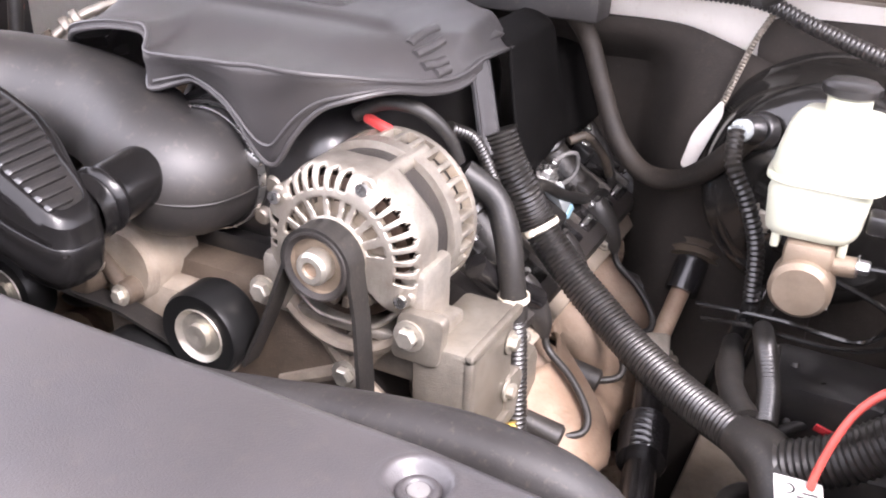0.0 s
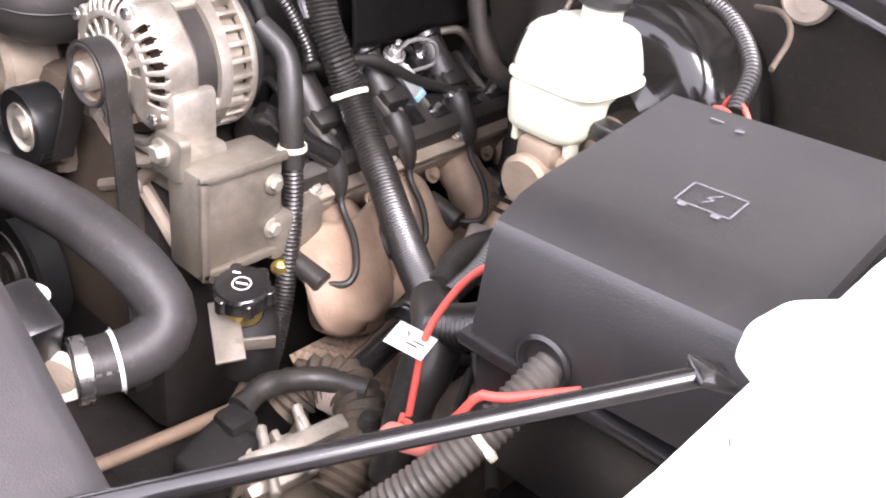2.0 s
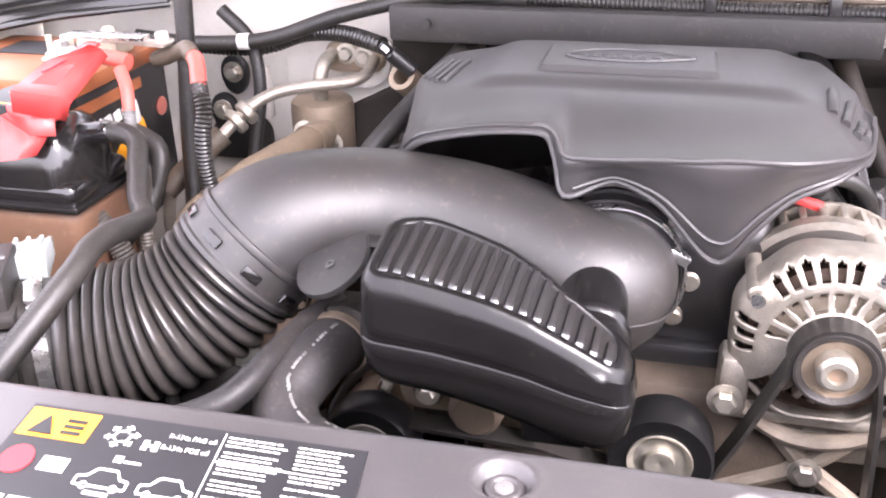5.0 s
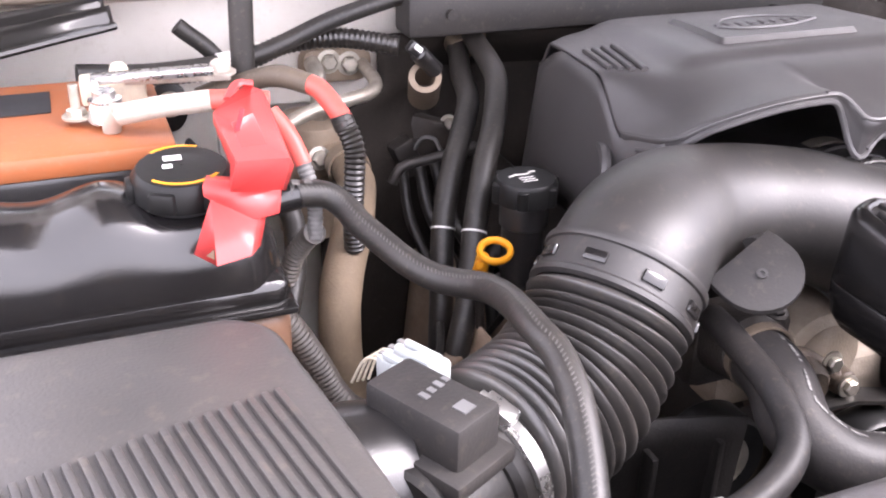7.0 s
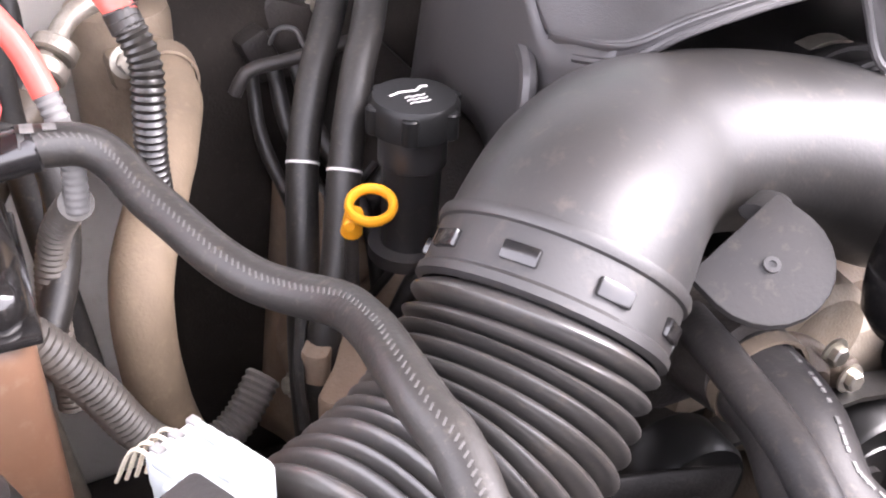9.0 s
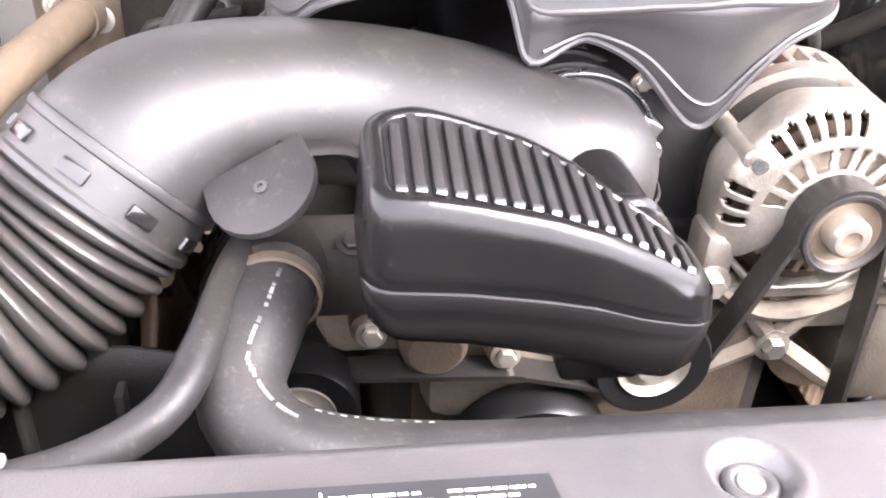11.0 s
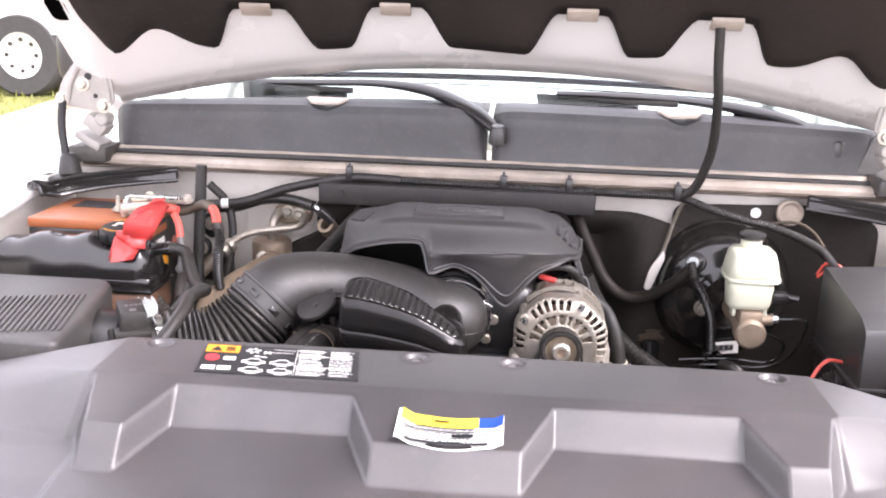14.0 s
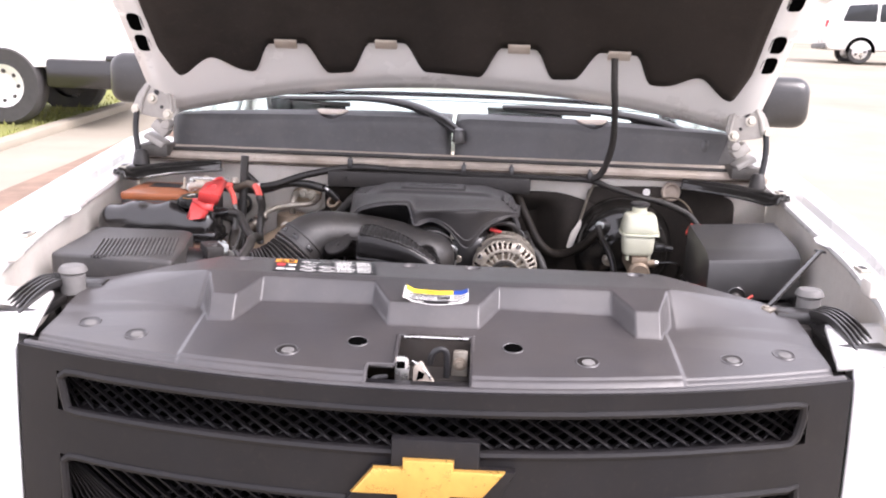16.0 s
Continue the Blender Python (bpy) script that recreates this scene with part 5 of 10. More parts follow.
def corner_seal(s):
    t = thing("weatherstrip", (s * 0.80, 1.1, 1.13), "glossy black rubber weatherstrip at the fender corner", "seal")
    run, _ = curve_points([(s * 0.665, 1.247, 1.158), (s * 0.74, 1.222, 1.155), (s * 0.81, 1.185, 1.152), (s * 0.865, 1.135, 1.146), (s * 0.905, 1.080, 1.138)], 0.004)
    def pad(u, v):
        k = u * (len(run) - 1)
        i = min(int(k), len(run) - 2)
        p = Vector(run[i]).lerp(Vector(run[i + 1]), k - i)
        d = (Vector(run[i + 1]) - Vector(run[i])).normalized()
        side = d.cross(Vector((0, 0, 1))).normalized() * s
        w = 0.016 + 0.030 * math.sin(math.pi * min(1.0, 0.08 + u * 0.80)) ** 0.8
        q = 2 * v - 1
        return p + side * w * q + Vector((0, 0, 0.006 * math.cos(3 * math.pi * q) - 0.014 * q * q + 0.010 * smooth(0.88, 1.0, u)))
    part("pad", mesh(lambda b: sheet(b, pad, 60, 30)), M_BOOST, t, "ribbed glossy rubber pad", thick=0.006)
    each("lip", [lambda b, v=v: sweep(b, [tuple(pad(k / 20, v) + Vector((0, 0, 0.001))) for k in range(21)], 0.0042, 8, 0.008) for v in (0.0, 1.0)], M_BOOST, t)
    if s > 0:
        part("end_cap", mesh(lambda b: slab(b, round_outline([(-0.04, 0.0), (0.05, 0.0), (0.03, 0.06), (-0.01, 0.085)], 0.01), 0.01, Matrix.Translation((s * 0.815, 1.322, 1.20)) @ pose(0, 0, 0, 90, 0, 0) @ Matrix.Diagonal((s, 1, 1, 1)), 0.003)), M_GREYCAP, t, "grey end cap")


corner_seal(-1)
corner_seal(1)
solid("soil_strip", mesh(lambda b: sheet(b, lambda u, v: Vector((-2.5 - u * 0.9, 2.0 + v * 14, lot_z(2.0 + v * 14) + 0.012 + 0.004 * noise.noise(Vector((u * 4, v * 30, 2))))), 8, 40)), mat("red_brown_soil", (0.22, 0.15, 0.11), 0.9, vary=0.3, scale=4, bump=0.4, grain=80), "strip of red-brown soil beside the paving", "soil", kind="structure")
# ---- engine ----
def engine_block():
    t = thing("engine", (0.0, 1.0, 0.45), "dirty cast engine block with dark valve covers", "engine")
    part("block", mesh(lambda b: box(b, (0.0, 1.05, 0.66), (0.34, 0.48, 0.40), 0.03)), M_DARKMETAL, t)
    part("timing_cover", mesh(lambda b: [box(b, (0.0, 0.835, 0.74), (0.30, 0.06, 0.34), 0.02)]), M_GREASE, t, "greasy cast timing cover")
    part("front_cover", mesh(lambda b: [box(b, (-0.06, 0.80, 0.84), (0.16, 0.05, 0.10), 0.02), rod(b, (-0.10, 0.84, 0.90), (-0.10, 0.77, 0.90), 0.05, 0.045, 24, 0.008), box(b, (-0.17, 0.80, 0.90), (0.10, 0.06, 0.07), 0.02)]), M_DIRTY, t, "dusty cast water pump housing")
    part("pump_snout", mesh(lambda b: [rod(b, (-0.138, 0.80, 0.893), (-0.138, 0.742, 0.893), 0.030, 0.024, 24, 0.005), rod(b, (-0.182, 0.79, 0.905), (-0.182, 0.752, 0.905), 0.017, 0.015, 18, 0.004), rod(b, (-0.085, 0.79, 0.880), (-0.085, 0.752, 0.880), 0.015, 0.013, 18, 0.004), sweep(b, [(-0.182, 0.762, 0.905), (-0.138, 0.768, 0.915), (-0.085, 0.762, 0.880)], 0.009, 10, 0.008)]), M_GREASE, t, "greasy brown cast pump body")
    each("pump_bolt", [lambda b, q=q: bolt(b, q, (0, -1, 0.1), 0.0075, 0.008) for q in ((-0.182, 0.752, 0.905), (-0.085, 0.752, 0.880), (-0.112, 0.752, 0.912))], M_BOLT, t)
    part("intake_manifold", mesh(lambda b: [box(b, (0.0, 1.05, 0.985), (0.22, 0.40, 0.15), 0.035, seg=3), box(b, (0.0, 1.05, 0.90), (0.28, 0.42, 0.06), 0.01)]), M_BLACK, t)
    part("head", mesh(lambda b: box(b, (0.20, 1.14, 0.80), (0.10, 0.50, 0.10), 0.01, pose(0, 0, 0, 0, 40, 0))), M_DIRTY, t, "dusty cylinder head")
    part("head", mesh(lambda b: box(b, (-0.20, 1.14, 0.80), (0.10, 0.46, 0.10), 0.01, pose(0, 0, 0, 0, -40, 0))), M_DARKMETAL, t)
    vc = part("valve_cover", mesh(lambda b: box(b, (0.215, 1.16, 0.862), (0.115, 0.48, 0.05), 0.014, pose(0, 0, 0, 0, 30, 0))), M_DARKMETAL, t, "dark dusty valve cover")
    part("flange", mesh(lambda b: [box(b, (0.262, 1.16, 0.826), (0.030, 0.49, 0.010), 0.003, pose(0, 0, 0, 0, 30, 0)), box(b, (0.256, 1.16, 0.846), (0.012, 0.46, 0.012), 0.004, pose(0, 0, 0, 0, 30, 0))]), M_DIRTY, vc, "dusty ledge of the cover")
    each("cover_bolt", [lambda b, y=y: bolt(b, (0.266, y, 0.832), (0.5, 0, 0.87), 0.006, 0.007) for y in (0.96, 1.086, 1.21, 1.33)], M_BOLT, vc)
    part("valve_cover", mesh(lambda b: box(b, (-0.215, 1.16, 0.862), (0.115, 0.48, 0.05), 0.014, pose(0, 0, 0, 0, -30, 0))), M_DARKMETAL, t)
    return t


ENGINE = engine_block()


# ---- alternator ----


def alternator():
    t = thing("alternator", (0.151, 0.80, 0.90), "dusty cast aluminium alternator with cooling slots", "alternator")
    C = Vector((0.151, 0.0, 0.975))
    def A(y):
        return axis_matrix((C.x, y, C.z), (0, -1, 0))
    # front housing: one casting with slots in its shoulder and wedge windows in its face
    prof = [(0.0795, -0.030), (0.0805, -0.026), (0.0805, 0.000), (0.0798, 0.004), (0.0782, 0.0075), (0.0760, 0.0105), (0.0732, 0.0130), (0.0702, 0.0150), (0.0670, 0.0165), (0.0640, 0.0175), (0.0615, 0.0180),
            (0.0590, 0.0183), (0.0560, 0.0185), (0.0535, 0.0186), (0.0500, 0.0187), (0.0465, 0.0188), (0.0430, 0.0190), (0.0395, 0.0192), (0.0365, 0.0196), (0.0340, 0.0205), (0.0310, 0.0215), (0.0250, 0.0215), (0.0205, 0.0215)]
    slots = [132, 122, 112, 102, 92, 82, 50, 40, 30, 20, 10, 0, -10, 165, 175, 185]
    wedges = [(165, 6), (148, 6), (132, 6), (111, 10), (89, 8), (73, 4), (57, 7), (37, 7), (16, 6)]
    def off(a, c):
        return abs((a - c + 180) % 360 - 180)
    def is_open(a, r):
        if 0.0608 < r < 0.0792:
            e = min(r - 0.0608, 0.0792 - r) / 0.0035             # rounded slot ends
            w = 3.4 * (1.0 if e >= 1 else math.sqrt(max(0.0, 1 - (1 - e) ** 2)))
            if any(off(a, c) < w for c in slots):
                return True
        if 0.0355 < r < 0.0545 and any(off(a, c) < h * (0.75 + 0.25 * (r - 0.0355) / 0.019) for c, h in wedges):
            return True
        return 212 < a % 360 < 322 and r < 0.079
    def casting(b):
        n = 360
        g = []
        for r, h in prof:
            row = []
            for k in range(n):
                a = radians(k)
                flat = 1 + 0.022 * smooth(0.060, 0.078, r) * math.cos(8 * (a - radians(67.5)))      # eight faint flats
                row.append(b.verts.new((C.x + r * flat * math.cos(a), 0.800 - h, C.z + r * flat * math.sin(a))))
            g.append(row)
        for p, q, (r0, _), (r1, _) in zip(g, g[1:], prof, prof[1:]):
            for k in range(n):
                if not is_open(k + 0.5, (r0 + r1) / 2):
                    b.faces.new((p[k], p[(k + 1) % n], q[(k + 1) % n], q[k]))
        bmesh.ops.delete(b, geom=[v for v in b.verts if not v.link_faces], context="VERTS")
    part("front_housing", mesh(casting), M_ALU, t, thick=0.0042, offset=-1.0, angle=50)
    part("bearing_boss", mesh(lambda b: lathe(b, [(0.0345, -0.002), (0.0345, 0.0225), (0.0325, 0.0238), (0.020, 0.0238), (0.020, 0.0)], A(0.800), 48)), M_ALU, t)
    fan = part("fan", mesh(lambda b: lathe(b, [(0.047, 0.0), (0.047, 0.007), (0.022, 0.007)], A(0.797), 48)), M_DIRTY, t, "dusty cooling fan")
    def blade(b, a):
        box(b, C + Vector((math.cos(a) * 0.0515, 0.7935, math.sin(a) * 0.0515)), (0.011, 0.010, 0.0065), 0.001, pose(0, 0, 0, 0, -math.degrees(a) + 14, 0))
    each("fan_blade", [lambda b, k=k: blade(b, 2 * math.pi * k / 26) for k in range(26)], M_DIRTY, fan)
    def lug(a):
        def fn(b):
            r = radians(a)
            p = C + Vector((math.cos(r) * 0.074, 0.790, math.sin(r) * 0.074))
            rod(b, p + Vector((0, 0.100, 0)), p + Vector((0, -0.002, 0)), 0.0085, seg=16, bevel=0.002)
        return fn
    each("lug", [lug(a) for a in (66, 147, 337)], M_ALU, t)
    part("mount_foot", mesh(lambda b: [box(b, C + Vector((0.070, 0.822, -0.045)), (0.030, 0.055, 0.085), 0.008), box(b, C + Vector((0.078, 0.822, -0.075)), (0.04, 0.06, 0.03), 0.006)]), M_ALU, t)
    part("mount_foot", mesh(lambda b: box(b, C + Vector((-0.072, 0.805, -0.050)), (0.026, 0.04, 0.06), 0.008)), M_ALU, t)
    part("stay", mesh(lambda b: box(b, C + Vector((0.0, 0.815, -0.080)), (0.15, 0.04, 0.012), 0.004)), M_ALU, t)
    each("through_bolt", [lambda b, a=a: rod(b, C + Vector((math.cos(radians(a)) * 0.074, 0.783, math.sin(radians(a)) * 0.074)), C + Vector((math.cos(radians(a)) * 0.074, 0.779, math.sin(radians(a)) * 0.074)), 0.006, seg=12) for a in (66, 147, 337)], M_STEEL, t)
    part("stator_coil", mesh(lambda b: lathe(b, [(0.070, -0.03), (0.068, 0.003), (0.058, 0.006), (0.048, -0.02)], A(0.800), 48)), M_COPPER, t, "copper windings behind the slots")
    # flat black disc stands in for the shade inside the housing
    part("back_shade", mesh(lambda b: lathe(b, [(0.056, 0.0), (0.020, 0.0)], A(0.802), 40)), M_INK, t, "added black disc for the shade behind the windows")
    part("stator", mesh(lambda b: lathe(b, [(0.070, -0.060), (0.0745, -0.060), (0.0745, -0.024), (0.070, -0.024)], A(0.800), 64)), M_DARKMETAL, t, "dark laminated stator ring")
    part("rear_housing", mesh(lambda b: lathe(b, [(0.070, -0.056), (0.082, -0.056), (0.082, -0.070), (0.073, -0.074), (0.070, -0.100)], A(0.800), 64)), M_ALU, t)
    def fin(i):
        def fn(b):
            a = 2 * math.pi * i / 30
            box(b, C + Vector((math.cos(a) * 0.077, 0.884, math.sin(a) * 0.077)), (0.011, 0.028, 0.0060), 0.001, pose(0, 0, 0, 0, -math.degrees(a), 0))
        return fn
    each("rear_fin", [fin(i) for i in range(30)], M_ALU, t)
    part("rear_rim", mesh(lambda b: lathe(b, [(0.072, -0.094), (0.0825, -0.094), (0.0835, -0.097), (0.0820, -0.102), (0.070, -0.103)], A(0.800), 64)), M_ALU, t)
    part("rear_cap", mesh(lambda b: lathe(b, [(0.071, -0.090), (0.071, -0.118), (0.060, -0.126), (0.0005, -0.126)], A(0.800), 48)), M_BLACK, t, "black plastic rear cap")
    pu = part("pulley", mesh(lambda b: lathe(b, [(0.020, 0.006), (0.0315, 0.006), (0.0325, 0.009), (0.0295, 0.012), (0.0295, 0.030), (0.0325, 0.033), (0.0315, 0.036), (0.029, 0.036), (0.026, 0.028), (0.014, 0.026), (0.014, 0.006)], A(0.787), 48)), M_TAN, t, "tan-rusted belt pulley")
    part("pulley_rim", mesh(lambda b: lathe(b, [(0.0258, 0.0335), (0.0300, 0.0368), (0.0322, 0.0366), (0.0332, 0.033)], A(0.787), 48)), M_DARKMETAL, pu, "dark outer rim")
    part("pulley_nut", mesh(lambda b: [lathe(b, [(0.0155, 0.026), (0.0155, 0.040), (0.0125, 0.043), (0.0075, 0.043), (0.007, 0.036), (0.0003, 0.036)], A(0.787), 24)]), M_BOLT, pu, "steel pulley nut")
    part("shaft_end", mesh(lambda b: rod(b, (C.x, 0.752, C.z), (C.x, 0.7475, C.z), 0.0072, seg=18)), M_RUST, pu, "rusty shaft end")
    return t


alternator()
solid("red_tab", mesh(lambda b: box(b, (0.128, 0.895, 1.058), (0.032, 0.010, 0.009), 0.003, pose(0, 0, 0, 0, 12, -10))), M_RED, "red plastic terminal boot on the alternator", "terminal cover", at=(0.128, 0.895, 1.05))


def alternator_bracket():
    t = thing("alternator_bracket", (0.15, 0.82, 0.80), "dusty cast bracket below the alternator", "bracket")
    part("casting", mesh(lambda b: [box(b, (0.253, 0.845, 0.842), (0.055, 0.11, 0.125), 0.006), box(b, (0.15, 0.835, 0.86), (0.19, 0.05, 0.035), 0.008), box(b, (0.262, 0.92, 0.80), (0.05, 0.08, 0.06), 0.01)]), M_DULLALU, t)
    each("edge_rib", [lambda b, c=c, q=q: box(b, c, q, 0.002) for c, q in (((0.2825, 0.846, 0.900), (0.008, 0.112, 0.010)), ((0.2825, 0.846, 0.786), (0.008, 0.112, 0.010)), ((0.2825, 0.795, 0.842), (0.008, 0.010, 0.120)))], M_DULLALU, t)
    each("side_bolt", [lambda b, q=q: bolt(b, q, (1, 0, 0), 0.008, 0.009) for q in ((0.282, 0.885, 0.870), (0.282, 0.885, 0.815))], M_BOLT, t)
    part("ear", mesh(lambda b: [slab(b, round_outline([(0.205, 0.885), (0.255, 0.885), (0.26, 0.935), (0.215, 0.935)], 0.01), 0.012, pose(0, 0.798, 0, 90, 0, 0), 0.002)]), M_DULLALU, t)
    def arc(b):
        pts = []
        for i in range(13):
            a = radians(205 + 130 * i / 12)
            pts.append((0.151 + 0.088 * math.cos(a), 0.800, 0.972 + 0.100 * math.sin(a)))
        sweep(b, pts, 0.010, 8, 0.01, flat=0.7)
        for x0, z0, x1, z1 in ((0.15, 0.84, 0.10, 0.90), (0.15, 0.84, 0.20, 0.89), (0.15, 0.84, 0.07, 0.80), (0.15, 0.84, 0.215, 0.79)):
            sweep(b, [(x0, 0.806, z0), (x1, 0.808, z1)], 0.009, 8, 0.02)
    part("ribs", mesh(arc), M_DIRTY, t, "ribbed dusty web")
    each("bolt", [lambda b, p=p: bolt(b, p, (0, -1, 0), 0.010, 0.011) for p in ((0.226, 0.786, 0.912), (0.073, 0.780, 0.918), (0.150, 0.800, 0.838))], M_BOLT, t)
    return t


alternator_bracket()


def pulley_thing(name, c, r, label, hub=M_BOLT, depth=0.028, ring=M_CAP):
    t = thing(name, c, label, "pulley")
    m = axis_matrix(c, (0, -1, 0))
    part("rim", mesh(lambda b: lathe(b, [(r * 0.6, -depth * 0.5), (r * 0.96, -depth * 0.6), (r, -depth * 0.5), (r, depth * 0.4), (r * 0.95, depth * 0.55), (r * 0.62, depth * 0.5), (r * 0.55, depth * 0.3)], m, 40)), ring, t)
    part("hub", mesh(lambda b: lathe(b, [(r * 0.63, depth * 0.45), (r * 0.61, depth * 0.56), (r * 0.50, depth * 0.42), (r * 0.28, depth * 0.44), (r * 0.28, depth * 0.62), (r * 0.10, depth * 0.62), (0.0003, depth * 0.55)], m, 30)), hub, t, "bright steel hub")
    return t


pulley_thing("tensioner_pulley", (0.024, 0.758, 0.873), 0.045, "black ribbed tensioner pulley with steel hub", depth=0.036)
pulley_thing("water_pump_pulley", (-0.235, 0.745, 0.850), 0.045, "black water pump pulley with dusty hub", depth=0.03)
pulley_thing("steering_pump_pulley", (-0.060, 0.742, 0.785), 0.064, "black dished power steering pump pulley", depth=0.03, hub=M_BLACK)
pulley_thing("crank_pulley", (-0.03, 0.745, 0.66), 0.085, "black grooved crankshaft pulley", depth=0.035, hub=M_DARKMETAL)


def drive_belt():
    def strap(b, pts, w=0.024, th=0.004, y=0.764):
        rows = []
        for i, (x, z) in enumerate(pts):
            a, c = Vector(pts[max(i - 1, 0)]), Vector(pts[min(i + 1, len(pts) - 1)])
            d = (c - a).normalized()
            n = Vector((-d.y, d.x)) * th / 2
            rows.append([b.verts.new((x + n.x, y - w / 2, z + n.y)), b.verts.new((x + n.x, y + w / 2, z + n.y)), b.verts.new((x - n.x, y + w / 2, z - n.y)), b.verts.new((x - n.x, y - w / 2, z - n.y))])
        for p, q in zip(rows, rows[1:]):
            for k in range(4):
                b.faces.new((p[k], p[(k + 1) % 4], q[(k + 1) % 4], q[k]))
    def arc(c, r, a0, a1, n=18):
        return [(c[0] + r * math.cos(radians(a0 + (a1 - a0) * i / n)), c[1] + r * math.sin(radians(a0 + (a1 - a0) * i / n))) for i in range(n + 1)]
    top = arc((0.151, 0.975), 0.034, 190, -8)
    path = [(0.064, 0.845), (0.09, 0.90)] + top + [(0.190, 0.93), (0.196, 0.82), (0.202, 0.60)]
    path2 = arc((0.024, 0.873), 0.043, -20, -150, 10) + [(-0.08, 0.868), (-0.20, 0.873)] + arc((-0.22, 0.82), 0.057, 75, 180, 8) + [(-0.27, 0.70)]
    t = thing("drive_belt", (0.1, 0.76, 0.8), "black serpentine drive belt with ribbed inner face", "belt")
    part("alternator_run", mesh(lambda b: strap(b, path)), M_RUBBER, t)
    part("pump_run", mesh(lambda b: strap(b, path2, y=0.752)), M_RUBBER, t)


drive_belt()


# ---- engine cover ----
def engine_cover():
    t = thing("engine_cover", (0.0, 0.97, 1.05), "dark grey plastic engine cover with arched front", "cover")
    # front edge from passenger to driver side: x, y, ridge height, lower outline height
    S = [(-0.248, 0.925, 1.084, 1.070), (-0.232, 0.870, 1.096, 1.084), (-0.207, 0.846, 1.117, 1.108), (-0.150, 0.835, 1.132, 1.124), (-0.100, 0.831, 1.136, 1.128), (-0.089, 0.829, 1.134, 1.121),
         (-0.081, 0.820, 1.126, 1.094), (-0.074, 0.808, 1.117, 1.080), (-0.050, 0.805, 1.118, 1.087), (-0.030, 0.804, 1.119, 1.090), (0.005, 0.802, 1.122, 1.073), (0.033, 0.799, 1.124, 1.043), (0.047, 0.798, 1.126, 1.029),
         (0.063, 0.798, 1.127, 1.028), (0.082, 0.798, 1.127, 1.057), (0.108, 0.803, 1.126, 1.086), (0.136, 0.828, 1.121, 1.099), (0.160, 0.864, 1.113, 1.103), (0.176, 0.908, 1.104, 1.093), (0.186, 0.950, 1.102, 1.090), (0.190, 0.990, 1.110, 1.098)]
    line, s = curve_points(S, 0.006)
    n = len(line) - 1
    def row(u):
        k = u * n
        i = min(int(k), n - 1)
        f = k - i
        return line[i] * (1 - f) + line[i + 1] * f
    def back(u):
        e = abs(u - 0.5) * 2
        return Vector((-0.238 + 0.415 * u, 1.165 - 0.055 * e ** 3, 1.112 - 0.016 * e ** 2))
    def crown(x, y):
        """Height of the nearly flat top, with a low plateau behind its front step."""
        z = 1.141 - 0.45 * (y - 1.0) ** 2 - 1.0 * max(0.0, abs(x + 0.025) - 0.10) ** 2
        step = smooth(0.930, 0.950, y + 0.10 * max(0.0, abs(x + 0.03) - 0.08)) * (1 - smooth(0.13, 0.165, abs(x + 0.03)))
        return z + 0.006 * step - 0.036 * smooth(1.09, 1.175, y)
    def top(u, v):
        q = row(u)
        a = Vector((q[0], q[1], q[2]))
        p = a.lerp(back(u), v)
        k = smooth(0.0, 0.30, v) * (1 - smooth(0.86, 1.0, v)) * (1 - smooth(0.90, 0.99, u))
        return Vector((p.x, p.y, p.z + (crown(p.x, p.y) - p.z) * k))
    part("shell", mesh(lambda b: sheet(b, top, 130, 60)), M_ENGCOVER, t, thick=0.003)
    def fascia(u, v):
        q = row(u)
        lean = 0.024 * smooth(-0.085, -0.03, q[0]) * (1 - smooth(0.10, 0.15, q[0]))
        return Vector((q[0], q[1] + lean * v - 0.004 * math.sin(math.pi * min(1.0, v * 2.5)) * 0.5, q[2] + (q[3] - q[2]) * v))
    part("front_face", mesh(lambda b: sheet(b, fascia, 130, 10)), M_ENGCOVER, t, thick=0.003)
    part("ridge", mesh(lambda b: sweep(b, [tuple(fascia(i / 60, 0.0) + Vector((0, 0.0012, -0.0012))) for i in range(19, 59)], 0.0026, 8, 0.006)), M_ENGCOVER, t, "rounded front ridge")
    part("rim", mesh(lambda b: sweep(b, [tuple(fascia(i / 80, 1.0)) for i in range(3, 79)], 0.0030, 8, 0.005)), M_ENGCOVER, t)
    part("bead", mesh(lambda b: sweep(b, [tuple(fascia(i / 60, 0.80) + Vector((0, -0.0012, 0))) for i in range(24, 58)], 0.0018, 6, 0.006)), M_ENGCOVER, t)
    # leg at the driver's side: a band that turns down from the vents
    inner = [Vector(q) for q in ((0.122, 0.985, 1.134), (0.145, 1.000, 1.124), (0.160, 1.004, 1.109), (0.169, 1.003, 1.092), (0.178, 0.998, 1.071), (0.187, 0.991, 1.045), (0.193, 0.988, 1.022), (0.202, 0.989, 1.010))]
    ridge = [Vector(q) for q in ((0.118, 0.995, 1.139), (0.138, 1.012, 1.132), (0.158, 1.027, 1.121), (0.173, 1.031, 1.112), (0.180, 1.030, 1.095), (0.191, 1.022, 1.063), (0.201, 1.015, 1.033), (0.211, 1.006, 1.009))]
    outer = [Vector(q) for q in ((0.110, 1.020, 1.1405), (0.133, 1.030, 1.136), (0.152, 1.055, 1.127), (0.169, 1.088, 1.111))]
    def run(rows, v):
        k = v * (len(rows) - 1)
        i = min(int(k), len(rows) - 2)
        return rows[i].lerp(rows[i + 1], k - i)
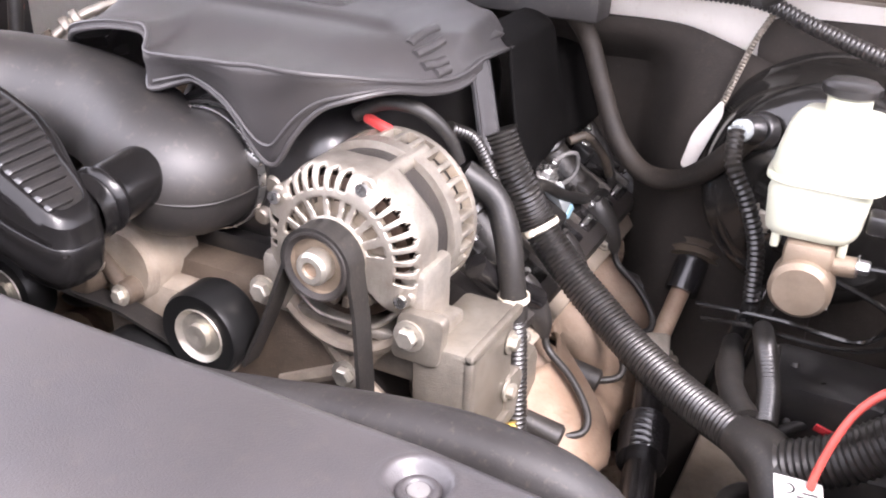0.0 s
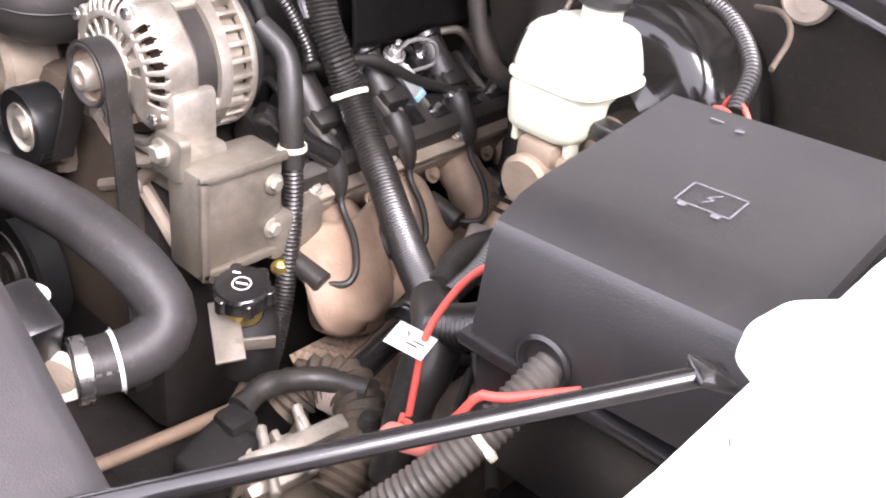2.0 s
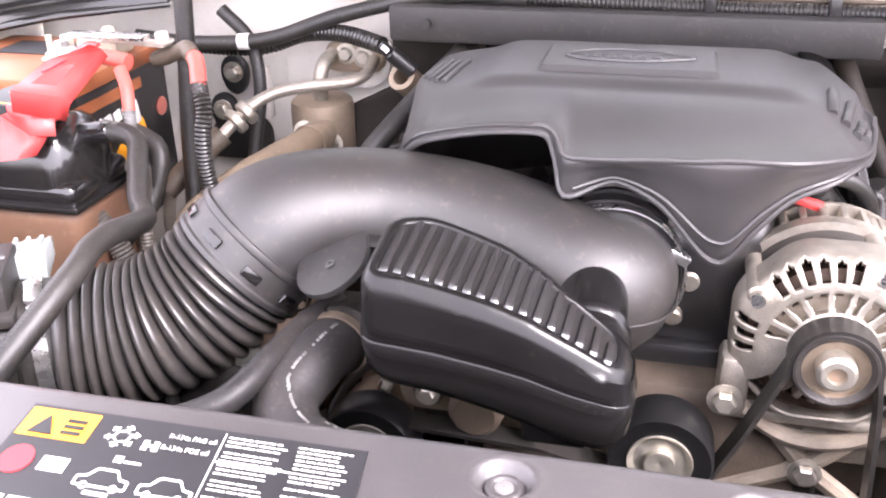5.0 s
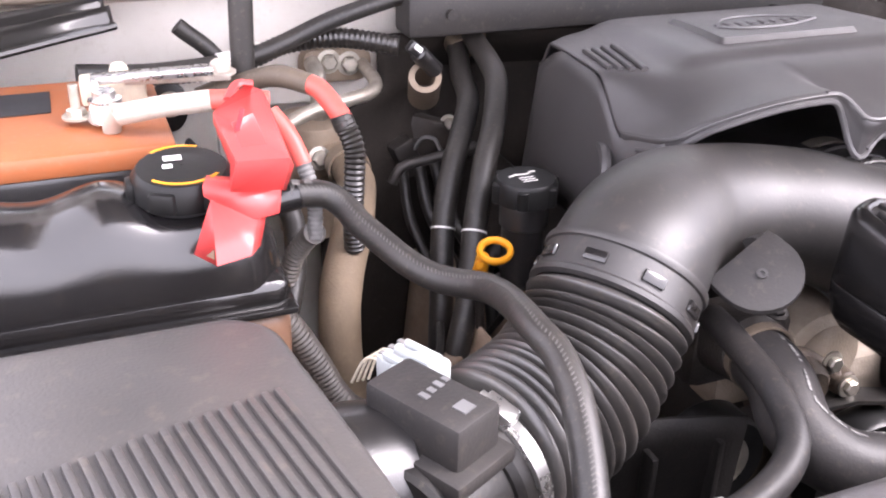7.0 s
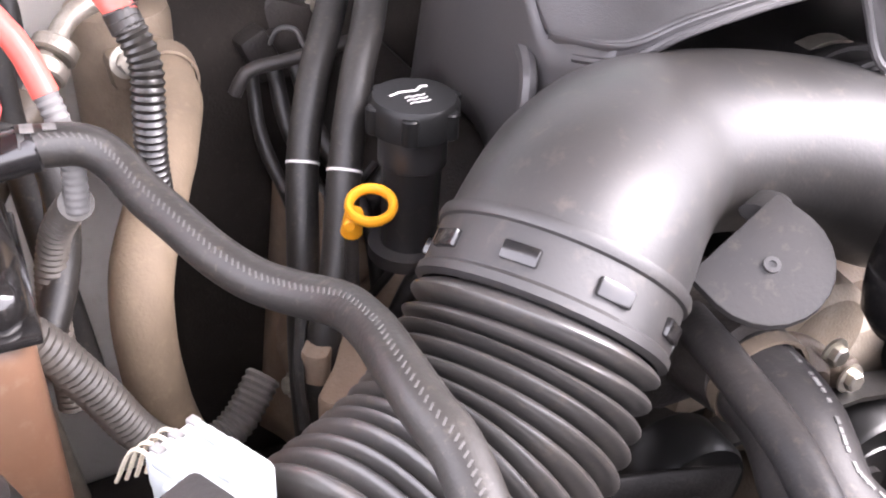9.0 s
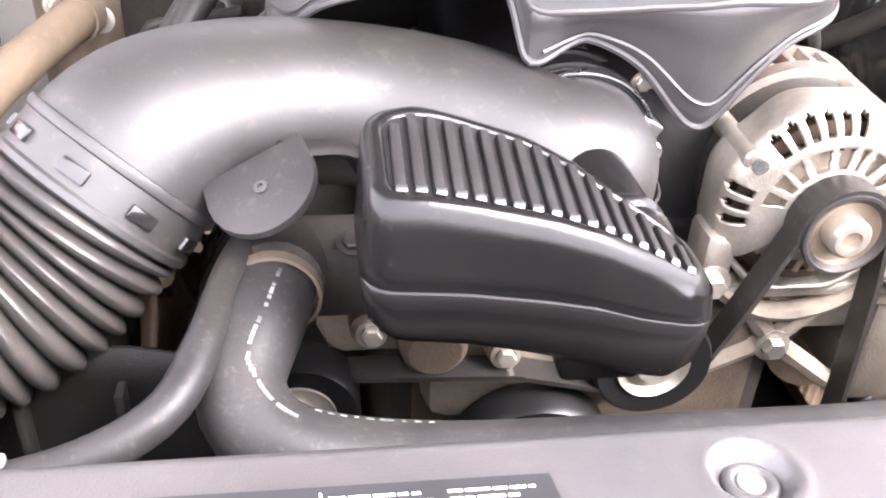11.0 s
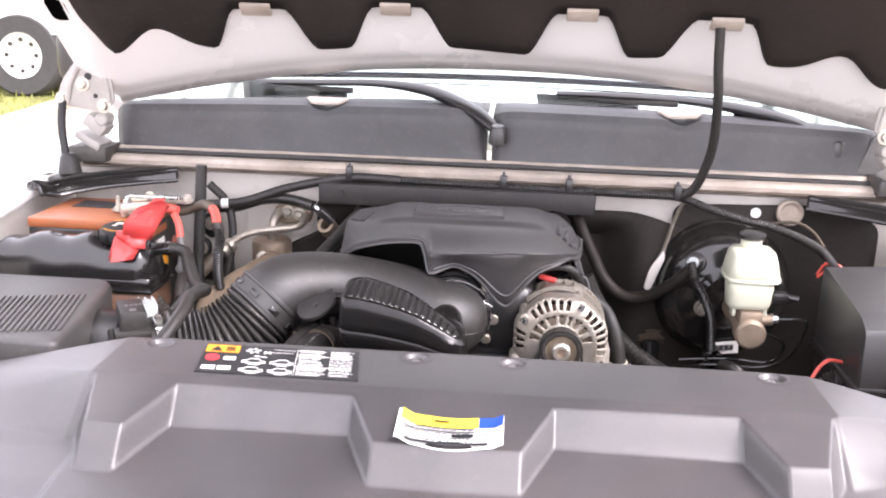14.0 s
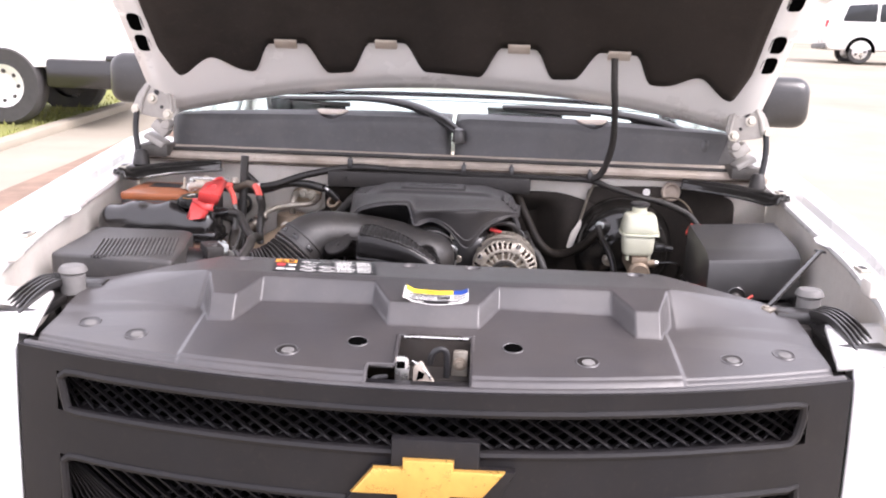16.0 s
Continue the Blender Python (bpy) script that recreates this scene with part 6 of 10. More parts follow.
    def leg(u, v):
        rise = smooth(0.0, 0.06, u) - smooth(0.10, 0.16, u) + smooth(0.86, 0.93, u) - smooth(0.95, 1.0, u)
        return run(inner, v).lerp(run(ridge, v), u) + Vector((0.3, -0.6, 0.5)) * 0.0020 * rise
    def leg_top(u, v):
        return run(ridge[:4], v).lerp(run(outer, v), u) + Vector((0, 0, 0.0015 * math.sin(math.pi * u)))
    part("leg_top", mesh(lambda b: sheet(b, leg_top, 10, 24)), M_ENGCOVER, t, thick=0.005)
    part("leg", mesh(lambda b: sheet(b, leg, 30, 50)), M_ENGCOVER, t, thick=0.005)
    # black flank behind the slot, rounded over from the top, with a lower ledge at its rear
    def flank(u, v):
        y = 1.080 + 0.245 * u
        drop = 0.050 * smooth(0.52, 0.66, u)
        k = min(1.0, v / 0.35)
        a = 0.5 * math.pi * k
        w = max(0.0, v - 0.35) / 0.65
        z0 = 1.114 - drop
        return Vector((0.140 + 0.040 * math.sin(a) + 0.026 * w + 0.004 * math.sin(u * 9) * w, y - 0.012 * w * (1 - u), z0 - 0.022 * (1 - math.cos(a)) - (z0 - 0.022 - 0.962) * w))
    # colour is darker than the plastic, to carry the raised hood's shade
    part("side", mesh(lambda b: sheet(b, flank, 40, 26)), M_FLANK, t, "black side wall, darkened further for the hood's shade", thick=0.003)
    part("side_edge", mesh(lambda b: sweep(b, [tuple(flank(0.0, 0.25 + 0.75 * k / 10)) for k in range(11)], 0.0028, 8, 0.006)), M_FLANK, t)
    edge = [tuple(top(u, 0.0)) for u in (0.085, 0.06, 0.035, 0.0)] + [tuple(top(0.0, v)) for v in (0.25, 0.5, 0.75, 1.0)] + [tuple(top(u, 1.0)) for u in (0.1, 0.25, 0.5)]
    wall, _ = curve_points(edge, 0.01)
    def left_side(u, v):
        k = u * (len(wall) - 1)
        i = min(int(k), len(wall) - 2)
        p = Vector(wall[i]).lerp(Vector(wall[i + 1]), k - i)
        return Vector((p.x - 0.016 * v * (1 - smooth(0.5, 0.8, u)), p.y, p.z - 0.004 - 0.130 * v))
    part("side", mesh(lambda b: sheet(b, left_side, 40, 8)), M_ENGCOVER, t, thick=0.003)
    part("side_rib", mesh(lambda b: sweep(b, [(-0.246, 0.955, 1.062), (-0.256, 0.930, 1.060), (-0.262, 0.918, 1.045), (-0.266, 0.916, 1.0), (-0.267, 0.916, 0.975)], 0.006, 8, 0.008)), M_ENGCOVER, t)
    spots = [top(0.80 + 0.2 * i / 60, 0.6 * k / 60) for i in range(61) for k in range(61)]
    def seat(x, y):
        return Vector((x, y, min(spots, key=lambda q: (q.x - x) ** 2 + (q.y - y) ** 2).z + 0.0005))
    def rib(x0, y0, x1, y1):
        return lambda b: sweep(b, [tuple(seat(x0 + (x1 - x0) * k / 4, y0 + (y1 - y0) * k / 4)) for k in range(5)], 0.0048, 10, 0.004)
    each("vent_rib", [rib(*q) for q in ((0.143, 0.926, 0.147, 0.972), (0.154, 0.918, 0.162, 0.957), (0.164, 0.914, 0.172, 0.945), (0.173, 0.922, 0.177, 0.942))], M_ENGCOVER, t)
    def vent(u, v0, v1):
        return lambda b: sweep(b, [tuple(top(u, v0 + (v1 - v0) * k / 4) + Vector((0, 0, 0.001))) for k in range(5)], 0.0032, 8, 0.006)
    each("vent_rib", [vent(0.040 + 0.026 * k, 0.32, 0.58) for k in range(4)], M_ENGCOVER, t)
    # raised field with the moulded badge
    def field(u, v):
        x, y = -0.124 + 0.172 * u, 0.958 + 0.098 * v
        k = smooth(0.0, 0.035, min(u, 1 - u)) * smooth(0.0, 0.07, min(v, 1 - v))
        return Vector((x, y, crown(x, y) - 0.001 + 0.0060 * k))
    logo = part("badge_field", mesh(lambda b: sheet(b, field, 60, 30)), M_ENGCOVER, t)
    def badge(b):
        for k in range(7):
            p = field(0.24 + 0.082 * k, 0.45)
            box(b, p, (0.009, 0.012, 0.003), 0.001)
        sweep(b, [tuple(field(u, v) + Vector((0, 0, 0.0005))) for u, v in ((0.14, 0.40), (0.3, 0.28), (0.6, 0.28), (0.86, 0.44))], 0.0018, 6, 0.01)
        sweep(b, [tuple(field(u, v) + Vector((0, 0, 0.0005))) for u, v in ((0.14, 0.44), (0.3, 0.68), (0.6, 0.70), (0.86, 0.48))], 0.0016, 6, 0.01)
    part("badge", mesh(badge), M_ENGCOVER, logo, "raised moulded badge")
    return t


engine_cover()


# ---- intake duct ----
MUD = 258          # where the mud sits on the collar, in degrees


def intake_duct():
    t = thing("intake_duct", (-0.2, 0.78, 0.98), "black moulded air intake duct with ribbed bellows", "air duct")
    d = [(-0.345, 0.756, 1.025, 0.0625, 1.0), (-0.322, 0.772, 1.044, 0.062, 0.98), (-0.292, 0.796, 1.050, 0.062, 0.94), (-0.245, 0.826, 1.047, 0.062, 0.89), (-0.18, 0.838, 1.038, 0.063, 0.87), (-0.115, 0.824, 1.028, 0.063, 0.9),
         (-0.075, 0.806, 1.014, 0.062, 0.97), (-0.052, 0.800, 1.006, 0.062, 1.0), (-0.039, 0.806, 1.002, 0.0615, 1.0), (-0.035, 0.822, 1.0, 0.061, 1.0), (-0.035, 0.842, 1.0, 0.061, 1.0)]
    part("duct", mesh(lambda b: sweep(b, d, seg=44, step=0.006)), M_DUCT, t, angle=70)
    part("mould_seam", mesh(lambda b: sweep(b, [(-0.120, 0.7605, 1.022), (-0.075, 0.7437, 1.008), (-0.045, 0.7405, 1.000), (-0.005, 0.7545, 0.995), (0.019, 0.780, 0.993), (0.0265, 0.812, 0.992), (0.0265, 0.842, 0.992)], 0.0012, 6, 0.006)), M_DUCT, t)
    each("seam_ring", [lambda b, y=y, r=r: lathe(b, [(r - 0.006, 0.003), (r, 0.003), (r + 0.0010, 0.0), (r, -0.003), (r - 0.006, -0.003)], axis_matrix((-0.035, y, 1.000), (0, -1, 0)), 48) for y, r in ((0.838, 0.0628), (0.850, 0.0655), (0.874, 0.0655))], M_DUCT, t)
    part("rear_cuff", mesh(lambda b: lathe(b, [(0.0625, 0.0), (0.0625, -0.052), (0.056, -0.054)], axis_matrix((-0.035, 0.832, 1.000), (0, -1, 0)), 40)), M_DUCT, t)
    part("throttle_flange", mesh(lambda b: lathe(b, [(0.050, 0.0), (0.064, 0.0), (0.064, -0.014), (0.052, -0.016), (0.052, -0.05)], axis_matrix((-0.035, 0.886, 1.000), (0, -1, 0)), 40)), M_ALU, t, "cast throttle flange")
    ring = axis_matrix((-0.333, 0.764, 1.036), (-0.62, -0.44, -0.65))
    part("collar", mesh(lambda b: lathe(b, [(0.0600, -0.004), (0.0650, -0.003), (0.0658, 0.0), (0.0650, 0.003), (0.0632, 0.004), (0.0638, 0.026), (0.0655, 0.028), (0.0655, 0.032), (0.0610, 0.034)], ring, 56)), M_DUCT, t)
    def tab(b, a):
        box(b, ring @ Vector((0.0640 * math.cos(radians(a)), 0.0640 * math.sin(radians(a)), 0.017)), (0.018, 0.004, 0.009), 0.0012, ring.to_3x3().to_4x4() @ pose(0, 0, 0, 0, 0, a + 90))
    each("tab", [lambda b, a=a: tab(b, a) for a in range(12, 372, 40)], M_GLOSS, t)
    bel = [(-0.3535, 0.7495, 1.0145), (-0.374, 0.735, 0.994), (-0.402, 0.717, 0.976), (-0.432, 0.703, 0.967), (-0.460, 0.690, 0.965), (-0.487, 0.676, 0.966)]
    part("bellows", mesh(lambda b: sweep(b, bel, 0.0575, 56, pitch=0.0120, amp=0.0070, crest=0.6)), M_BELLOWS, t, "dusty ribbed rubber bellows")
    part("mud_crust", mesh(lambda b: [sweep(b, [tuple(ring @ Vector((0.0655 * math.cos(radians(a)), 0.0655 * math.sin(radians(a)), h))) for a in range(a0, a0 + 41, 8)], 0.004, 8, 0.004, wobble=0.7) for a0, h in ((MUD, 0.004), (MUD + 8, 0.016), (MUD - 4, 0.030))]), M_TANHOSE, t, "dry brown mud caked on the collar")
    cd = Vector((-0.84, -0.54, 0.0))
    cc = Vector((-0.490, 0.674, 0.966))
    cl = part("clamp", mesh(lambda b: lathe(b, [(0.0560, -0.006), (0.0595, -0.006), (0.0595, 0.006), (0.0560, 0.006)], axis_matrix(cc + cd * 0.010, cd), 48)), M_STEEL, t, "worm-drive steel hose clamp")
    part("screw", mesh(lambda b: [box(b, cc + cd * 0.010 + Vector((0.010, -0.016, 0.0575)), (0.014, 0.024, 0.012), 0.002, pose(0, 0, 0, 18, 0, 33)), rod(b, cc + cd * 0.010 + Vector((0.016, -0.026, 0.054)), cc + cd * 0.010 + Vector((0.002, -0.004, 0.063)), 0.005, seg=10)]), M_STEEL, cl)
    part("cuff", mesh(lambda b: [rod(b, cc - cd * 0.006, cc + cd * 0.030, 0.056, 0.056, 36, 0.004), rod(b, cc + cd * 0.028, cc + cd * 0.085, 0.050, 0.050, 36, 0.003)]), M_RUBBER, t)
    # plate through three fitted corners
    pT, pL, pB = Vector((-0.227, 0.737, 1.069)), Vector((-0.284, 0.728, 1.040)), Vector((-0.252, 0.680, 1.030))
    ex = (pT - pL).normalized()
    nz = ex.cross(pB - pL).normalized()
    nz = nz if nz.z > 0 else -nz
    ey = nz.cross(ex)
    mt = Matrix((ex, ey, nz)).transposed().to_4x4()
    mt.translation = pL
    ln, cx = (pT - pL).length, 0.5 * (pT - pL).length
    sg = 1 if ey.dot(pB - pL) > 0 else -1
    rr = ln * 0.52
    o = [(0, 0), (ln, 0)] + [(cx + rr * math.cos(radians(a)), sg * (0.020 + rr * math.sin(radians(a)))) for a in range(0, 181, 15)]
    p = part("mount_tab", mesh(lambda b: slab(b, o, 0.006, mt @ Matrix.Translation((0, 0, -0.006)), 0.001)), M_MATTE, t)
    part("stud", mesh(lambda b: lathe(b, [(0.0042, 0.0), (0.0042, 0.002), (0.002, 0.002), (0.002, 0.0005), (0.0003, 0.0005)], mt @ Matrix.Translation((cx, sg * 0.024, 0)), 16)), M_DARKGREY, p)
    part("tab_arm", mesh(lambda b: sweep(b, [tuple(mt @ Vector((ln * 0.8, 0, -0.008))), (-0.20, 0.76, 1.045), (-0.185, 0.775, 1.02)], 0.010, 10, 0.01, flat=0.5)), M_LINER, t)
    return t


intake_duct()


def resonator():
    """The box in front of the duct, with a ribbed lid."""
    t = thing("intake_resonator", (-0.10, 0.66, 0.95), "black plastic intake resonator box with ribbed lid", "air box")
    X = [-0.197, -0.165, -0.140, -0.101, -0.072, -0.043, -0.021, 0.002]
    YB = [0.700, 0.714, 0.714, 0.711, 0.702, 0.688, 0.680, 0.668]      # back edge
    ZT = [1.089, 1.0875, 1.083, 1.074, 1.064, 1.049, 1.036, 1.025]     # lid along its front edge
    RISE = [0.016, 0.014, 0.012, 0.010, 0.008, 0.006, 0.005, 0.004]    # from front to back of the lid
    ZS = [1.040, 1.038, 1.036, 1.030, 1.024, 1.014, 1.008, 1.003]      # seam
    ZB = [1.002, 0.998, 0.994, 0.984, 0.976, 0.966, 0.961, 0.964]      # bottom
    YF = 0.616
    base = [(-0.197, YF)] + [(x, YF) for x in (-0.15, -0.10, -0.05)] + [(0.002, YF + 0.006)] + [(x, y) for x, y in zip(X[::-1], YB[::-1])]
    o = [Vector(p) for p in round_outline(base, 0.026, 8)]
    ctr = Vector((-0.098, 0.660))
    def lid_z(x, y):
        return lerp(X, ZT, x) + lerp(X, RISE, x) * min(max((y - YF) / 0.09, 0.0), 1.1)
    def ring(b, inset, height):
        vs = []
        for p in o:
            d = Vector((p.x - ctr.x, (p.y - ctr.y) * 1.9))
            d.normalize()
            q = p - Vector((d.x, d.y)) * inset
            vs.append(b.verts.new((q.x, q.y, height(q.x, q.y))))
        return vs
    def bridge(b, rings):
        for p, q in zip(rings, rings[1:]):
            for i in range(len(p)):
                b.faces.new((p[i], p[(i + 1) % len(p)], q[(i + 1) % len(p)], q[i]))
    def at(table, dz=0.0):
        return lambda x, y: lerp(X, table, x) + dz
    def body(b):
        r = [ring(b, 0.026, at(ZB, -0.002)), ring(b, 0.012, at(ZB, 0.002)), ring(b, 0.004, at(ZB, 0.012)), ring(b, 0.001, at(ZS, -0.012)), ring(b, 0.0, at(ZS, -0.0012)), ring(b, 0.0015, at(ZS, 0.0)), ring(b, 0.0, at(ZS, 0.0012))]
        for f in (0.25, 0.5, 0.7):
            r.append(ring(b, 0.0005 + 0.003 * f, lambda x, y, f=f: lerp(X, ZS, x) * (1 - f) + lid_z(x, y) * f))
        for ins, dz in ((0.0035, -0.0085), (0.0060, -0.0040), (0.0090, -0.0012), (0.0125, 0.0), (0.0150, -0.0006), (0.0165, -0.0022)):
            r.append(ring(b, ins, lambda x, y, dz=dz: lid_z(x, y) + dz))
        bridge(b, r)
        b.faces.new(r[0][::-1])
    part("body", mesh(body), M_RESON, t, angle=60)
    def lid(b):
        rings = [ring(b, 0.0163, lambda x, y: lid_z(x, y) - 0.0021)]
        for k in (0.75, 0.5, 0.25, 0.05):
            vs = []
            for v in rings[0]:
                x, y = ctr.x + (v.co.x - ctr.x) * (0.35 + 0.65 * k), ctr.y + 0.008 + (v.co.y - ctr.y - 0.008) * k
                vs.append(b.verts.new((x, y, lid_z(x, y) - 0.0021)))
            rings.append(vs)
        bridge(b, rings)
        b.faces.new(rings[-1])
    part("lid_panel", mesh(lid), M_RIB, t, "dull ribbed lid panel")
    def back_y(x):
        return lerp(X, YB, x)
    def lid_rib(i):
        x = -0.1765 + 0.00985 * i
        def fn(b):
            y0, y1 = YF + 0.0155, back_y(x) - 0.0185 - (0.006 if i in (0, 16) else 0)
            sl = math.degrees(math.atan2(lid_z(x + 0.005, 0.65) - lid_z(x - 0.005, 0.65), 0.01))
            tilt = math.degrees(math.atan2(lid_z(x, y1) - lid_z(x, y0), y1 - y0))
            ym = (y0 + y1) / 2
            box(b, (x, ym, lid_z(x, ym) - 0.0006), (0.0056, y1 - y0, 0.0040), 0.0012, pose(0, 0, 0, tilt, -sl, 0))
        return fn
    each("lid_rib", [lid_rib(i) for i in range(17)], M_RIB, t)
    # small tilted blocks that paint the glints on the ribs' front ends
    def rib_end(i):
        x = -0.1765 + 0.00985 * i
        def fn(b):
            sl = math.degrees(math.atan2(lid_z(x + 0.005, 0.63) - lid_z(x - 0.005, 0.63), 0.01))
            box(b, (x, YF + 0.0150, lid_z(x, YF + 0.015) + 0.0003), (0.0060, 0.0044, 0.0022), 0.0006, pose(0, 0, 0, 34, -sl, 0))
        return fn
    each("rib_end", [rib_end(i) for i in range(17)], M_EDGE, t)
    part("neck", mesh(lambda b: lathe(b, [(0.030, 0), (0.030, 0.012), (0.0315, 0.015), (0.030, 0.018), (0.027, 0.021), (0.030, 0.024), (0.0315, 0.028), (0.030, 0.032), (0.027, 0.036), (0.0285, 0.042), (0.029, 0.085)], axis_matrix((-0.035, 0.672, 1.012), (-0.08, 1, 0.06)), 32)), M_RESON, t)
    part("drain_boss", mesh(lambda b: box(b, (-0.055, 0.655, 0.962), (0.05, 0.03, 0.022), 0.005)), M_RESON, t)
    return t


resonator()


def throttle_body():
    t = thing("throttle_body", (-0.03, 0.86, 0.95), "dusty cast aluminium throttle body", "throttle body")
    part("casting", mesh(lambda b: [rod(b, (-0.03, 0.846, 1.0), (-0.03, 0.90, 1.0), 0.058, seg=36, bevel=0.004), box(b, (-0.03, 0.872, 1.0), (0.108, 0.02, 0.100), 0.014), box(b, (0.026, 0.868, 1.022), (0.016, 0.018, 0.030), 0.005, pose(0, 0, 0, 0, -20, 0)), box(b, (0.022, 0.868, 0.958), (0.020, 0.018, 0.026), 0.006)]), M_GREASE, t)
    part("actuator", mesh(lambda b: [rod(b, (0.034, 0.872, 0.992), (0.036, 0.848, 0.990), 0.012, 0.011, 18, 0.003), rod(b, (0.030, 0.858, 1.004), (0.031, 0.856, 1.030), 0.0045, seg=10, bevel=0.001), rod(b, (0.024, 0.856, 0.958), (0.024, 0.842, 0.956), 0.009, seg=14, bevel=0.002)]), M_ALU, t, "bright cast actuator boss")
    part("clamp", mesh(lambda b: [lathe(b, [(0.0625, -0.005), (0.064, -0.005), (0.064, 0.005), (0.0625, 0.005)], axis_matrix((-0.031, 0.838, 1.0), (0, 1, 0)), 40), box(b, (0.024, 0.838, 1.022), (0.010, 0.014, 0.022), 0.002, pose(0, 0, 0, 0, -60, 0))]), M_STEEL, t)
    each("bolt", [lambda b, sx=sx, sz=sz: bolt(b, (-0.03 + 0.052 * sx, 0.856, 1.0 + 0.046 * sz), (0, -1, 0), 0.006, 0.006) for sx in (-1, 1) for sz in (-1, 1)], M_BOLT, t)
    return t


throttle_body()


# ---- brake booster, master cylinder ----
def brake_booster():
    t = thing("brake_booster", (0.50, 1.22, 0.80), "gloss black round brake booster on the firewall", "brake booster")
    m = axis_matrix((0.505, 1.275, 0.955), (0, -1, 0))
    part("shell", mesh(lambda b: lathe(b, [(0.135, 0), (0.145, 0.004), (0.147, 0.02), (0.140, 0.034), (0.132, 0.045), (0.128, 0.075), (0.118, 0.092), (0.098, 0.100), (0.070, 0.102), (0.064, 0.106), (0.050, 0.118), (0.0005, 0.118)], m, 72)), M_BOOST, t)
    part("check_valve", mesh(lambda b: [rod(b, (0.437, 1.17, 1.028), (0.433, 1.150, 1.034), 0.021, 0.019, 20, 0.003), rod(b, (0.433, 1.150, 1.034), (0.424, 1.135, 1.038), 0.016, 0.014, 14, 0.002)]), M_BLACK, t)
    part("valve_plug", mesh(lambda b: [rod(b, (0.426, 1.139, 1.036), (0.420, 1.125, 1.039), 0.012, seg=12, bevel=0.002)] + [rod(b, (0.420 + 0.006 * math.cos(k), 1.127, 1.039 + 0.006 * math.sin(k)), (0.417 + 0.006 * math.cos(k), 1.121, 1.040 + 0.006 * math.sin(k)), 0.002, seg=6) for k in range(6)]), M_CONN, t, "pale connector plug")
    part("stud", mesh(lambda b: [bolt(b, (0.458, 1.165, 0.935), (0, -1, 0), 0.012, 0.014)]), M_BOLT, t)
    la = part("label", mesh(lambda b: slab(b, [(0.478, 0.832), (0.540, 0.840), (0.538, 0.866), (0.476, 0.858)], 0.001, pose(0, 1.170, 0, 90, 0, 0) @ pose(0, 0, 0, 0, 0, 0))), M_PAPER, t, "white printed label")
    part("print", mesh(lambda b: [box(b, (0.488 + 0.0035 * k, 1.1682, 0.847 + 0.0004 * k), (0.0015 + 0.001 * (k % 3), 0.0006, 0.012)) for k in range(12)]), M_INK, la)
    return t


brake_booster()


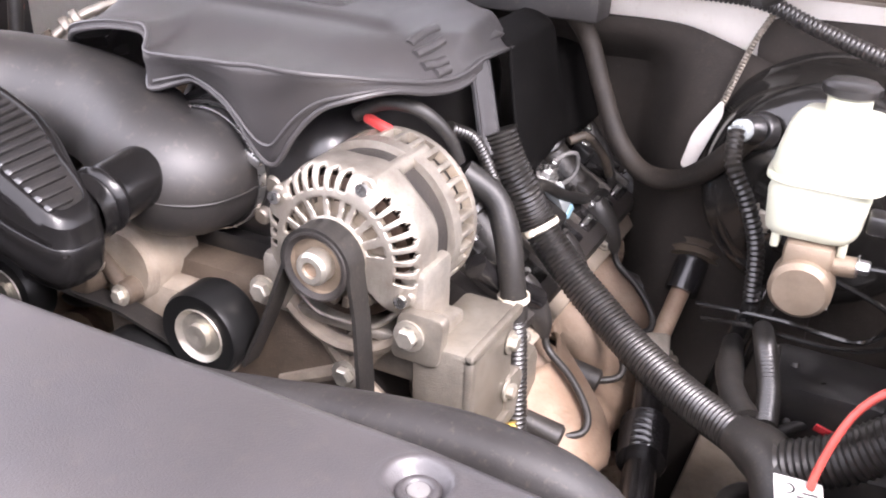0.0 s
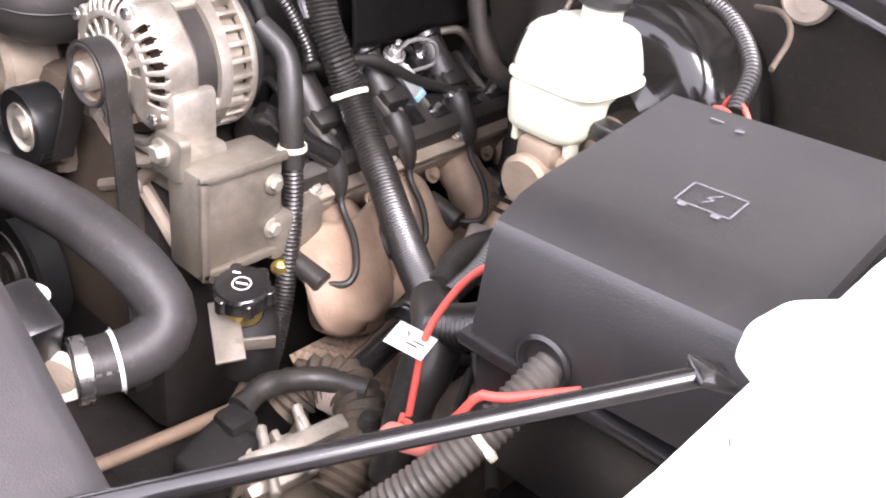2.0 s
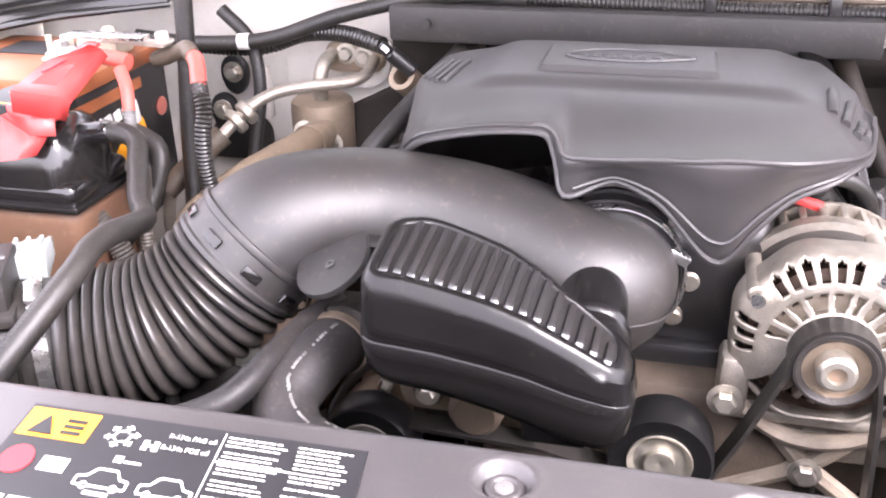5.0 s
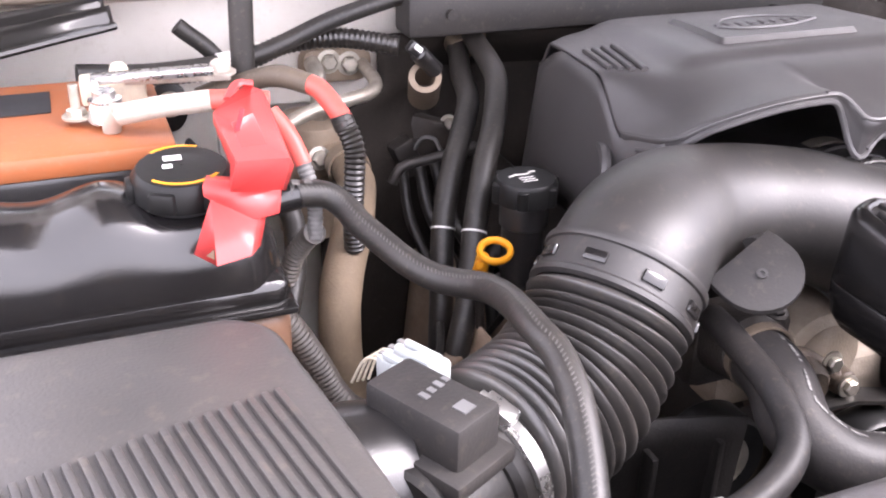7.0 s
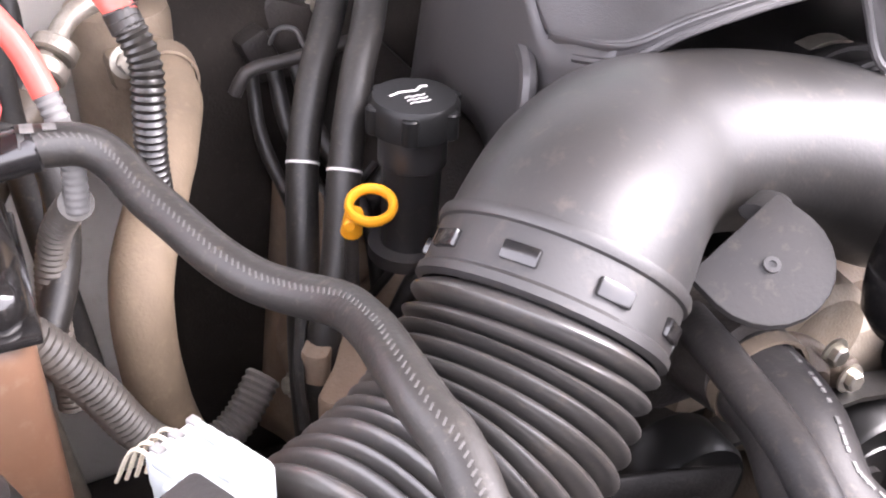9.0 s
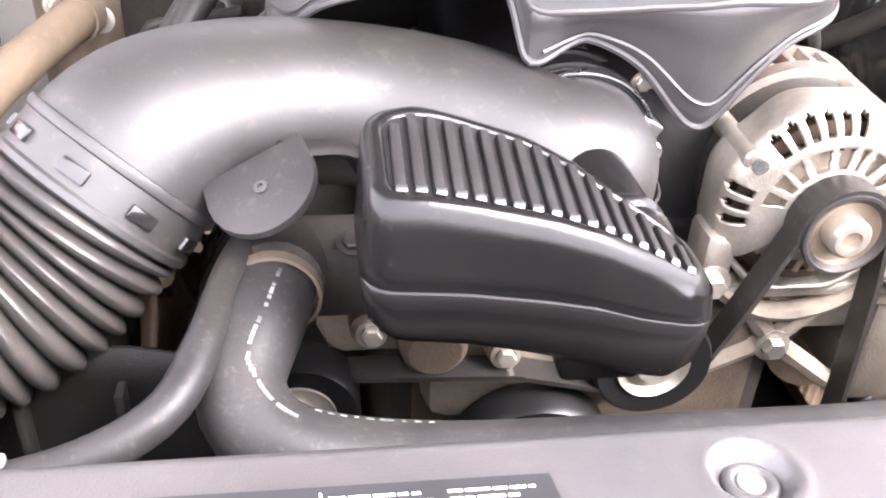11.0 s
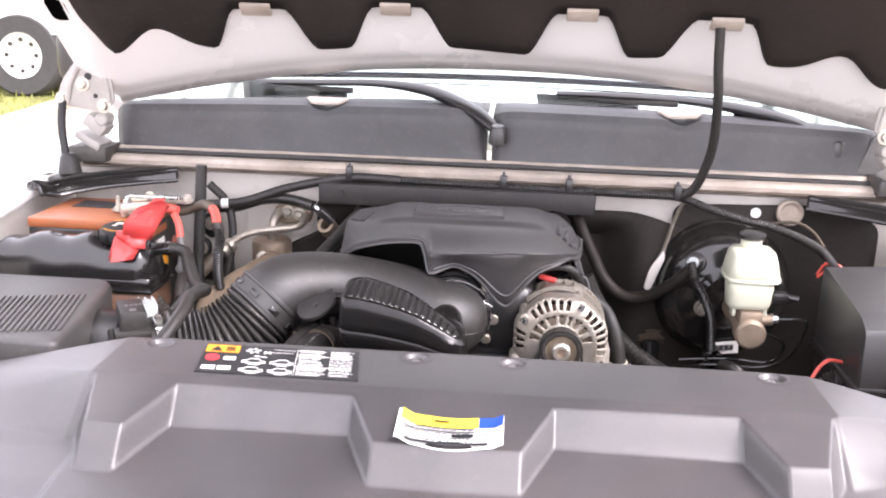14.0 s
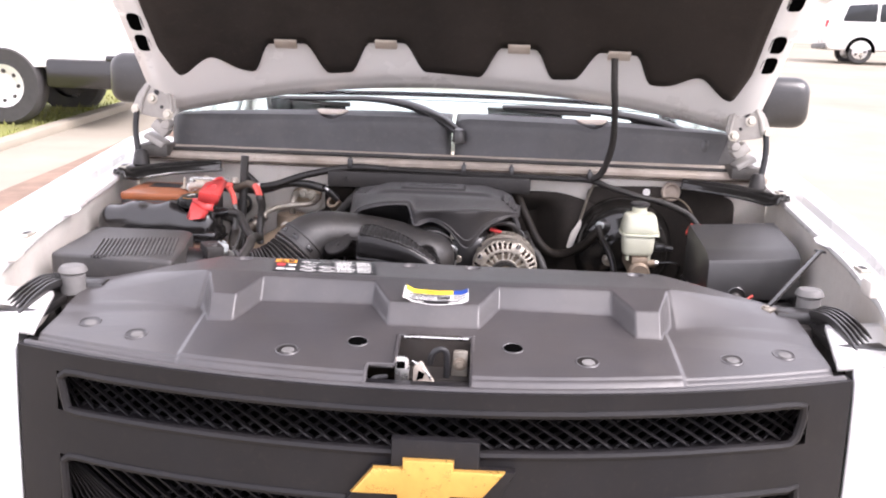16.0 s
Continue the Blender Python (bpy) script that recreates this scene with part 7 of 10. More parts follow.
def master_cylinder():
    t = thing("master_cylinder", (0.515, 1.07, 0.92), "tan cast brake master cylinder with white fluid reservoir", "brake reservoir")
    part("cylinder", mesh(lambda b: [rod(b, (0.518, 1.17, 0.945), (0.518, 1.035, 0.938), 0.024, 0.024, 24, 0.003), rod(b, (0.518, 1.035, 0.938), (0.518, 1.000, 0.936), 0.029, 0.029, 28, 0.005), box(b, (0.518, 1.06, 0.965), (0.045, 0.10, 0.03), 0.008), rod(b, (0.53, 1.03, 0.958), (0.562, 1.03, 0.960), 0.011, 0.010, 14, 0.002)]), M_TAN, t)
    part("line_nut", mesh(lambda b: [bolt(b, (0.560, 1.03, 0.962), (1, 0, 0), 0.007, 0.012)]), M_STEEL, t)
    def tank(b, z0, z1, k0, k1, r, fx=1.0, fy=1.0, dx=0.0, dy=0.0):
        o = round_outline([(-0.046, -0.052), (0.046, -0.052), (0.056, 0.0), (0.052, 0.056), (-0.040, 0.056), (-0.048, 0.0)], r, 6)
        rows = []
        zs = [z0, z0 + 0.004, z0 + 0.010, (z0 + z1) / 2, z1 - 0.014, z1 - 0.006, z1 - 0.001, z1]
        ks = [k0 * 0.86, k0 * 0.96, k0, (k0 + k1) / 2, k1, k1 * 0.95, k1 * 0.84, k1 * 0.74]
        for z, k in zip(zs, ks):
            rows.append([b.verts.new((0.516 + dx + x * k * fx, 1.062 + dy + y * k * fy, z)) for x, y in o])
        for p, q in zip(rows, rows[1:]):
            for i in range(len(o)):
                b.faces.new((p[i], p[(i + 1) % len(o)], q[(i + 1) % len(o)], q[i]))
        b.faces.new(rows[0][::-1])
        b.faces.new(rows[-1])
    res = part("reservoir", mesh(lambda b: tank(b, 1.037, 1.089, 1.0, 0.88, 0.03)), M_RES, t, "translucent white fluid reservoir")
    part("lower_chamber", mesh(lambda b: tank(b, 0.982, 1.038, 0.92, 0.98, 0.028, 0.90, 0.66, -0.004, -0.018)), M_RES, res)
    part("rear_chamber", mesh(lambda b: tank(b, 1.006, 1.038, 0.90, 0.95, 0.02, 0.5, 0.28, 0.004, 0.034)), M_RES, res)
    each("foot", [lambda b, x=x, y=y: box(b, (x, y, 0.978), (0.008, 0.020, 0.022), 0.002) for x, y in ((0.486, 1.030), (0.545, 1.035))], M_RES, res)
    part("seam", mesh(lambda b: slab(b, [(0.516 + x * 1.06, 1.062 + y * 1.06) for x, y in round_outline([(-0.046, -0.052), (0.046, -0.052), (0.056, 0.0), (0.052, 0.056), (-0.040, 0.056), (-0.048, 0.0)], 0.03, 6)], 0.005, Matrix.Translation((0, 0, 1.0355)), 0.0015)), M_RES, res)
    part("neck", mesh(lambda b: rod(b, (0.520, 1.085, 1.080), (0.520, 1.085, 1.104), 0.020, seg=24, bevel=0.001)), M_RES, res)
    part("cap", mesh(lambda b: lathe(b, [(0.022, 0), (0.0265, 0.003), (0.0265, 0.010), (0.022, 0.0135), (0.0005, 0.014)], Matrix.Translation((0.520, 1.085, 1.103)), 10)), M_BLACK, res, "black ten-sided screw cap")
    part("sensor", mesh(lambda b: [box(b, (0.575, 1.05, 1.0), (0.03, 0.025, 0.02), 0.004), rod(b, (0.59, 1.05, 1.0), (0.61, 1.045, 0.998), 0.007, seg=10)]), M_BLACK, t)
    def line_a(b):
        sweep(b, [(0.566, 1.03, 0.962), (0.62, 1.03, 0.962), (0.63, 1.05, 0.93), (0.61, 1.07, 0.87), (0.56, 1.08, 0.845), (0.47, 1.08, 0.845), (0.42, 1.10, 0.83)], 0.003, 8, 0.01)
    def line_b(b):
        sweep(b, [(0.54, 1.06, 0.93), (0.60, 1.07, 0.90), (0.58, 1.085, 0.855), (0.50, 1.09, 0.855), (0.41, 1.11, 0.84)], 0.003, 8, 0.01)
    each("brake_line", [line_a, line_b], M_BOOST, t, "thin black brake line")
    return t


master_cylinder()


# ---- fuse box ----
def fuse_box():
    t = thing("fuse_box", (0.74, 0.9, 0.80), "black plastic fuse box with sloping lid", "fuse box")
    lid = bmesh.new()
    # lid section in y, z
    prof = [(0.778, 0.930), (0.783, 1.018), (0.788, 1.028), (0.812, 1.042), (0.836, 1.048), (1.018, 1.072), (1.026, 1.066), (1.030, 0.93)]
    rows = []
    for x, k in ((0.640, 0.95), (0.643, 1.0), (0.862, 1.0), (0.866, 0.95)):
        rows.append([lid.verts.new((x, y + (0.006 if k < 1 and y < 0.9 else 0) - (0.006 if k < 1 and y > 0.95 else 0), z + (x - 0.64) * 0.06 - (0.006 if k < 1 and z > 0.95 else 0))) for y, z in prof])
    for p, q in zip(rows, rows[1:]):
        for i in range(len(prof) - 1):
            lid.faces.new((p[i], q[i], q[i + 1], p[i + 1]))
    lid.faces.new(rows[0])
    lid.faces.new(rows[-1][::-1])
    l = part("lid", lid, M_FUSE, t, "grained black lid", angle=25)
    def top_z(x, y):
        return 1.0484 + (y - 0.836) * 0.132 + (x - 0.64) * 0.06
    def sign(b):
        def seg(p, q, w=0.0009):
            ctr = Vector((0.756, 0.886)) if p[1] < 0.95 else Vector(p)
            a, c = ctr + (Vector(p) - ctr) * 0.66, ctr + (Vector(q) - ctr) * 0.66
            n = (c - a).orthogonal().normalized() * w
            vs = []
            for o in (a + n, a - n, c - n, c + n):
                vs.append(b.verts.new((o.x, o.y, top_z(o.x, o.y) + 0.0012)))
            b.faces.new(vs)
        x0, y0, x1, y1 = 0.722, 0.862, 0.786, 0.905
        for p, q in (((x0, y0), (x1, y0)), ((x1, y0), (x1, y1)), ((x1, y1), (x0, y1)), ((x0, y1), (x0, y0))):
            seg(p, q)
        seg((0.748, 0.872), (0.757, 0.885)); seg((0.757, 0.885), (0.748, 0.884)); seg((0.748, 0.884), (0.760, 0.898))
        for x in (0.733, 0.773):
            seg((x - 0.005, y0 - 0.004), (x + 0.005, y0 - 0.004), 0.003)
    part("battery_sign", mesh(sign), M_FAINT, l, "printed battery outline")
    each("print_mark", [lambda b, q=q: box(b, (q[0], q[1], top_z(q[0], q[1]) + 0.001), (q[2], q[3], 0.0008), 0, pose(0, 0, 0, 7.5, -3.4, 0)) for q in ((0.697, 0.996, 0.012, 0.002), (0.720, 0.990, 0.007, 0.004))], M_FAINT, l)
    part("base", mesh(lambda b: [box(b, (0.752, 0.905, 0.87), (0.215, 0.235, 0.12), 0.008), box(b, (0.752, 0.902, 0.926), (0.236, 0.258, 0.012), 0.003)]), M_BLACK, t)
    part("port", mesh(lambda b: lathe(b, [(0.022, 0.002), (0.024, 0.006), (0.021, 0.008), (0.018, 0.004)], axis_matrix((0.712, 0.780, 0.945), (0, -1, 0)), 24)), M_BLACK, t)
    return t


fuse_box()
def hose(name, pts, r, material, label, category="hose", **kw):
    t = solid(name, mesh(lambda b: sweep(b, pts, r, **kw)), material, label, category, at=tuple(pts[0][:3]))
    return t


def conduit(pts, r, label, pitch=0.0046, amp=0.0008, material=None):
    """A corrugated sleeve with a taped end."""
    t = thing("conduit", tuple(pts[0]), label, "conduit")
    part("sleeve", mesh(lambda b: sweep(b, pts, r, pitch=pitch, amp=amp)), material or M_CONDUIT, t)
    a, c = Vector(pts[0]), Vector(pts[1])
    part("tape", mesh(lambda b: rod(b, a - (c - a) * 0.05, a + (c - a).normalized() * 0.012, r * 1.06, seg=16, bevel=0.001)), M_RUBBER, t, "black tape at the end")
    return t


def cable_tie(p, d, r):
    """A nylon tie round a hose of radius r that runs along d."""
    t = thing("cable_tie", p, "cream nylon cable tie round a conduit", "cable tie", group="cable ties on the conduits")
    m = axis_matrix(p, d)
    part("band", mesh(lambda b: lathe(b, [(r, -0.003), (r + 0.0016, -0.003), (r + 0.0016, 0.003), (r, 0.003)], m, 24)), M_TIE, t)
    part("head", mesh(lambda b: [box(b, m @ Vector((-r - 0.003, 0, 0)), (0.009, 0.008, 0.007), 0.001, m.to_3x3().to_4x4())]), M_TIE, t)
    return t


# ---- passenger side of the bay ----
def air_cleaner():
    t = thing("air_cleaner", (-0.72, 0.62, 0.80), "grey-black air cleaner housing with slatted lid", "air cleaner")
    z = lambda x, y: 1.036 + 0.02 * (y - 0.62)
    def lid(b):
        o = [(-0.845, 0.500), (-0.568, 0.478), (-0.580, 0.60), (-0.604, 0.755), (-0.628, 0.775), (-0.835, 0.775), (-0.845, 0.73)]
        slab(b, round_outline(o, 0.02), 0.05, Matrix.Translation((0, 0, 0.987)) @ pose(0, 0, 0, 1.2, 0, 0), 0.008, 3)
    part("lid", mesh(lid), M_LID, t)
    part("base", mesh(lambda b: box(b, (-0.71, 0.645, 0.90), (0.235, 0.30, 0.17), 0.015)), M_BLACK, t)
    slats = []
    for i in range(20):
        x = -0.762 + 0.0084 * i
        slats.append(lambda b, x=x, i=i: box(b, (x, 0.563 + 0.0021 * i, 1.0492), (0.0048, 0.160, 0.007), 0.0012, pose(0, 0, 0, 1.2, 0, 12)))
    each("slat", slats, M_LID, t)
    part("outlet", mesh(lambda b: [rod(b, (-0.60, 0.665, 0.98), (-0.545, 0.665, 0.98), 0.055, 0.050, 28, 0.003), box(b, (-0.60, 0.665, 0.965), (0.04, 0.12, 0.10), 0.01)]), M_BLACK, t)
    return t


air_cleaner()


def airflow_sensor():
    t = thing("airflow_sensor", (-0.535, 0.675, 1.0), "black airflow sensor with pale grey plug", "sensor")
    rot = pose(0, 0, 0, 0, 0, 28)
    part("body", mesh(lambda b: [box(b, (-0.532, 0.655, 1.030), (0.040, 0.075, 0.035), 0.004, rot), box(b, (-0.532, 0.65, 1.012), (0.055, 0.085, 0.012), 0.003, rot)]), M_MATTE, t)
    pl = part("plug", mesh(lambda b: [box(b, (-0.524, 0.697, 1.026), (0.034, 0.026, 0.027), 0.003, rot), box(b, (-0.529, 0.712, 1.026), (0.030, 0.020, 0.023), 0.003, rot), box(b, (-0.533, 0.724, 1.026), (0.026, 0.008, 0.018), 0.002, rot)]), M_CONN, t, "pale grey connector plug")
    each("ridge", [lambda b, k=k: box(b, Vector((-0.527, 0.704, 1.0400)) + Vector((0.0095 * (k - 1), 0.005 * (k - 1), 0)), (0.0035, 0.030, 0.005), 0.001, rot) for k in range(3)], M_CONN, pl)
    each("slot", [lambda b, k=k: box(b, Vector((-0.5325, 0.7265, 1.030)) + Vector((0.008 * (k - 1), 0.0045 * (k - 1), 0)), (0.0045, 0.006, 0.012), 0.001, rot) for k in range(3)], M_GREYCAP, pl, "grey recess")
    each("wire", [lambda b, k=k: sweep(b, [(-0.541 + 0.004 * k, 0.722 + 0.003 * k, 1.028), (-0.548 + 0.004 * k, 0.738 + 0.002 * k, 1.022), (-0.556 + 0.004 * k, 0.745, 1.0)], 0.0010, 6, 0.004) for k in range(4)], M_TIE, pl, "thin pale wire")
    part("code_label", mesh(lambda b: box(b, (-0.520, 0.634, 1.0480), (0.010, 0.010, 0.0008), 0, rot)), M_PRINT, t)
    each("print_mark", [lambda b, k=k: box(b, (-0.538 + 0.006 * k, 0.652 + 0.004 * k, 1.0480), (0.004, 0.007 - 0.002 * (k % 2), 0.0008), 0, rot) for k in range(4)], M_PRINT, t)
    return t


airflow_sensor()


def coolant_tank():
    t = thing("coolant_tank", (-0.73, 0.86, 0.85), "coolant surge tank with glossy black lid and brown sides", "coolant tank")
    # black lobed shell along x
    def dome(u, v):
        x = -0.885 + 0.313 * u
        a = math.pi * (v * 1.10 - 0.05)
        lobe = 1 + 0.05 * math.cos((x + 0.60) * 2 * math.pi / 0.095)
        e = min(u, 1 - u) / 0.10
        k = 1.0 if e >= 1 else math.sqrt(max(0.02, 1 - (1 - e) ** 2))
        zb = 1.030
        top = lerp([0, 0.25, 0.6, 1.0], [0.066, 0.076, 0.082, 0.070], u) * lobe * k
        yc = 0.893
        return Vector((x, yc - 0.054 * k * math.copysign(abs(math.cos(a)) ** 0.75, math.cos(a)), zb - 0.012 + top * max(0, math.sin(a)) ** 0.7))
    part("lid", mesh(lambda b: sheet(b, dome, 60, 24)), M_GLOSS, t, "glossy black lobed lid")
    part("skirt", mesh(lambda b: box(b, (-0.7285, 0.893, 1.022), (0.312, 0.110, 0.030), 0.012, seg=3)), M_GLOSS, t)
    part("rim", mesh(lambda b: box(b, (-0.7285, 0.893, 1.010), (0.318, 0.116, 0.006), 0.002)), M_GLOSS, t)
    part("body", mesh(lambda b: box(b, (-0.7285, 0.893, 0.918), (0.310, 0.108, 0.18), 0.014, seg=3)), M_BROWN, t, "brown-stained translucent tank body")
    cp = part("cap", mesh(lambda b: [lathe(b, [(0.033, 0), (0.0365, 0.004), (0.0365, 0.018), (0.032, 0.024), (0.0005, 0.025)], Matrix.Translation((-0.640, 0.884, 1.094)) @ pose(0, 0, 0, 6, 0, 0), 32)]), M_CAP, t, "black pressure cap with yellow print")
    each("grip", [lambda b, k=k: box(b, Vector((-0.640, 0.884, 1.103)) + Vector((0.0365 * math.cos(k * 1.0472), 0.0365 * math.sin(k * 1.0472), 0)), (0.008, 0.020, 0.016), 0.003, pose(0, 0, 0, 0, 0, 60 * k)) for k in range(6)], M_CAP, cp)
    def mark(a0, a1, r):
        def fn(b):
            sheet(b, lambda u, v: Matrix.Translation((-0.640, 0.884, 1.094)) @ pose(0, 0, 0, 6, 0, 0) @ Vector(((r + 0.003 * v) * math.cos(radians(a0 + (a1 - a0) * u)), (r + 0.003 * v) * math.sin(radians(a0 + (a1 - a0) * u)), 0.0258)), 14, 1)
        return fn
    each("yellow_mark", [mark(60, 130, 0.028), mark(220, 320, 0.028)], M_YELLOW, cp)
    part("symbol", mesh(lambda b: [box(b, (-0.645, 0.892, 1.1208), (0.013, 0.007, 0.0008), 0, pose(0, 0, 0, 6, 0, 0)), box(b, (-0.650, 0.880, 1.1196), (0.007, 0.005, 0.0008), 0, pose(0, 0, 0, 6, 0, 0))]), M_PAPER, cp)
    part("spout", mesh(lambda b: [rod(b, (-0.590, 0.893, 1.074), (-0.552, 0.893, 1.079), 0.0118, seg=16, bevel=0.002)]), M_GLOSS, t)
    return t


coolant_tank()


def battery():
    t = thing("battery", (-0.745, 1.055, 0.90), "car battery with copper-orange top and black sides", "battery")
    part("case", mesh(lambda b: box(b, (-0.745, 1.055, 0.995), (0.220, 0.195, 0.19), 0.006)), M_BLACK, t)
    part("top", mesh(lambda b: box(b, (-0.745, 1.055, 1.098), (0.222, 0.197, 0.020), 0.005)), M_ORANGE, t, "copper-orange lid")
    part("decal", mesh(lambda b: box(b, (-0.77, 1.09, 1.1088), (0.09, 0.06, 0.001))), M_INK, t)
    part("side_band", mesh(lambda b: box(b, (-0.6342, 1.0, 1.073), (0.0024, 0.175, 0.013))), M_ORANGE, t, "orange stripe")
    def letter(k):
        def fn(b):
            box(b, (-0.6340, 0.972 + 0.019 * k, 1.040), (0.0024, 0.0135, 0.028), 0.0004, pose(0, 0, 0, 10, 0, 0))
        return fn
    each("print_block", [letter(k) for k in range(6)], M_PAPER, t)
    part("side_swirl", mesh(lambda b: sweep(b, [(-0.6345, 1.085, 1.012), (-0.6345, 1.045, 1.000), (-0.6345, 1.005, 0.975), (-0.6345, 0.975, 0.935), (-0.6345, 0.965, 0.905)], 0.020, 8, 0.01, flat=0.08, up=(1, 0, 0))), M_YELLOW, t, "yellow curved stripe")
    part("round_mark", mesh(lambda b: rod(b, (-0.6355, 1.128, 1.030), (-0.6335, 1.128, 1.030), 0.012, seg=20)), M_SALMON, t, "round pale red sticker")
    return t


battery()


def battery_terminal():
    t = thing("battery_terminal", (-0.64, 1.02, 1.112), "metal battery terminal bar with bolts", "terminal")
    part("bar", mesh(lambda b: [box(b, (-0.640, 1.045, 1.139), (0.10, 0.018, 0.006), 0.001), box(b, (-0.688, 1.035, 1.125), (0.006, 0.018, 0.034), 0.001)]), M_STEEL, t)
    part("post", mesh(lambda b: [rod(b, (-0.682, 1.015, 1.111), (-0.682, 1.015, 1.129), 0.015, 0.013, 18, 0.002), bolt(b, (-0.682, 1.015, 1.129), (0, 0, 1), 0.009, 0.010)]), M_STEEL, t)
    part("stud", mesh(lambda b: [rod(b, (-0.705, 1.025, 1.111), (-0.705, 1.025, 1.142), 0.004, seg=10), bolt(b, (-0.705, 1.025, 1.114), (0, 0, 1), 0.008, 0.008)]), M_BOLT, t)
    part("fuse_block", mesh(lambda b: [box(b, (-0.672, 1.085, 1.118), (0.055, 0.040, 0.020), 0.004), rod(b, (-0.665, 1.085, 1.126), (-0.665, 1.085, 1.140), 0.010, 0.007, 14, 0.002)]), M_TIE, t, "cream fuse holder")
    part("strap", mesh(lambda b: [box(b, (-0.617, 1.066, 1.128), (0.090, 0.018, 0.005), 0.001, pose(0, 0, 0, 0, 0, -8)), bolt(b, (-0.580, 1.062, 1.130), (0, 0, 1), 0.009, 0.012)]), M_SEAL, t, "bare metal strap")
    return t


battery_terminal()


def terminal_cover():
    t = thing("terminal_cover", (-0.60, 0.88, 1.07), "bright red plastic battery terminal cover, hanging open", "terminal cover")
    def plate(pts):
        """A folded sheet: quads of the outline, thickened."""
        bm = bmesh.new()
        vs = {}
        for quad in pts:
            f = []
            for p in quad:
                if p not in vs:
                    vs[p] = bm.verts.new(p)
                f.append(vs[p])
            bm.faces.new(f)
        return bm
    A, A1, B = (-0.581, 0.931, 1.158), (-0.571, 0.928, 1.153), (-0.612, 0.895, 1.150)
    C, D = (-0.570, 0.845, 1.129), (-0.609, 0.827, 1.138)
    E, F = (-0.577, 0.843, 1.107), (-0.614, 0.830, 1.116)
    A2, C2, E2 = (-0.568, 0.930, 1.147), (-0.566, 0.852, 1.120), (-0.573, 0.850, 1.103)
    B2, D2 = (-0.611, 0.899, 1.142), (-0.609, 0.848, 1.128)
    part("upper_shell", plate([(A, B, D, C, A1), (C, D, F, E), (A1, C, C2, A2), (C, E, E2, C2), (B, B2, D2, D), (D, D2, F)]), M_RED, t, thick=0.003, offset=0)
    part("hook", mesh(lambda b: sweep(b, [(-0.598, 0.915, 1.153), (-0.588, 0.930, 1.160), (-0.576, 0.930, 1.159)], 0.004, 8, 0.004, flat=0.6)), M_RED, t)
    part("slit", mesh(lambda b: box(b, (-0.596, 0.880, 1.1490), (0.0035, 0.030, 0.002), 0.0005, pose(0, 0, 0, 10, 0, -18))), M_LRED, t, "narrow dark slit")
    G, G1, H, I = (-0.631, 0.842, 1.118), (-0.631, 0.842, 1.110), (-0.578, 0.840, 1.106), (-0.580, 0.840, 1.090)
    J, K = (-0.600, 0.828, 1.093), (-0.628, 0.829, 1.112)
    L, N, O = (-0.607, 0.812, 1.075), (-0.630, 0.812, 1.070), (-0.642, 0.830, 1.072)
    G2, H2 = (-0.626, 0.860, 1.116), (-0.575, 0.860, 1.106)
    J2, L2 = (-0.590, 0.842, 1.090), (-0.598, 0.828, 1.073)
    part("collar", plate([(G, H, H2, G2), (G, G1, K, J, I, H)]), M_RED, t, thick=0.003, offset=0)
    part("flap", plate([(K, J, L, N), (K, N, O), (J, J2, L2, L), (N, L, L2)]), M_RED, t, thick=0.003, offset=0)
    # brown sheet paints the shade inside the red flap
    part("flap_mouth", plate([((-0.6275, 0.8272, 1.103), (-0.6315, 0.8125, 1.0745), (-0.6395, 0.8262, 1.0745))]), M_BROWN, t, "mouth of the flap, its shade painted brown")
    return t


terminal_cover()

solid("cable_lug", mesh(lambda b: [sweep(b, [(-0.674, 0.985, 1.126), (-0.640, 0.972, 1.134), (-0.604, 0.963, 1.138)], 0.0090, 12, 0.008), sweep(b, [(-0.674, 0.985, 1.130), (-0.679, 0.992, 1.120), (-0.680, 1.0, 1.108)], 0.0075, 10, 0.006)]), M_SEAL, "crimped grey metal lug on the battery post", "cable lug", at=(-0.68, 0.99, 1.11))
hose("battery_cable", [(-0.606, 0.964, 1.138), (-0.585, 0.958, 1.138), (-0.56, 0.955, 1.135)], 0.0085, M_REDWIRE, "thick red battery cable", "cable")
c2 = thing("battery_cable", (-0.56, 1.06, 1.12), "battery cable in dusty tape with a bare red end", "cable")
part("taped_run", mesh(lambda b: sweep(b, [(-0.60, 1.075, 1.105), (-0.56, 1.06, 1.120), (-0.535, 1.035, 1.131), (-0.512, 1.008, 1.129)], 0.0095, 12, 0.008, wobble=0.15)), M_DUSTY, c2, "dusty grey tape")
part("red_run", mesh(lambda b: sweep(b, [(-0.517, 1.014, 1.130), (-0.505, 1.00, 1.125), (-0.492, 0.975, 1.105)], 0.009, 12, 0.008)), M_REDWIRE, c2, "red insulation")
hose("battery_cable", [(-0.562, 0.940, 1.132), (-0.550, 0.928, 1.115), (-0.543, 0.915, 1.094)], 0.0068, M_REDWIRE, "thick red battery cable", "cable")
conduit([(-0.494, 0.978, 1.108), (-0.486, 0.968, 1.082), (-0.488, 0.962, 1.055), (-0.490, 0.962, 1.02), (-0.488, 0.965, 0.985)], 0.0092, "black corrugated conduit of the battery cable")
solid("cable_end", mesh(lambda b: sweep(b, [(-0.544, 0.917, 1.097), (-0.540, 0.909, 1.080), (-0.538, 0.904, 1.060), (-0.540, 0.900, 1.035)], 0.0062, 10, 0.004, pitch=0.004, amp=0.0004)), M_GREYCAP, "frayed pale cable end below the red cover", "cable end", at=(-0.54, 0.91, 1.06))
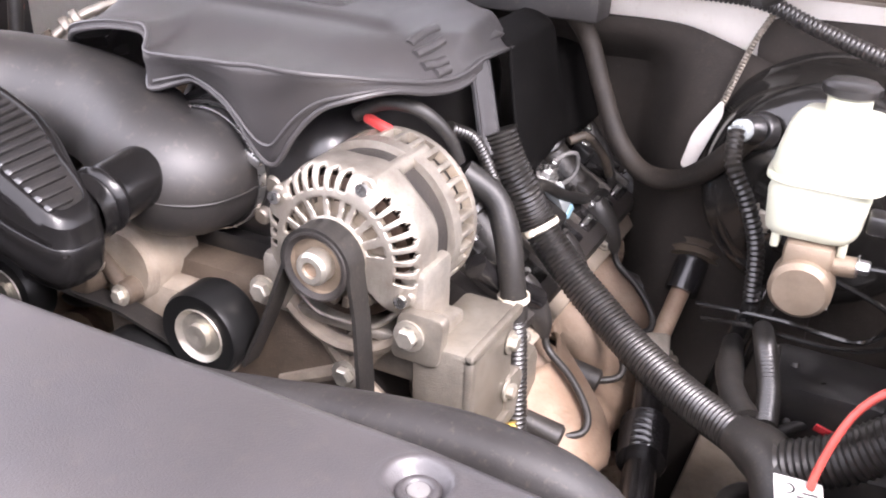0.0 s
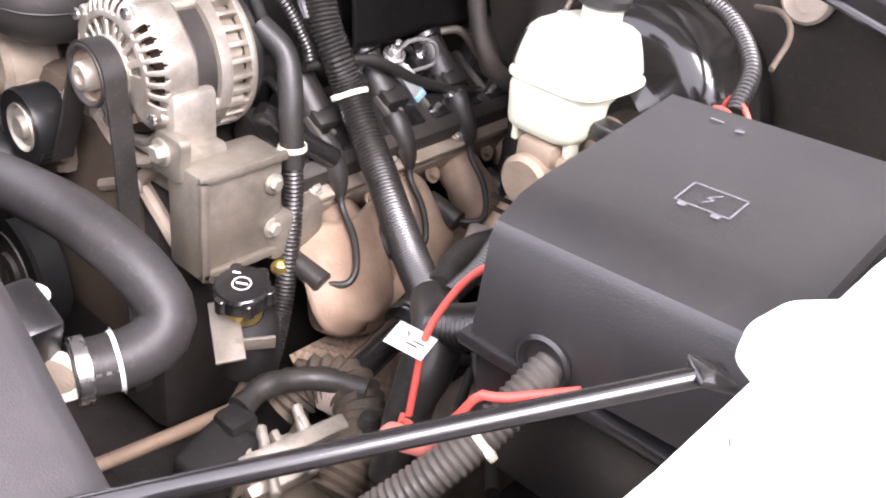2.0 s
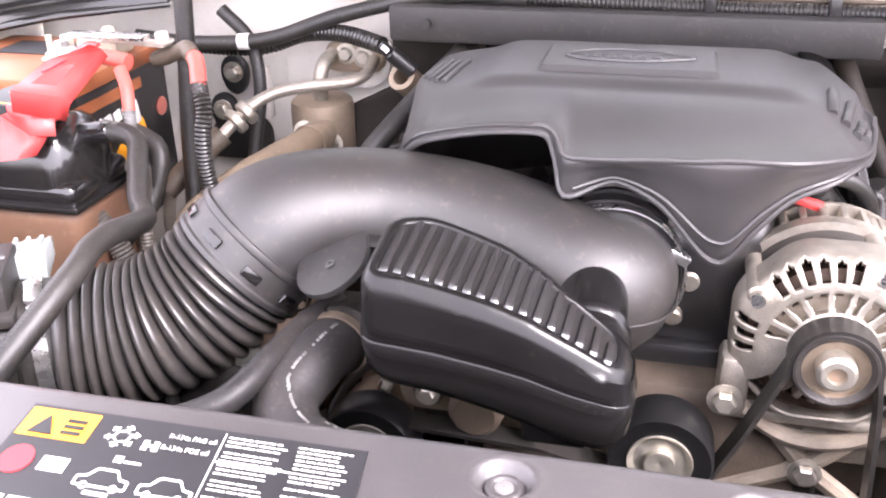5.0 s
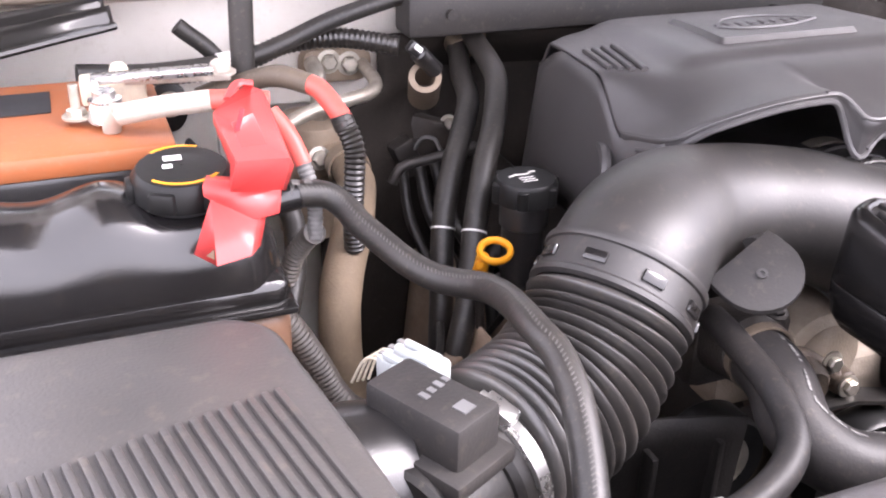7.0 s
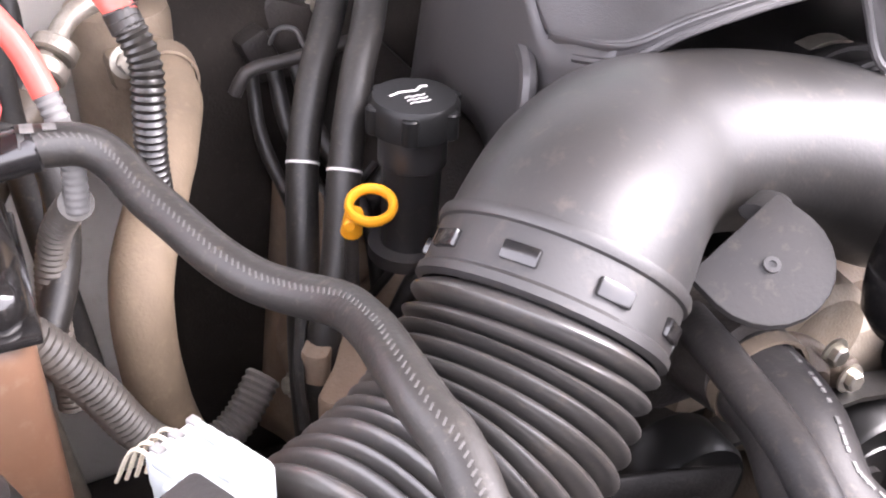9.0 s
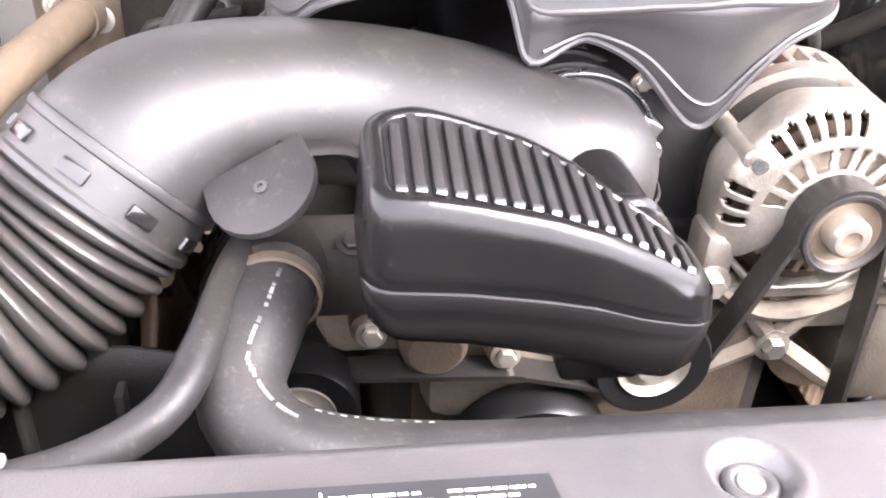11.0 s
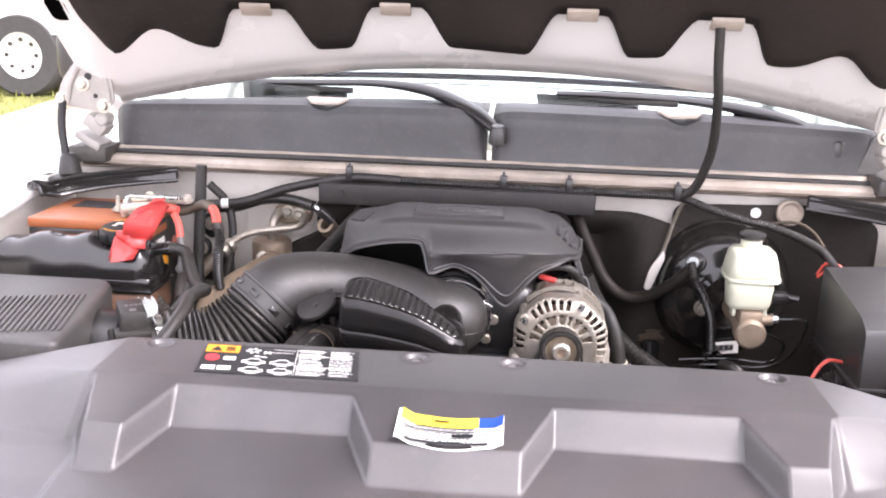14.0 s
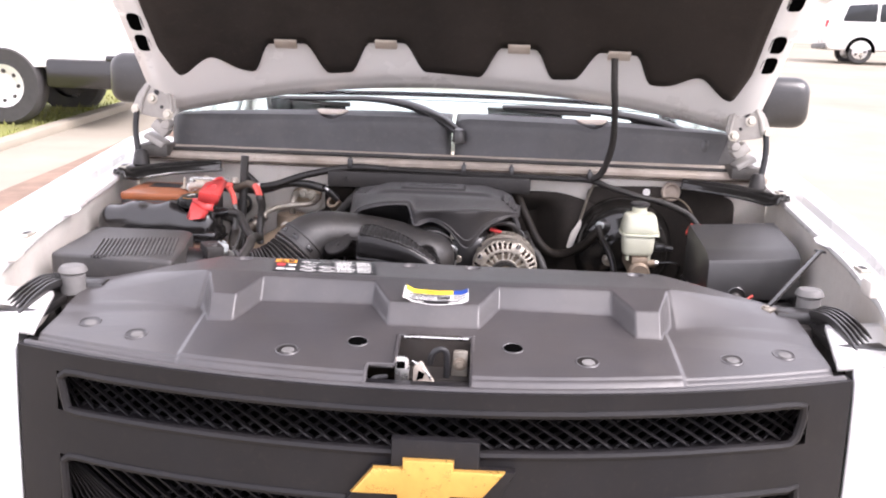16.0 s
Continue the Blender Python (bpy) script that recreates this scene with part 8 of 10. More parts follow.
conduit([(-0.600, 0.880, 1.005), (-0.572, 0.880, 0.973), (-0.550, 0.880, 0.932), (-0.533, 0.880, 0.894), (-0.515, 0.880, 0.871), (-0.491, 0.882, 0.862), (-0.470, 0.890, 0.868), (-0.448, 0.905, 0.885)], 0.0115, "grey corrugated conduit behind the air cleaner", material=M_GREYCONDUIT)
# coolant hose from the tank over the bellows
COOL = [(-0.562, 0.893, 1.080), (-0.533, 0.893, 1.076), (-0.520, 0.885, 1.068), (-0.512, 0.868, 1.059), (-0.501, 0.848, 1.051), (-0.489, 0.825, 1.043), (-0.476, 0.806, 1.038), (-0.463, 0.790, 1.038), (-0.449, 0.766, 1.044), (-0.446, 0.739, 1.050), (-0.448, 0.710, 1.055), (-0.448, 0.683, 1.055),
        (-0.445, 0.659, 1.050), (-0.450, 0.620, 1.034), (-0.469, 0.565, 1.00), (-0.5, 0.52, 0.955)]
cool = thing("coolant_hose", (-0.45, 0.74, 1.03), "braided black coolant hose crossing the intake bellows", "hose")
part("tube", mesh(lambda b: sweep(b, COOL, 0.0108, 16, 0.006)), M_RUBBER, cool)
each("print", [lambda b, k=k: box(b, (-0.556 + 0.010 * k, 0.8905, 1.0903 - 0.0008 * k), (0.006, 0.007 - 0.002 * k, 0.0006), 0, pose(0, 0, 0, 10, 6, 0)) for k in range(2)], M_HOSEPRINT, cool, "worn white print")
line_ = curve_points(COOL, 0.0035)[0]
def weave(b):
    for i in range(3, len(line_) - 3):
        p, tg = Vector(line_[i]), Vector(line_[i + 1] - line_[i - 1]).normalized()
        nrm = (Vector((-0.2, -0.6, 0.8)) - tg * Vector((-0.2, -0.6, 0.8)).dot(tg)).normalized()
        m = Matrix((tg, nrm.cross(tg), nrm)).transposed().to_4x4()
        box(b, p + nrm * 0.0107, (0.0010, 0.0034, 0.0004), 0, m @ pose(0, 0, 0, 0, 0, 35))
w = part("woven_line", mesh(weave), M_WEAVE, cool, "fine grey woven line")
tagged(w, "fine grey woven line", kind="stuff")
# suction pipe and heater hoses
REFR = thing("refrigerant_hose", (-0.5, 0.95, 0.8), "thick dusty tan refrigerant hose with metal end", "hose")
REFL = [(-0.437, 1.172, 0.985), (-0.446, 1.10, 0.991), (-0.457, 1.063, 0.989), (-0.469, 1.03, 0.985), (-0.482, 1.0, 0.978), (-0.508, 0.947, 0.952), (-0.513, 0.930, 0.90), (-0.505, 0.925, 0.84), (-0.485, 0.915, 0.79), (-0.45, 0.89, 0.765)]
part("tube", mesh(lambda b: sweep(b, REFL, 0.0195, 20, 0.01, wobble=0.05)), M_TANHOSE, REFR)
part("ferrule", mesh(lambda b: lathe(b, [(0.0212, -0.014), (0.0235, -0.014), (0.0235, 0.014), (0.0212, 0.014)], axis_matrix((-0.439, 1.155, 0.986), (-0.12, -1, 0.08)), 24)), M_TAN, REFR, "crimped metal ferrule")
HEAT = ([(-0.268, 1.272, 1.080), (-0.276, 1.240, 1.072), (-0.287, 1.208, 1.062), (-0.299, 1.155, 1.048), (-0.322, 1.118, 1.023), (-0.345, 1.088, 0.992), (-0.366, 1.055, 0.945), (-0.380, 1.02, 0.885), (-0.392, 0.99, 0.80), (-0.395, 0.96, 0.66)],
        [(-0.252, 1.272, 1.094), (-0.259, 1.230, 1.090), (-0.272, 1.149, 1.079), (-0.286, 1.110, 1.063), (-0.307, 1.071, 1.040), (-0.327, 1.043, 1.015), (-0.352, 1.005, 0.962), (-0.371, 0.972, 0.905), (-0.395, 0.945, 0.84), (-0.405, 0.93, 0.70)])
for pts, at in zip(HEAT, (6, 6)):
    h = thing("heater_hose", pts[4], "black rubber heater hose with pale ring marks", "hose", group="heater hoses")
    part("tube", mesh(lambda b: sweep(b, pts, 0.0125, 16, 0.012)), M_RUBBER, h)
    d = Vector(pts[at + 1]) - Vector(pts[at - 1])
    part("ring_mark", mesh(lambda b: lathe(b, [(0.0126, -0.001), (0.0131, -0.001), (0.0131, 0.001), (0.0126, 0.001)], axis_matrix(pts[at], d), 20)), M_PAPER, h, "thin white ring mark")
    part("pipe_end", mesh(lambda b: lathe(b, [(0.0128, -0.012), (0.0150, -0.012), (0.0150, 0.012), (0.0128, 0.012)], axis_matrix(Vector(pts[0]) + Vector((0, -0.010, -0.002)), (0.1, 1, 0.2)), 20)), M_TAN, h, "tan metal pipe end")


def vacuum_port():
    t = thing("vacuum_fitting", (-0.33, 1.24, 1.04), "short tan pipe end with black check valve", "fitting")
    part("pipe", mesh(lambda b: lathe(b, [(0.012, 0.03), (0.019, 0.03), (0.019, -0.03), (0.012, -0.03), (0.012, 0.03)], axis_matrix((-0.325, 1.225, 1.045), (-0.25, -0.75, 0.6)), 24)), M_TAN, t)
    v = part("valve", mesh(lambda b: [rod(b, (-0.345, 1.195, 1.095), (-0.318, 1.205, 1.068), 0.010, seg=14, bevel=0.002), box(b, (-0.350, 1.192, 1.100), (0.016, 0.012, 0.014), 0.003, pose(0, 0, 0, 0, 40, 0))]), M_BLACK, t, "black valve with white print")
    part("print", mesh(lambda b: box(b, (-0.347, 1.1845, 1.1015), (0.010, 0.0008, 0.006), 0, pose(0, 0, 0, -20, 40, 0))), M_PAPER, v)
    return t


vacuum_port()


def oil_filler():
    t = thing("oil_filler", (-0.315, 0.972, 0.92), "black oil filler neck with lettered black cap", "oil filler")
    c = Vector((-0.315, 0.972, 1.0))
    part("neck", mesh(lambda b: [lathe(b, [(0.020, -0.10), (0.021, -0.02), (0.024, -0.018), (0.024, 0.0), (0.022, 0.006)], Matrix.Translation(c), 28), lathe(b, [(0.030, -0.096), (0.030, -0.086), (0.021, -0.084)], Matrix.Translation(c), 28)]), M_BLACK, t)
    cap = part("cap", mesh(lambda b: lathe(b, [(0.024, 0.006), (0.031, 0.008), (0.031, 0.026), (0.028, 0.030), (0.0005, 0.030)], Matrix.Translation(c), 32)), M_CAP, t)
    each("grip", [lambda b, k=k: rod(b, c + Vector((0.029 * math.cos(k * 1.0472), 0.029 * math.sin(k * 1.0472), 0.008)), c + Vector((0.029 * math.cos(k * 1.0472), 0.029 * math.sin(k * 1.0472), 0.027)), 0.006, seg=10, bevel=0.001) for k in range(6)], M_CAP, cap)
    def can(b):
        z = c.z + 0.0305
        pts = [(-0.016, 0.004), (-0.008, 0.007), (0.004, 0.006), (0.010, 0.011), (0.014, 0.010)]
        for p, q in zip(pts, pts[1:]):
            sweep(b, [(c.x + p[0], c.y + p[1], z), (c.x + q[0], c.y + q[1], z)], 0.0013, 6, 0.003, flat=0.4)
        for k in range(3):
            sweep(b, [(c.x - 0.008 + 0.003 * j, c.y - 0.002 - 0.0045 * k + 0.0012 * (j % 2), z) for j in range(6)], 0.0008, 6, 0.003, flat=0.4)
    part("symbol", mesh(can), M_PAPER, cap, "white oil can symbol")
    return t


oil_filler()


def dipstick():
    t = thing("dipstick", (-0.362, 0.935, 0.90), "yellow ring handle of the oil dipstick", "dipstick")
    ctr, d = Vector((-0.361, 0.936, 0.976)), Vector((-0.12, -0.26, 0.95)).normalized()
    m = axis_matrix(ctr, d)
    ring = [tuple(m @ Vector((0.0145 * math.cos(a), 0.0145 * math.sin(a), 0))) for a in np.linspace(0, 2 * math.pi, 25)]
    part("ring", mesh(lambda b: sweep(b, ring, 0.0032, 10, 0.004, flat=1.3)), M_YELLOW, t)
    part("stem", mesh(lambda b: [rod(b, ctr + Vector((-0.010, 0.004, -0.004)), ctr + Vector((-0.010, 0.010, -0.026)), 0.0062, 0.0075, 14, 0.002), rod(b, ctr + Vector((-0.013, 0.004, -0.012)), ctr + Vector((-0.016, -0.002, -0.012)), 0.0045, seg=10, bevel=0.001)]), M_YELLOW, t)
    part("tube", mesh(lambda b: sweep(b, [tuple(ctr + Vector((-0.010, 0.010, -0.026))), (-0.36, 0.955, 0.86), (-0.30, 0.98, 0.66)], 0.005, 10, 0.02)), M_DARKMETAL, t)
    return t


dipstick()


def accumulator():
    t = thing("refrigerant_accumulator", (-0.458, 1.24, 0.88), "bare metal refrigerant canister with pipes and block", "accumulator")
    part("canister", mesh(lambda b: lathe(b, [(0.0005, -0.13), (0.042, -0.125), (0.043, 0.0), (0.041, 0.008), (0.034, 0.013), (0.0005, 0.015)], Matrix.Translation((-0.458, 1.240, 1.006)), 40)), M_TAN, t)
    part("fitting", mesh(lambda b: [box(b, (-0.452, 1.197, 0.980), (0.052, 0.024, 0.034), 0.008, pose(0, 0, 0, 0, -8, 0)), rod(b, (-0.436, 1.195, 0.982), (-0.438, 1.165, 0.985), 0.017, seg=18, bevel=0.003)]), M_TAN, t)
    each("fitting_bolt", [lambda b, q=q: bolt(b, q, (0.1, -1, 0.2), 0.009, 0.010) for q in ((-0.425, 1.186, 0.972), (-0.464, 1.184, 0.988))], M_BOLT, t)
    part("pipe", mesh(lambda b: sweep(b, [(-0.548, 1.10, 0.996), (-0.519, 1.135, 1.028), (-0.500, 1.160, 1.040), (-0.47, 1.17, 1.048), (-0.43, 1.18, 1.053), (-0.400, 1.195, 1.054), (-0.386, 1.22, 1.058), (-0.388, 1.268, 1.066)], 0.0078, 12, 0.006)), M_ALU, t, "bent aluminium pipe")
    part("pipe", mesh(lambda b: sweep(b, [(-0.452, 1.225, 1.010), (-0.452, 1.222, 1.040), (-0.449, 1.235, 1.066), (-0.447, 1.27, 1.072)], 0.0095, 12, 0.006)), M_ALU, t)
    part("pipe_sleeve", mesh(lambda b: sweep(b, [(-0.598, 1.050, 0.945), (-0.573, 1.075, 0.972), (-0.541, 1.108, 1.003)], 0.0140, 14, 0.01)), M_DUSTY, t)
    each("sleeve_nut", [lambda b, k=k: rod(b, Vector((-0.532, 1.119, 1.013)) + Vector((0.010, 0.011, 0.009)) * k, Vector((-0.525, 1.127, 1.020)) + Vector((0.010, 0.011, 0.009)) * k, 0.0165, seg=18, bevel=0.002) for k in range(2)], M_ALU, t)
    part("block", mesh(lambda b: [slab(b, round_outline([(-0.525, 1.02), (-0.40, 1.02), (-0.375, 1.035), (-0.368, 1.088), (-0.52, 1.095)], 0.012), 0.006, pose(0, 1.289, 0, 90, 0, 0), 0.002)]), M_BAYWHITE, t, "pale firewall plate")
    part("oval_block", mesh(lambda b: [slab(b, round_outline([(-0.462, 1.046), (-0.378, 1.046), (-0.374, 1.084), (-0.458, 1.088)], 0.018), 0.018, pose(0, 1.283, 0, 90, 0, 0), 0.004)]), M_TAN, t)
    each("block_bolt", [lambda b, q=q: bolt(b, q, (0, -1, 0), 0.0095, 0.010) for q in ((-0.428, 1.266, 1.072), (-0.404, 1.266, 1.068))], M_BOLT, t)
    part("lower_pipe", mesh(lambda b: sweep(b, [(-0.592, 1.055, 0.955), (-0.60, 1.05, 0.90), (-0.585, 1.04, 0.82), (-0.57, 1.02, 0.70)], 0.008, 10, 0.012)), M_ALU, t)
    part("flap", mesh(lambda b: box(b, (-0.553, 1.272, 1.010), (0.014, 0.018, 0.075), 0.003)), M_BAYWHITE, t, "white sheet-metal flap")
    return t


accumulator()


def firewall_bits():
    t = thing("firewall_bracket", (-0.62, 1.28, 1.0), "black bracket with bolts on the white firewall", "bracket")
    for q in ((-0.607, 1.033), (-0.630, 0.976)):
        part("pad", mesh(lambda b: slab(b, [(q[0] + 0.021 * math.cos(a * 0.3142), q[1] + (0.024 if math.sin(a * 0.3142) > 0 else 0.034) * math.sin(a * 0.3142)) for a in range(20)], 0.010, pose(0, 1.294, 0, 90, 0, 0), 0.003)), M_BLACK, t)
    part("bracket", mesh(lambda b: slab(b, round_outline([(-0.66, 0.90), (-0.56, 0.90), (-0.56, 0.95), (-0.59, 0.99), (-0.605, 0.96), (-0.65, 0.955)], 0.008), 0.008, pose(0, 1.296, 0, 90, 0, 0), 0.002)), M_BLACK, t)
    each("bolt", [lambda b, p=p: bolt(b, p, (0, -1, 0), 0.010, 0.012) for p in ((-0.607, 1.284, 1.033), (-0.630, 1.284, 0.976))], M_BOLT, t)
    return t


firewall_bits()

# cable along the firewall with its clips
cab = thing("firewall_cable", (0.0, 1.235, 1.16), "black conduit clipped along the firewall ledge", "cable")
part("sheath", mesh(lambda b: sweep(b, [(-0.70, 1.20, 1.10), (-0.62, 1.21, 1.092), (-0.52, 1.222, 1.098), (-0.42, 1.236, 1.130), (-0.289, 1.240, 1.158), (-0.18, 1.240, 1.157)], 0.010, 12, 0.012)), M_RUBBER, cab)
part("conduit", mesh(lambda b: sweep(b, [(-0.18, 1.240, 1.157), (0.038, 1.240, 1.153), (0.175, 1.240, 1.152), (0.30, 1.240, 1.150), (0.399, 1.240, 1.148), (0.46, 1.232, 1.130), (0.53, 1.215, 1.112), (0.60, 1.19, 1.100), (0.66, 1.13, 1.080), (0.68, 1.07, 1.055)], 0.0085, 12, pitch=0.0055, amp=0.0011)), M_CONDUIT, cab, "corrugated black sleeve")
for x, z in ((-0.289, 1.158), (0.038, 1.153), (0.175, 1.152), (0.399, 1.148)):
    part("clip", mesh(lambda b: [box(b, (x, 1.240, z + 0.010), (0.014, 0.022, 0.030), 0.003), box(b, (x, 1.248, z + 0.024), (0.006, 0.008, 0.014), 0.001)]), M_BLACK, cab)
part("white_tape", mesh(lambda b: rod(b, (-0.560, 1.217, 1.094), (-0.545, 1.219, 1.095), 0.0108, seg=14)), M_PAPER, cab)
hose("heater_line", [(-0.66, 1.23, 1.085), (-0.55, 1.245, 1.08), (-0.48, 1.25, 1.10), (-0.42, 1.24, 1.105), (-0.36, 1.215, 1.098)], 0.011, M_CONDUIT, "black hose across the firewall to the valve", pitch=0.006, amp=0.0008)
hose("upright_cable", [(-0.555, 1.08, 1.20), (-0.558, 1.075, 1.12), (-0.560, 1.06, 1.02), (-0.555, 1.04, 0.94), (-0.545, 1.0, 0.84)], 0.011, M_RUBBER, "black cable standing beside the battery", "cable")
hose("upright_cable", [(-0.595, 1.245, 1.13), (-0.555, 1.24, 1.09), (-0.540, 1.225, 1.03), (-0.545, 1.20, 0.95), (-0.55, 1.17, 0.86)], 0.009, M_RUBBER, "black cable hanging on the firewall", "cable")
hose("taped_cable", [(-0.540, 0.900, 1.040), (-0.541, 0.918, 1.028), (-0.552, 0.932, 1.002), (-0.560, 0.935, 0.96), (-0.562, 0.93, 0.88)], 0.0085, M_GREYCONDUIT, "dusty grey corrugated cable sleeve beside the tank", "cable", pitch=0.0045, amp=0.0007)
hose("negative_cable", [(-0.60, 0.985, 1.05), (-0.57, 0.975, 1.045), (-0.545, 0.965, 1.03), (-0.55, 0.94, 0.98), (-0.575, 0.90, 0.94)], 0.010, M_RUBBER, "black cable beside the battery", "cable")

# coolant pipework at the front of the engine
def prints(pts, r, s0, s1, side, parent, n=12, size=(0.006, 0.0022), material=M_HOSEPRINT):
    """Bars of print along a hose, on the side that faces the given direction."""
    line, sd = curve_points([q[:3] for q in pts], 0.004)
    rnd = random.Random(n)
    d = Vector(side).normalized()
    for k in range(n):
        at = s0 + (s1 - s0) * (k + 0.5) / n
        i = int(np.searchsorted(sd, at))
        i = min(max(i, 1), len(line) - 2)
        p, tg = Vector(line[i]), Vector(line[i + 1] - line[i - 1]).normalized()
        nrm = (d - tg * d.dot(tg)).normalized()
        m = Matrix((tg, nrm.cross(tg), nrm)).transposed().to_4x4()
        part("print_mark", mesh(lambda b: box(b, p + nrm * (r + 0.0002), (size[0] * rnd.uniform(0.3, 0.9), size[1], 0.0008), 0, m)), material, parent)


RAD = [(-0.243, 0.712, 0.978), (-0.252, 0.668, 0.980), (-0.262, 0.630, 0.965), (-0.235, 0.602, 0.948), (-0.16, 0.596, 0.935), (-0.04, 0.596, 0.934), (0.12, 0.602, 0.928), (0.20, 0.611, 0.935), (0.26, 0.611, 0.948), (0.32, 0.612, 0.958), (0.37, 0.616, 0.960), (0.42, 0.623, 0.950), (0.449, 0.630, 0.931), (0.464, 0.630, 0.914), (0.470, 0.617, 0.902), (0.468, 0.596, 0.895), (0.460, 0.570, 0.893), (0.455, 0.553, 0.893)]
rad = thing("radiator_hose", (0.0, 0.594, 0.92), "thick black upper radiator hose with white print", "hose")
part("tube", mesh(lambda b: sweep(b, [p + ((0.0255,) if p[0] < -0.1 else (0.0240,) if p[0] < 0.15 else (0.0228,)) for p in RAD], seg=24, step=0.012)), M_HOSE, rad)
part("clamp", mesh(lambda b: lathe(b, [(0.0236, -0.005), (0.0258, -0.005), (0.0258, 0.005), (0.0236, 0.005)], axis_matrix((0.457, 0.560, 0.893), (0.3, 0.95, 0.0)), 28)), M_STEEL, rad, "steel hose clamp")
part("paint_mark", mesh(lambda b: lathe(b, [(0.0230, -0.0015), (0.0236, -0.0015), (0.0236, 0.0015), (0.0258, 0.0015)], axis_matrix((0.4645, 0.584, 0.894), (0.3, 0.95, 0.05)), 28)), M_PAPER, rad, "white painted ring")
prints(RAD, 0.0255, 0.02, 0.13, (0.30, -0.1, 1), rad, 22)
prints(RAD, 0.0252, 0.135, 0.21, (0.0, 0.5, 1), rad, 10)
prints(RAD, 0.0228, 0.90, 0.985, (0.75, 0.35, 0.25), rad, 10)
part("hose_flange", mesh(lambda b: [slab(b, [(0.030 * math.cos(a * 0.3142), 0.019 * math.sin(a * 0.3142)) for a in range(20)], 0.006, axis_matrix((0.450, 0.543, 0.893), (0.45, -0.75, 0.45)), 0.002)]), M_BAYWHITE, rad, "pale dusty pipe flange")
part("flange_face", mesh(lambda b: [slab(b, [(0.022 * math.cos(a * 0.3142), 0.012 * math.sin(a * 0.3142)) for a in range(20)], 0.002, axis_matrix((0.4528, 0.5385, 0.8958), (0.45, -0.75, 0.45)), 0.0005)]), M_DIRTY, rad)
part("thermostat_housing", mesh(lambda b: [rod(b, (-0.240, 0.76, 0.965), (-0.243, 0.705, 0.980), 0.030, 0.029, 24, 0.004), box(b, (-0.225, 0.765, 0.955), (0.10, 0.05, 0.06), 0.012), bolt(b, (-0.195, 0.745, 0.985), (0, -0.4, 1), 0.007)]), M_DARKMETAL, ENGINE, "greasy dark thermostat housing")
part("hose_clamp", mesh(lambda b: [lathe(b, [(0.0262, -0.004), (0.0285, -0.004), (0.0285, 0.004), (0.0262, 0.004)], axis_matrix((-0.2435, 0.702, 0.979), (0.1, 1, 0)), 24)]), M_DUSTY, ENGINE)
BYP = [(-0.258, 0.745, 0.992), (-0.268, 0.70, 0.996), (-0.279, 0.64, 0.993), (-0.298, 0.598, 0.982), (-0.345, 0.576, 0.970), (-0.42, 0.568, 0.960), (-0.52, 0.56, 0.95)]
byp = thing("bypass_hose", (-0.34, 0.58, 0.95), "dusty black bypass hose below the bellows", "hose")
part("tube", mesh(lambda b: sweep(b, BYP, 0.0112, 16, 0.01)), M_HOSE, byp)
part("clip", mesh(lambda b: [box(b, (-0.374, 0.575, 0.9785), (0.013, 0.008, 0.006), 0.002), lathe(b, [(0.0115, -0.004), (0.0130, -0.004), (0.0130, 0.004), (0.0115, 0.004)], axis_matrix((-0.374, 0.573, 0.9655), (1, 0.1, 0.08)), 20)]), M_GREYCAP, byp, "pale spring clip")
for k, (x, y, z) in enumerate(((-0.318, 0.586, 0.983), (-0.352, 0.570, 0.977), (-0.283, 0.628, 0.991))):
    part("paint_spot", mesh(lambda b: rod(b, (x, y, z - 0.006), (x + 0.001, y - 0.003, z - 0.0035), 0.003, seg=10)), M_SEAL, byp, "faded paint spot")

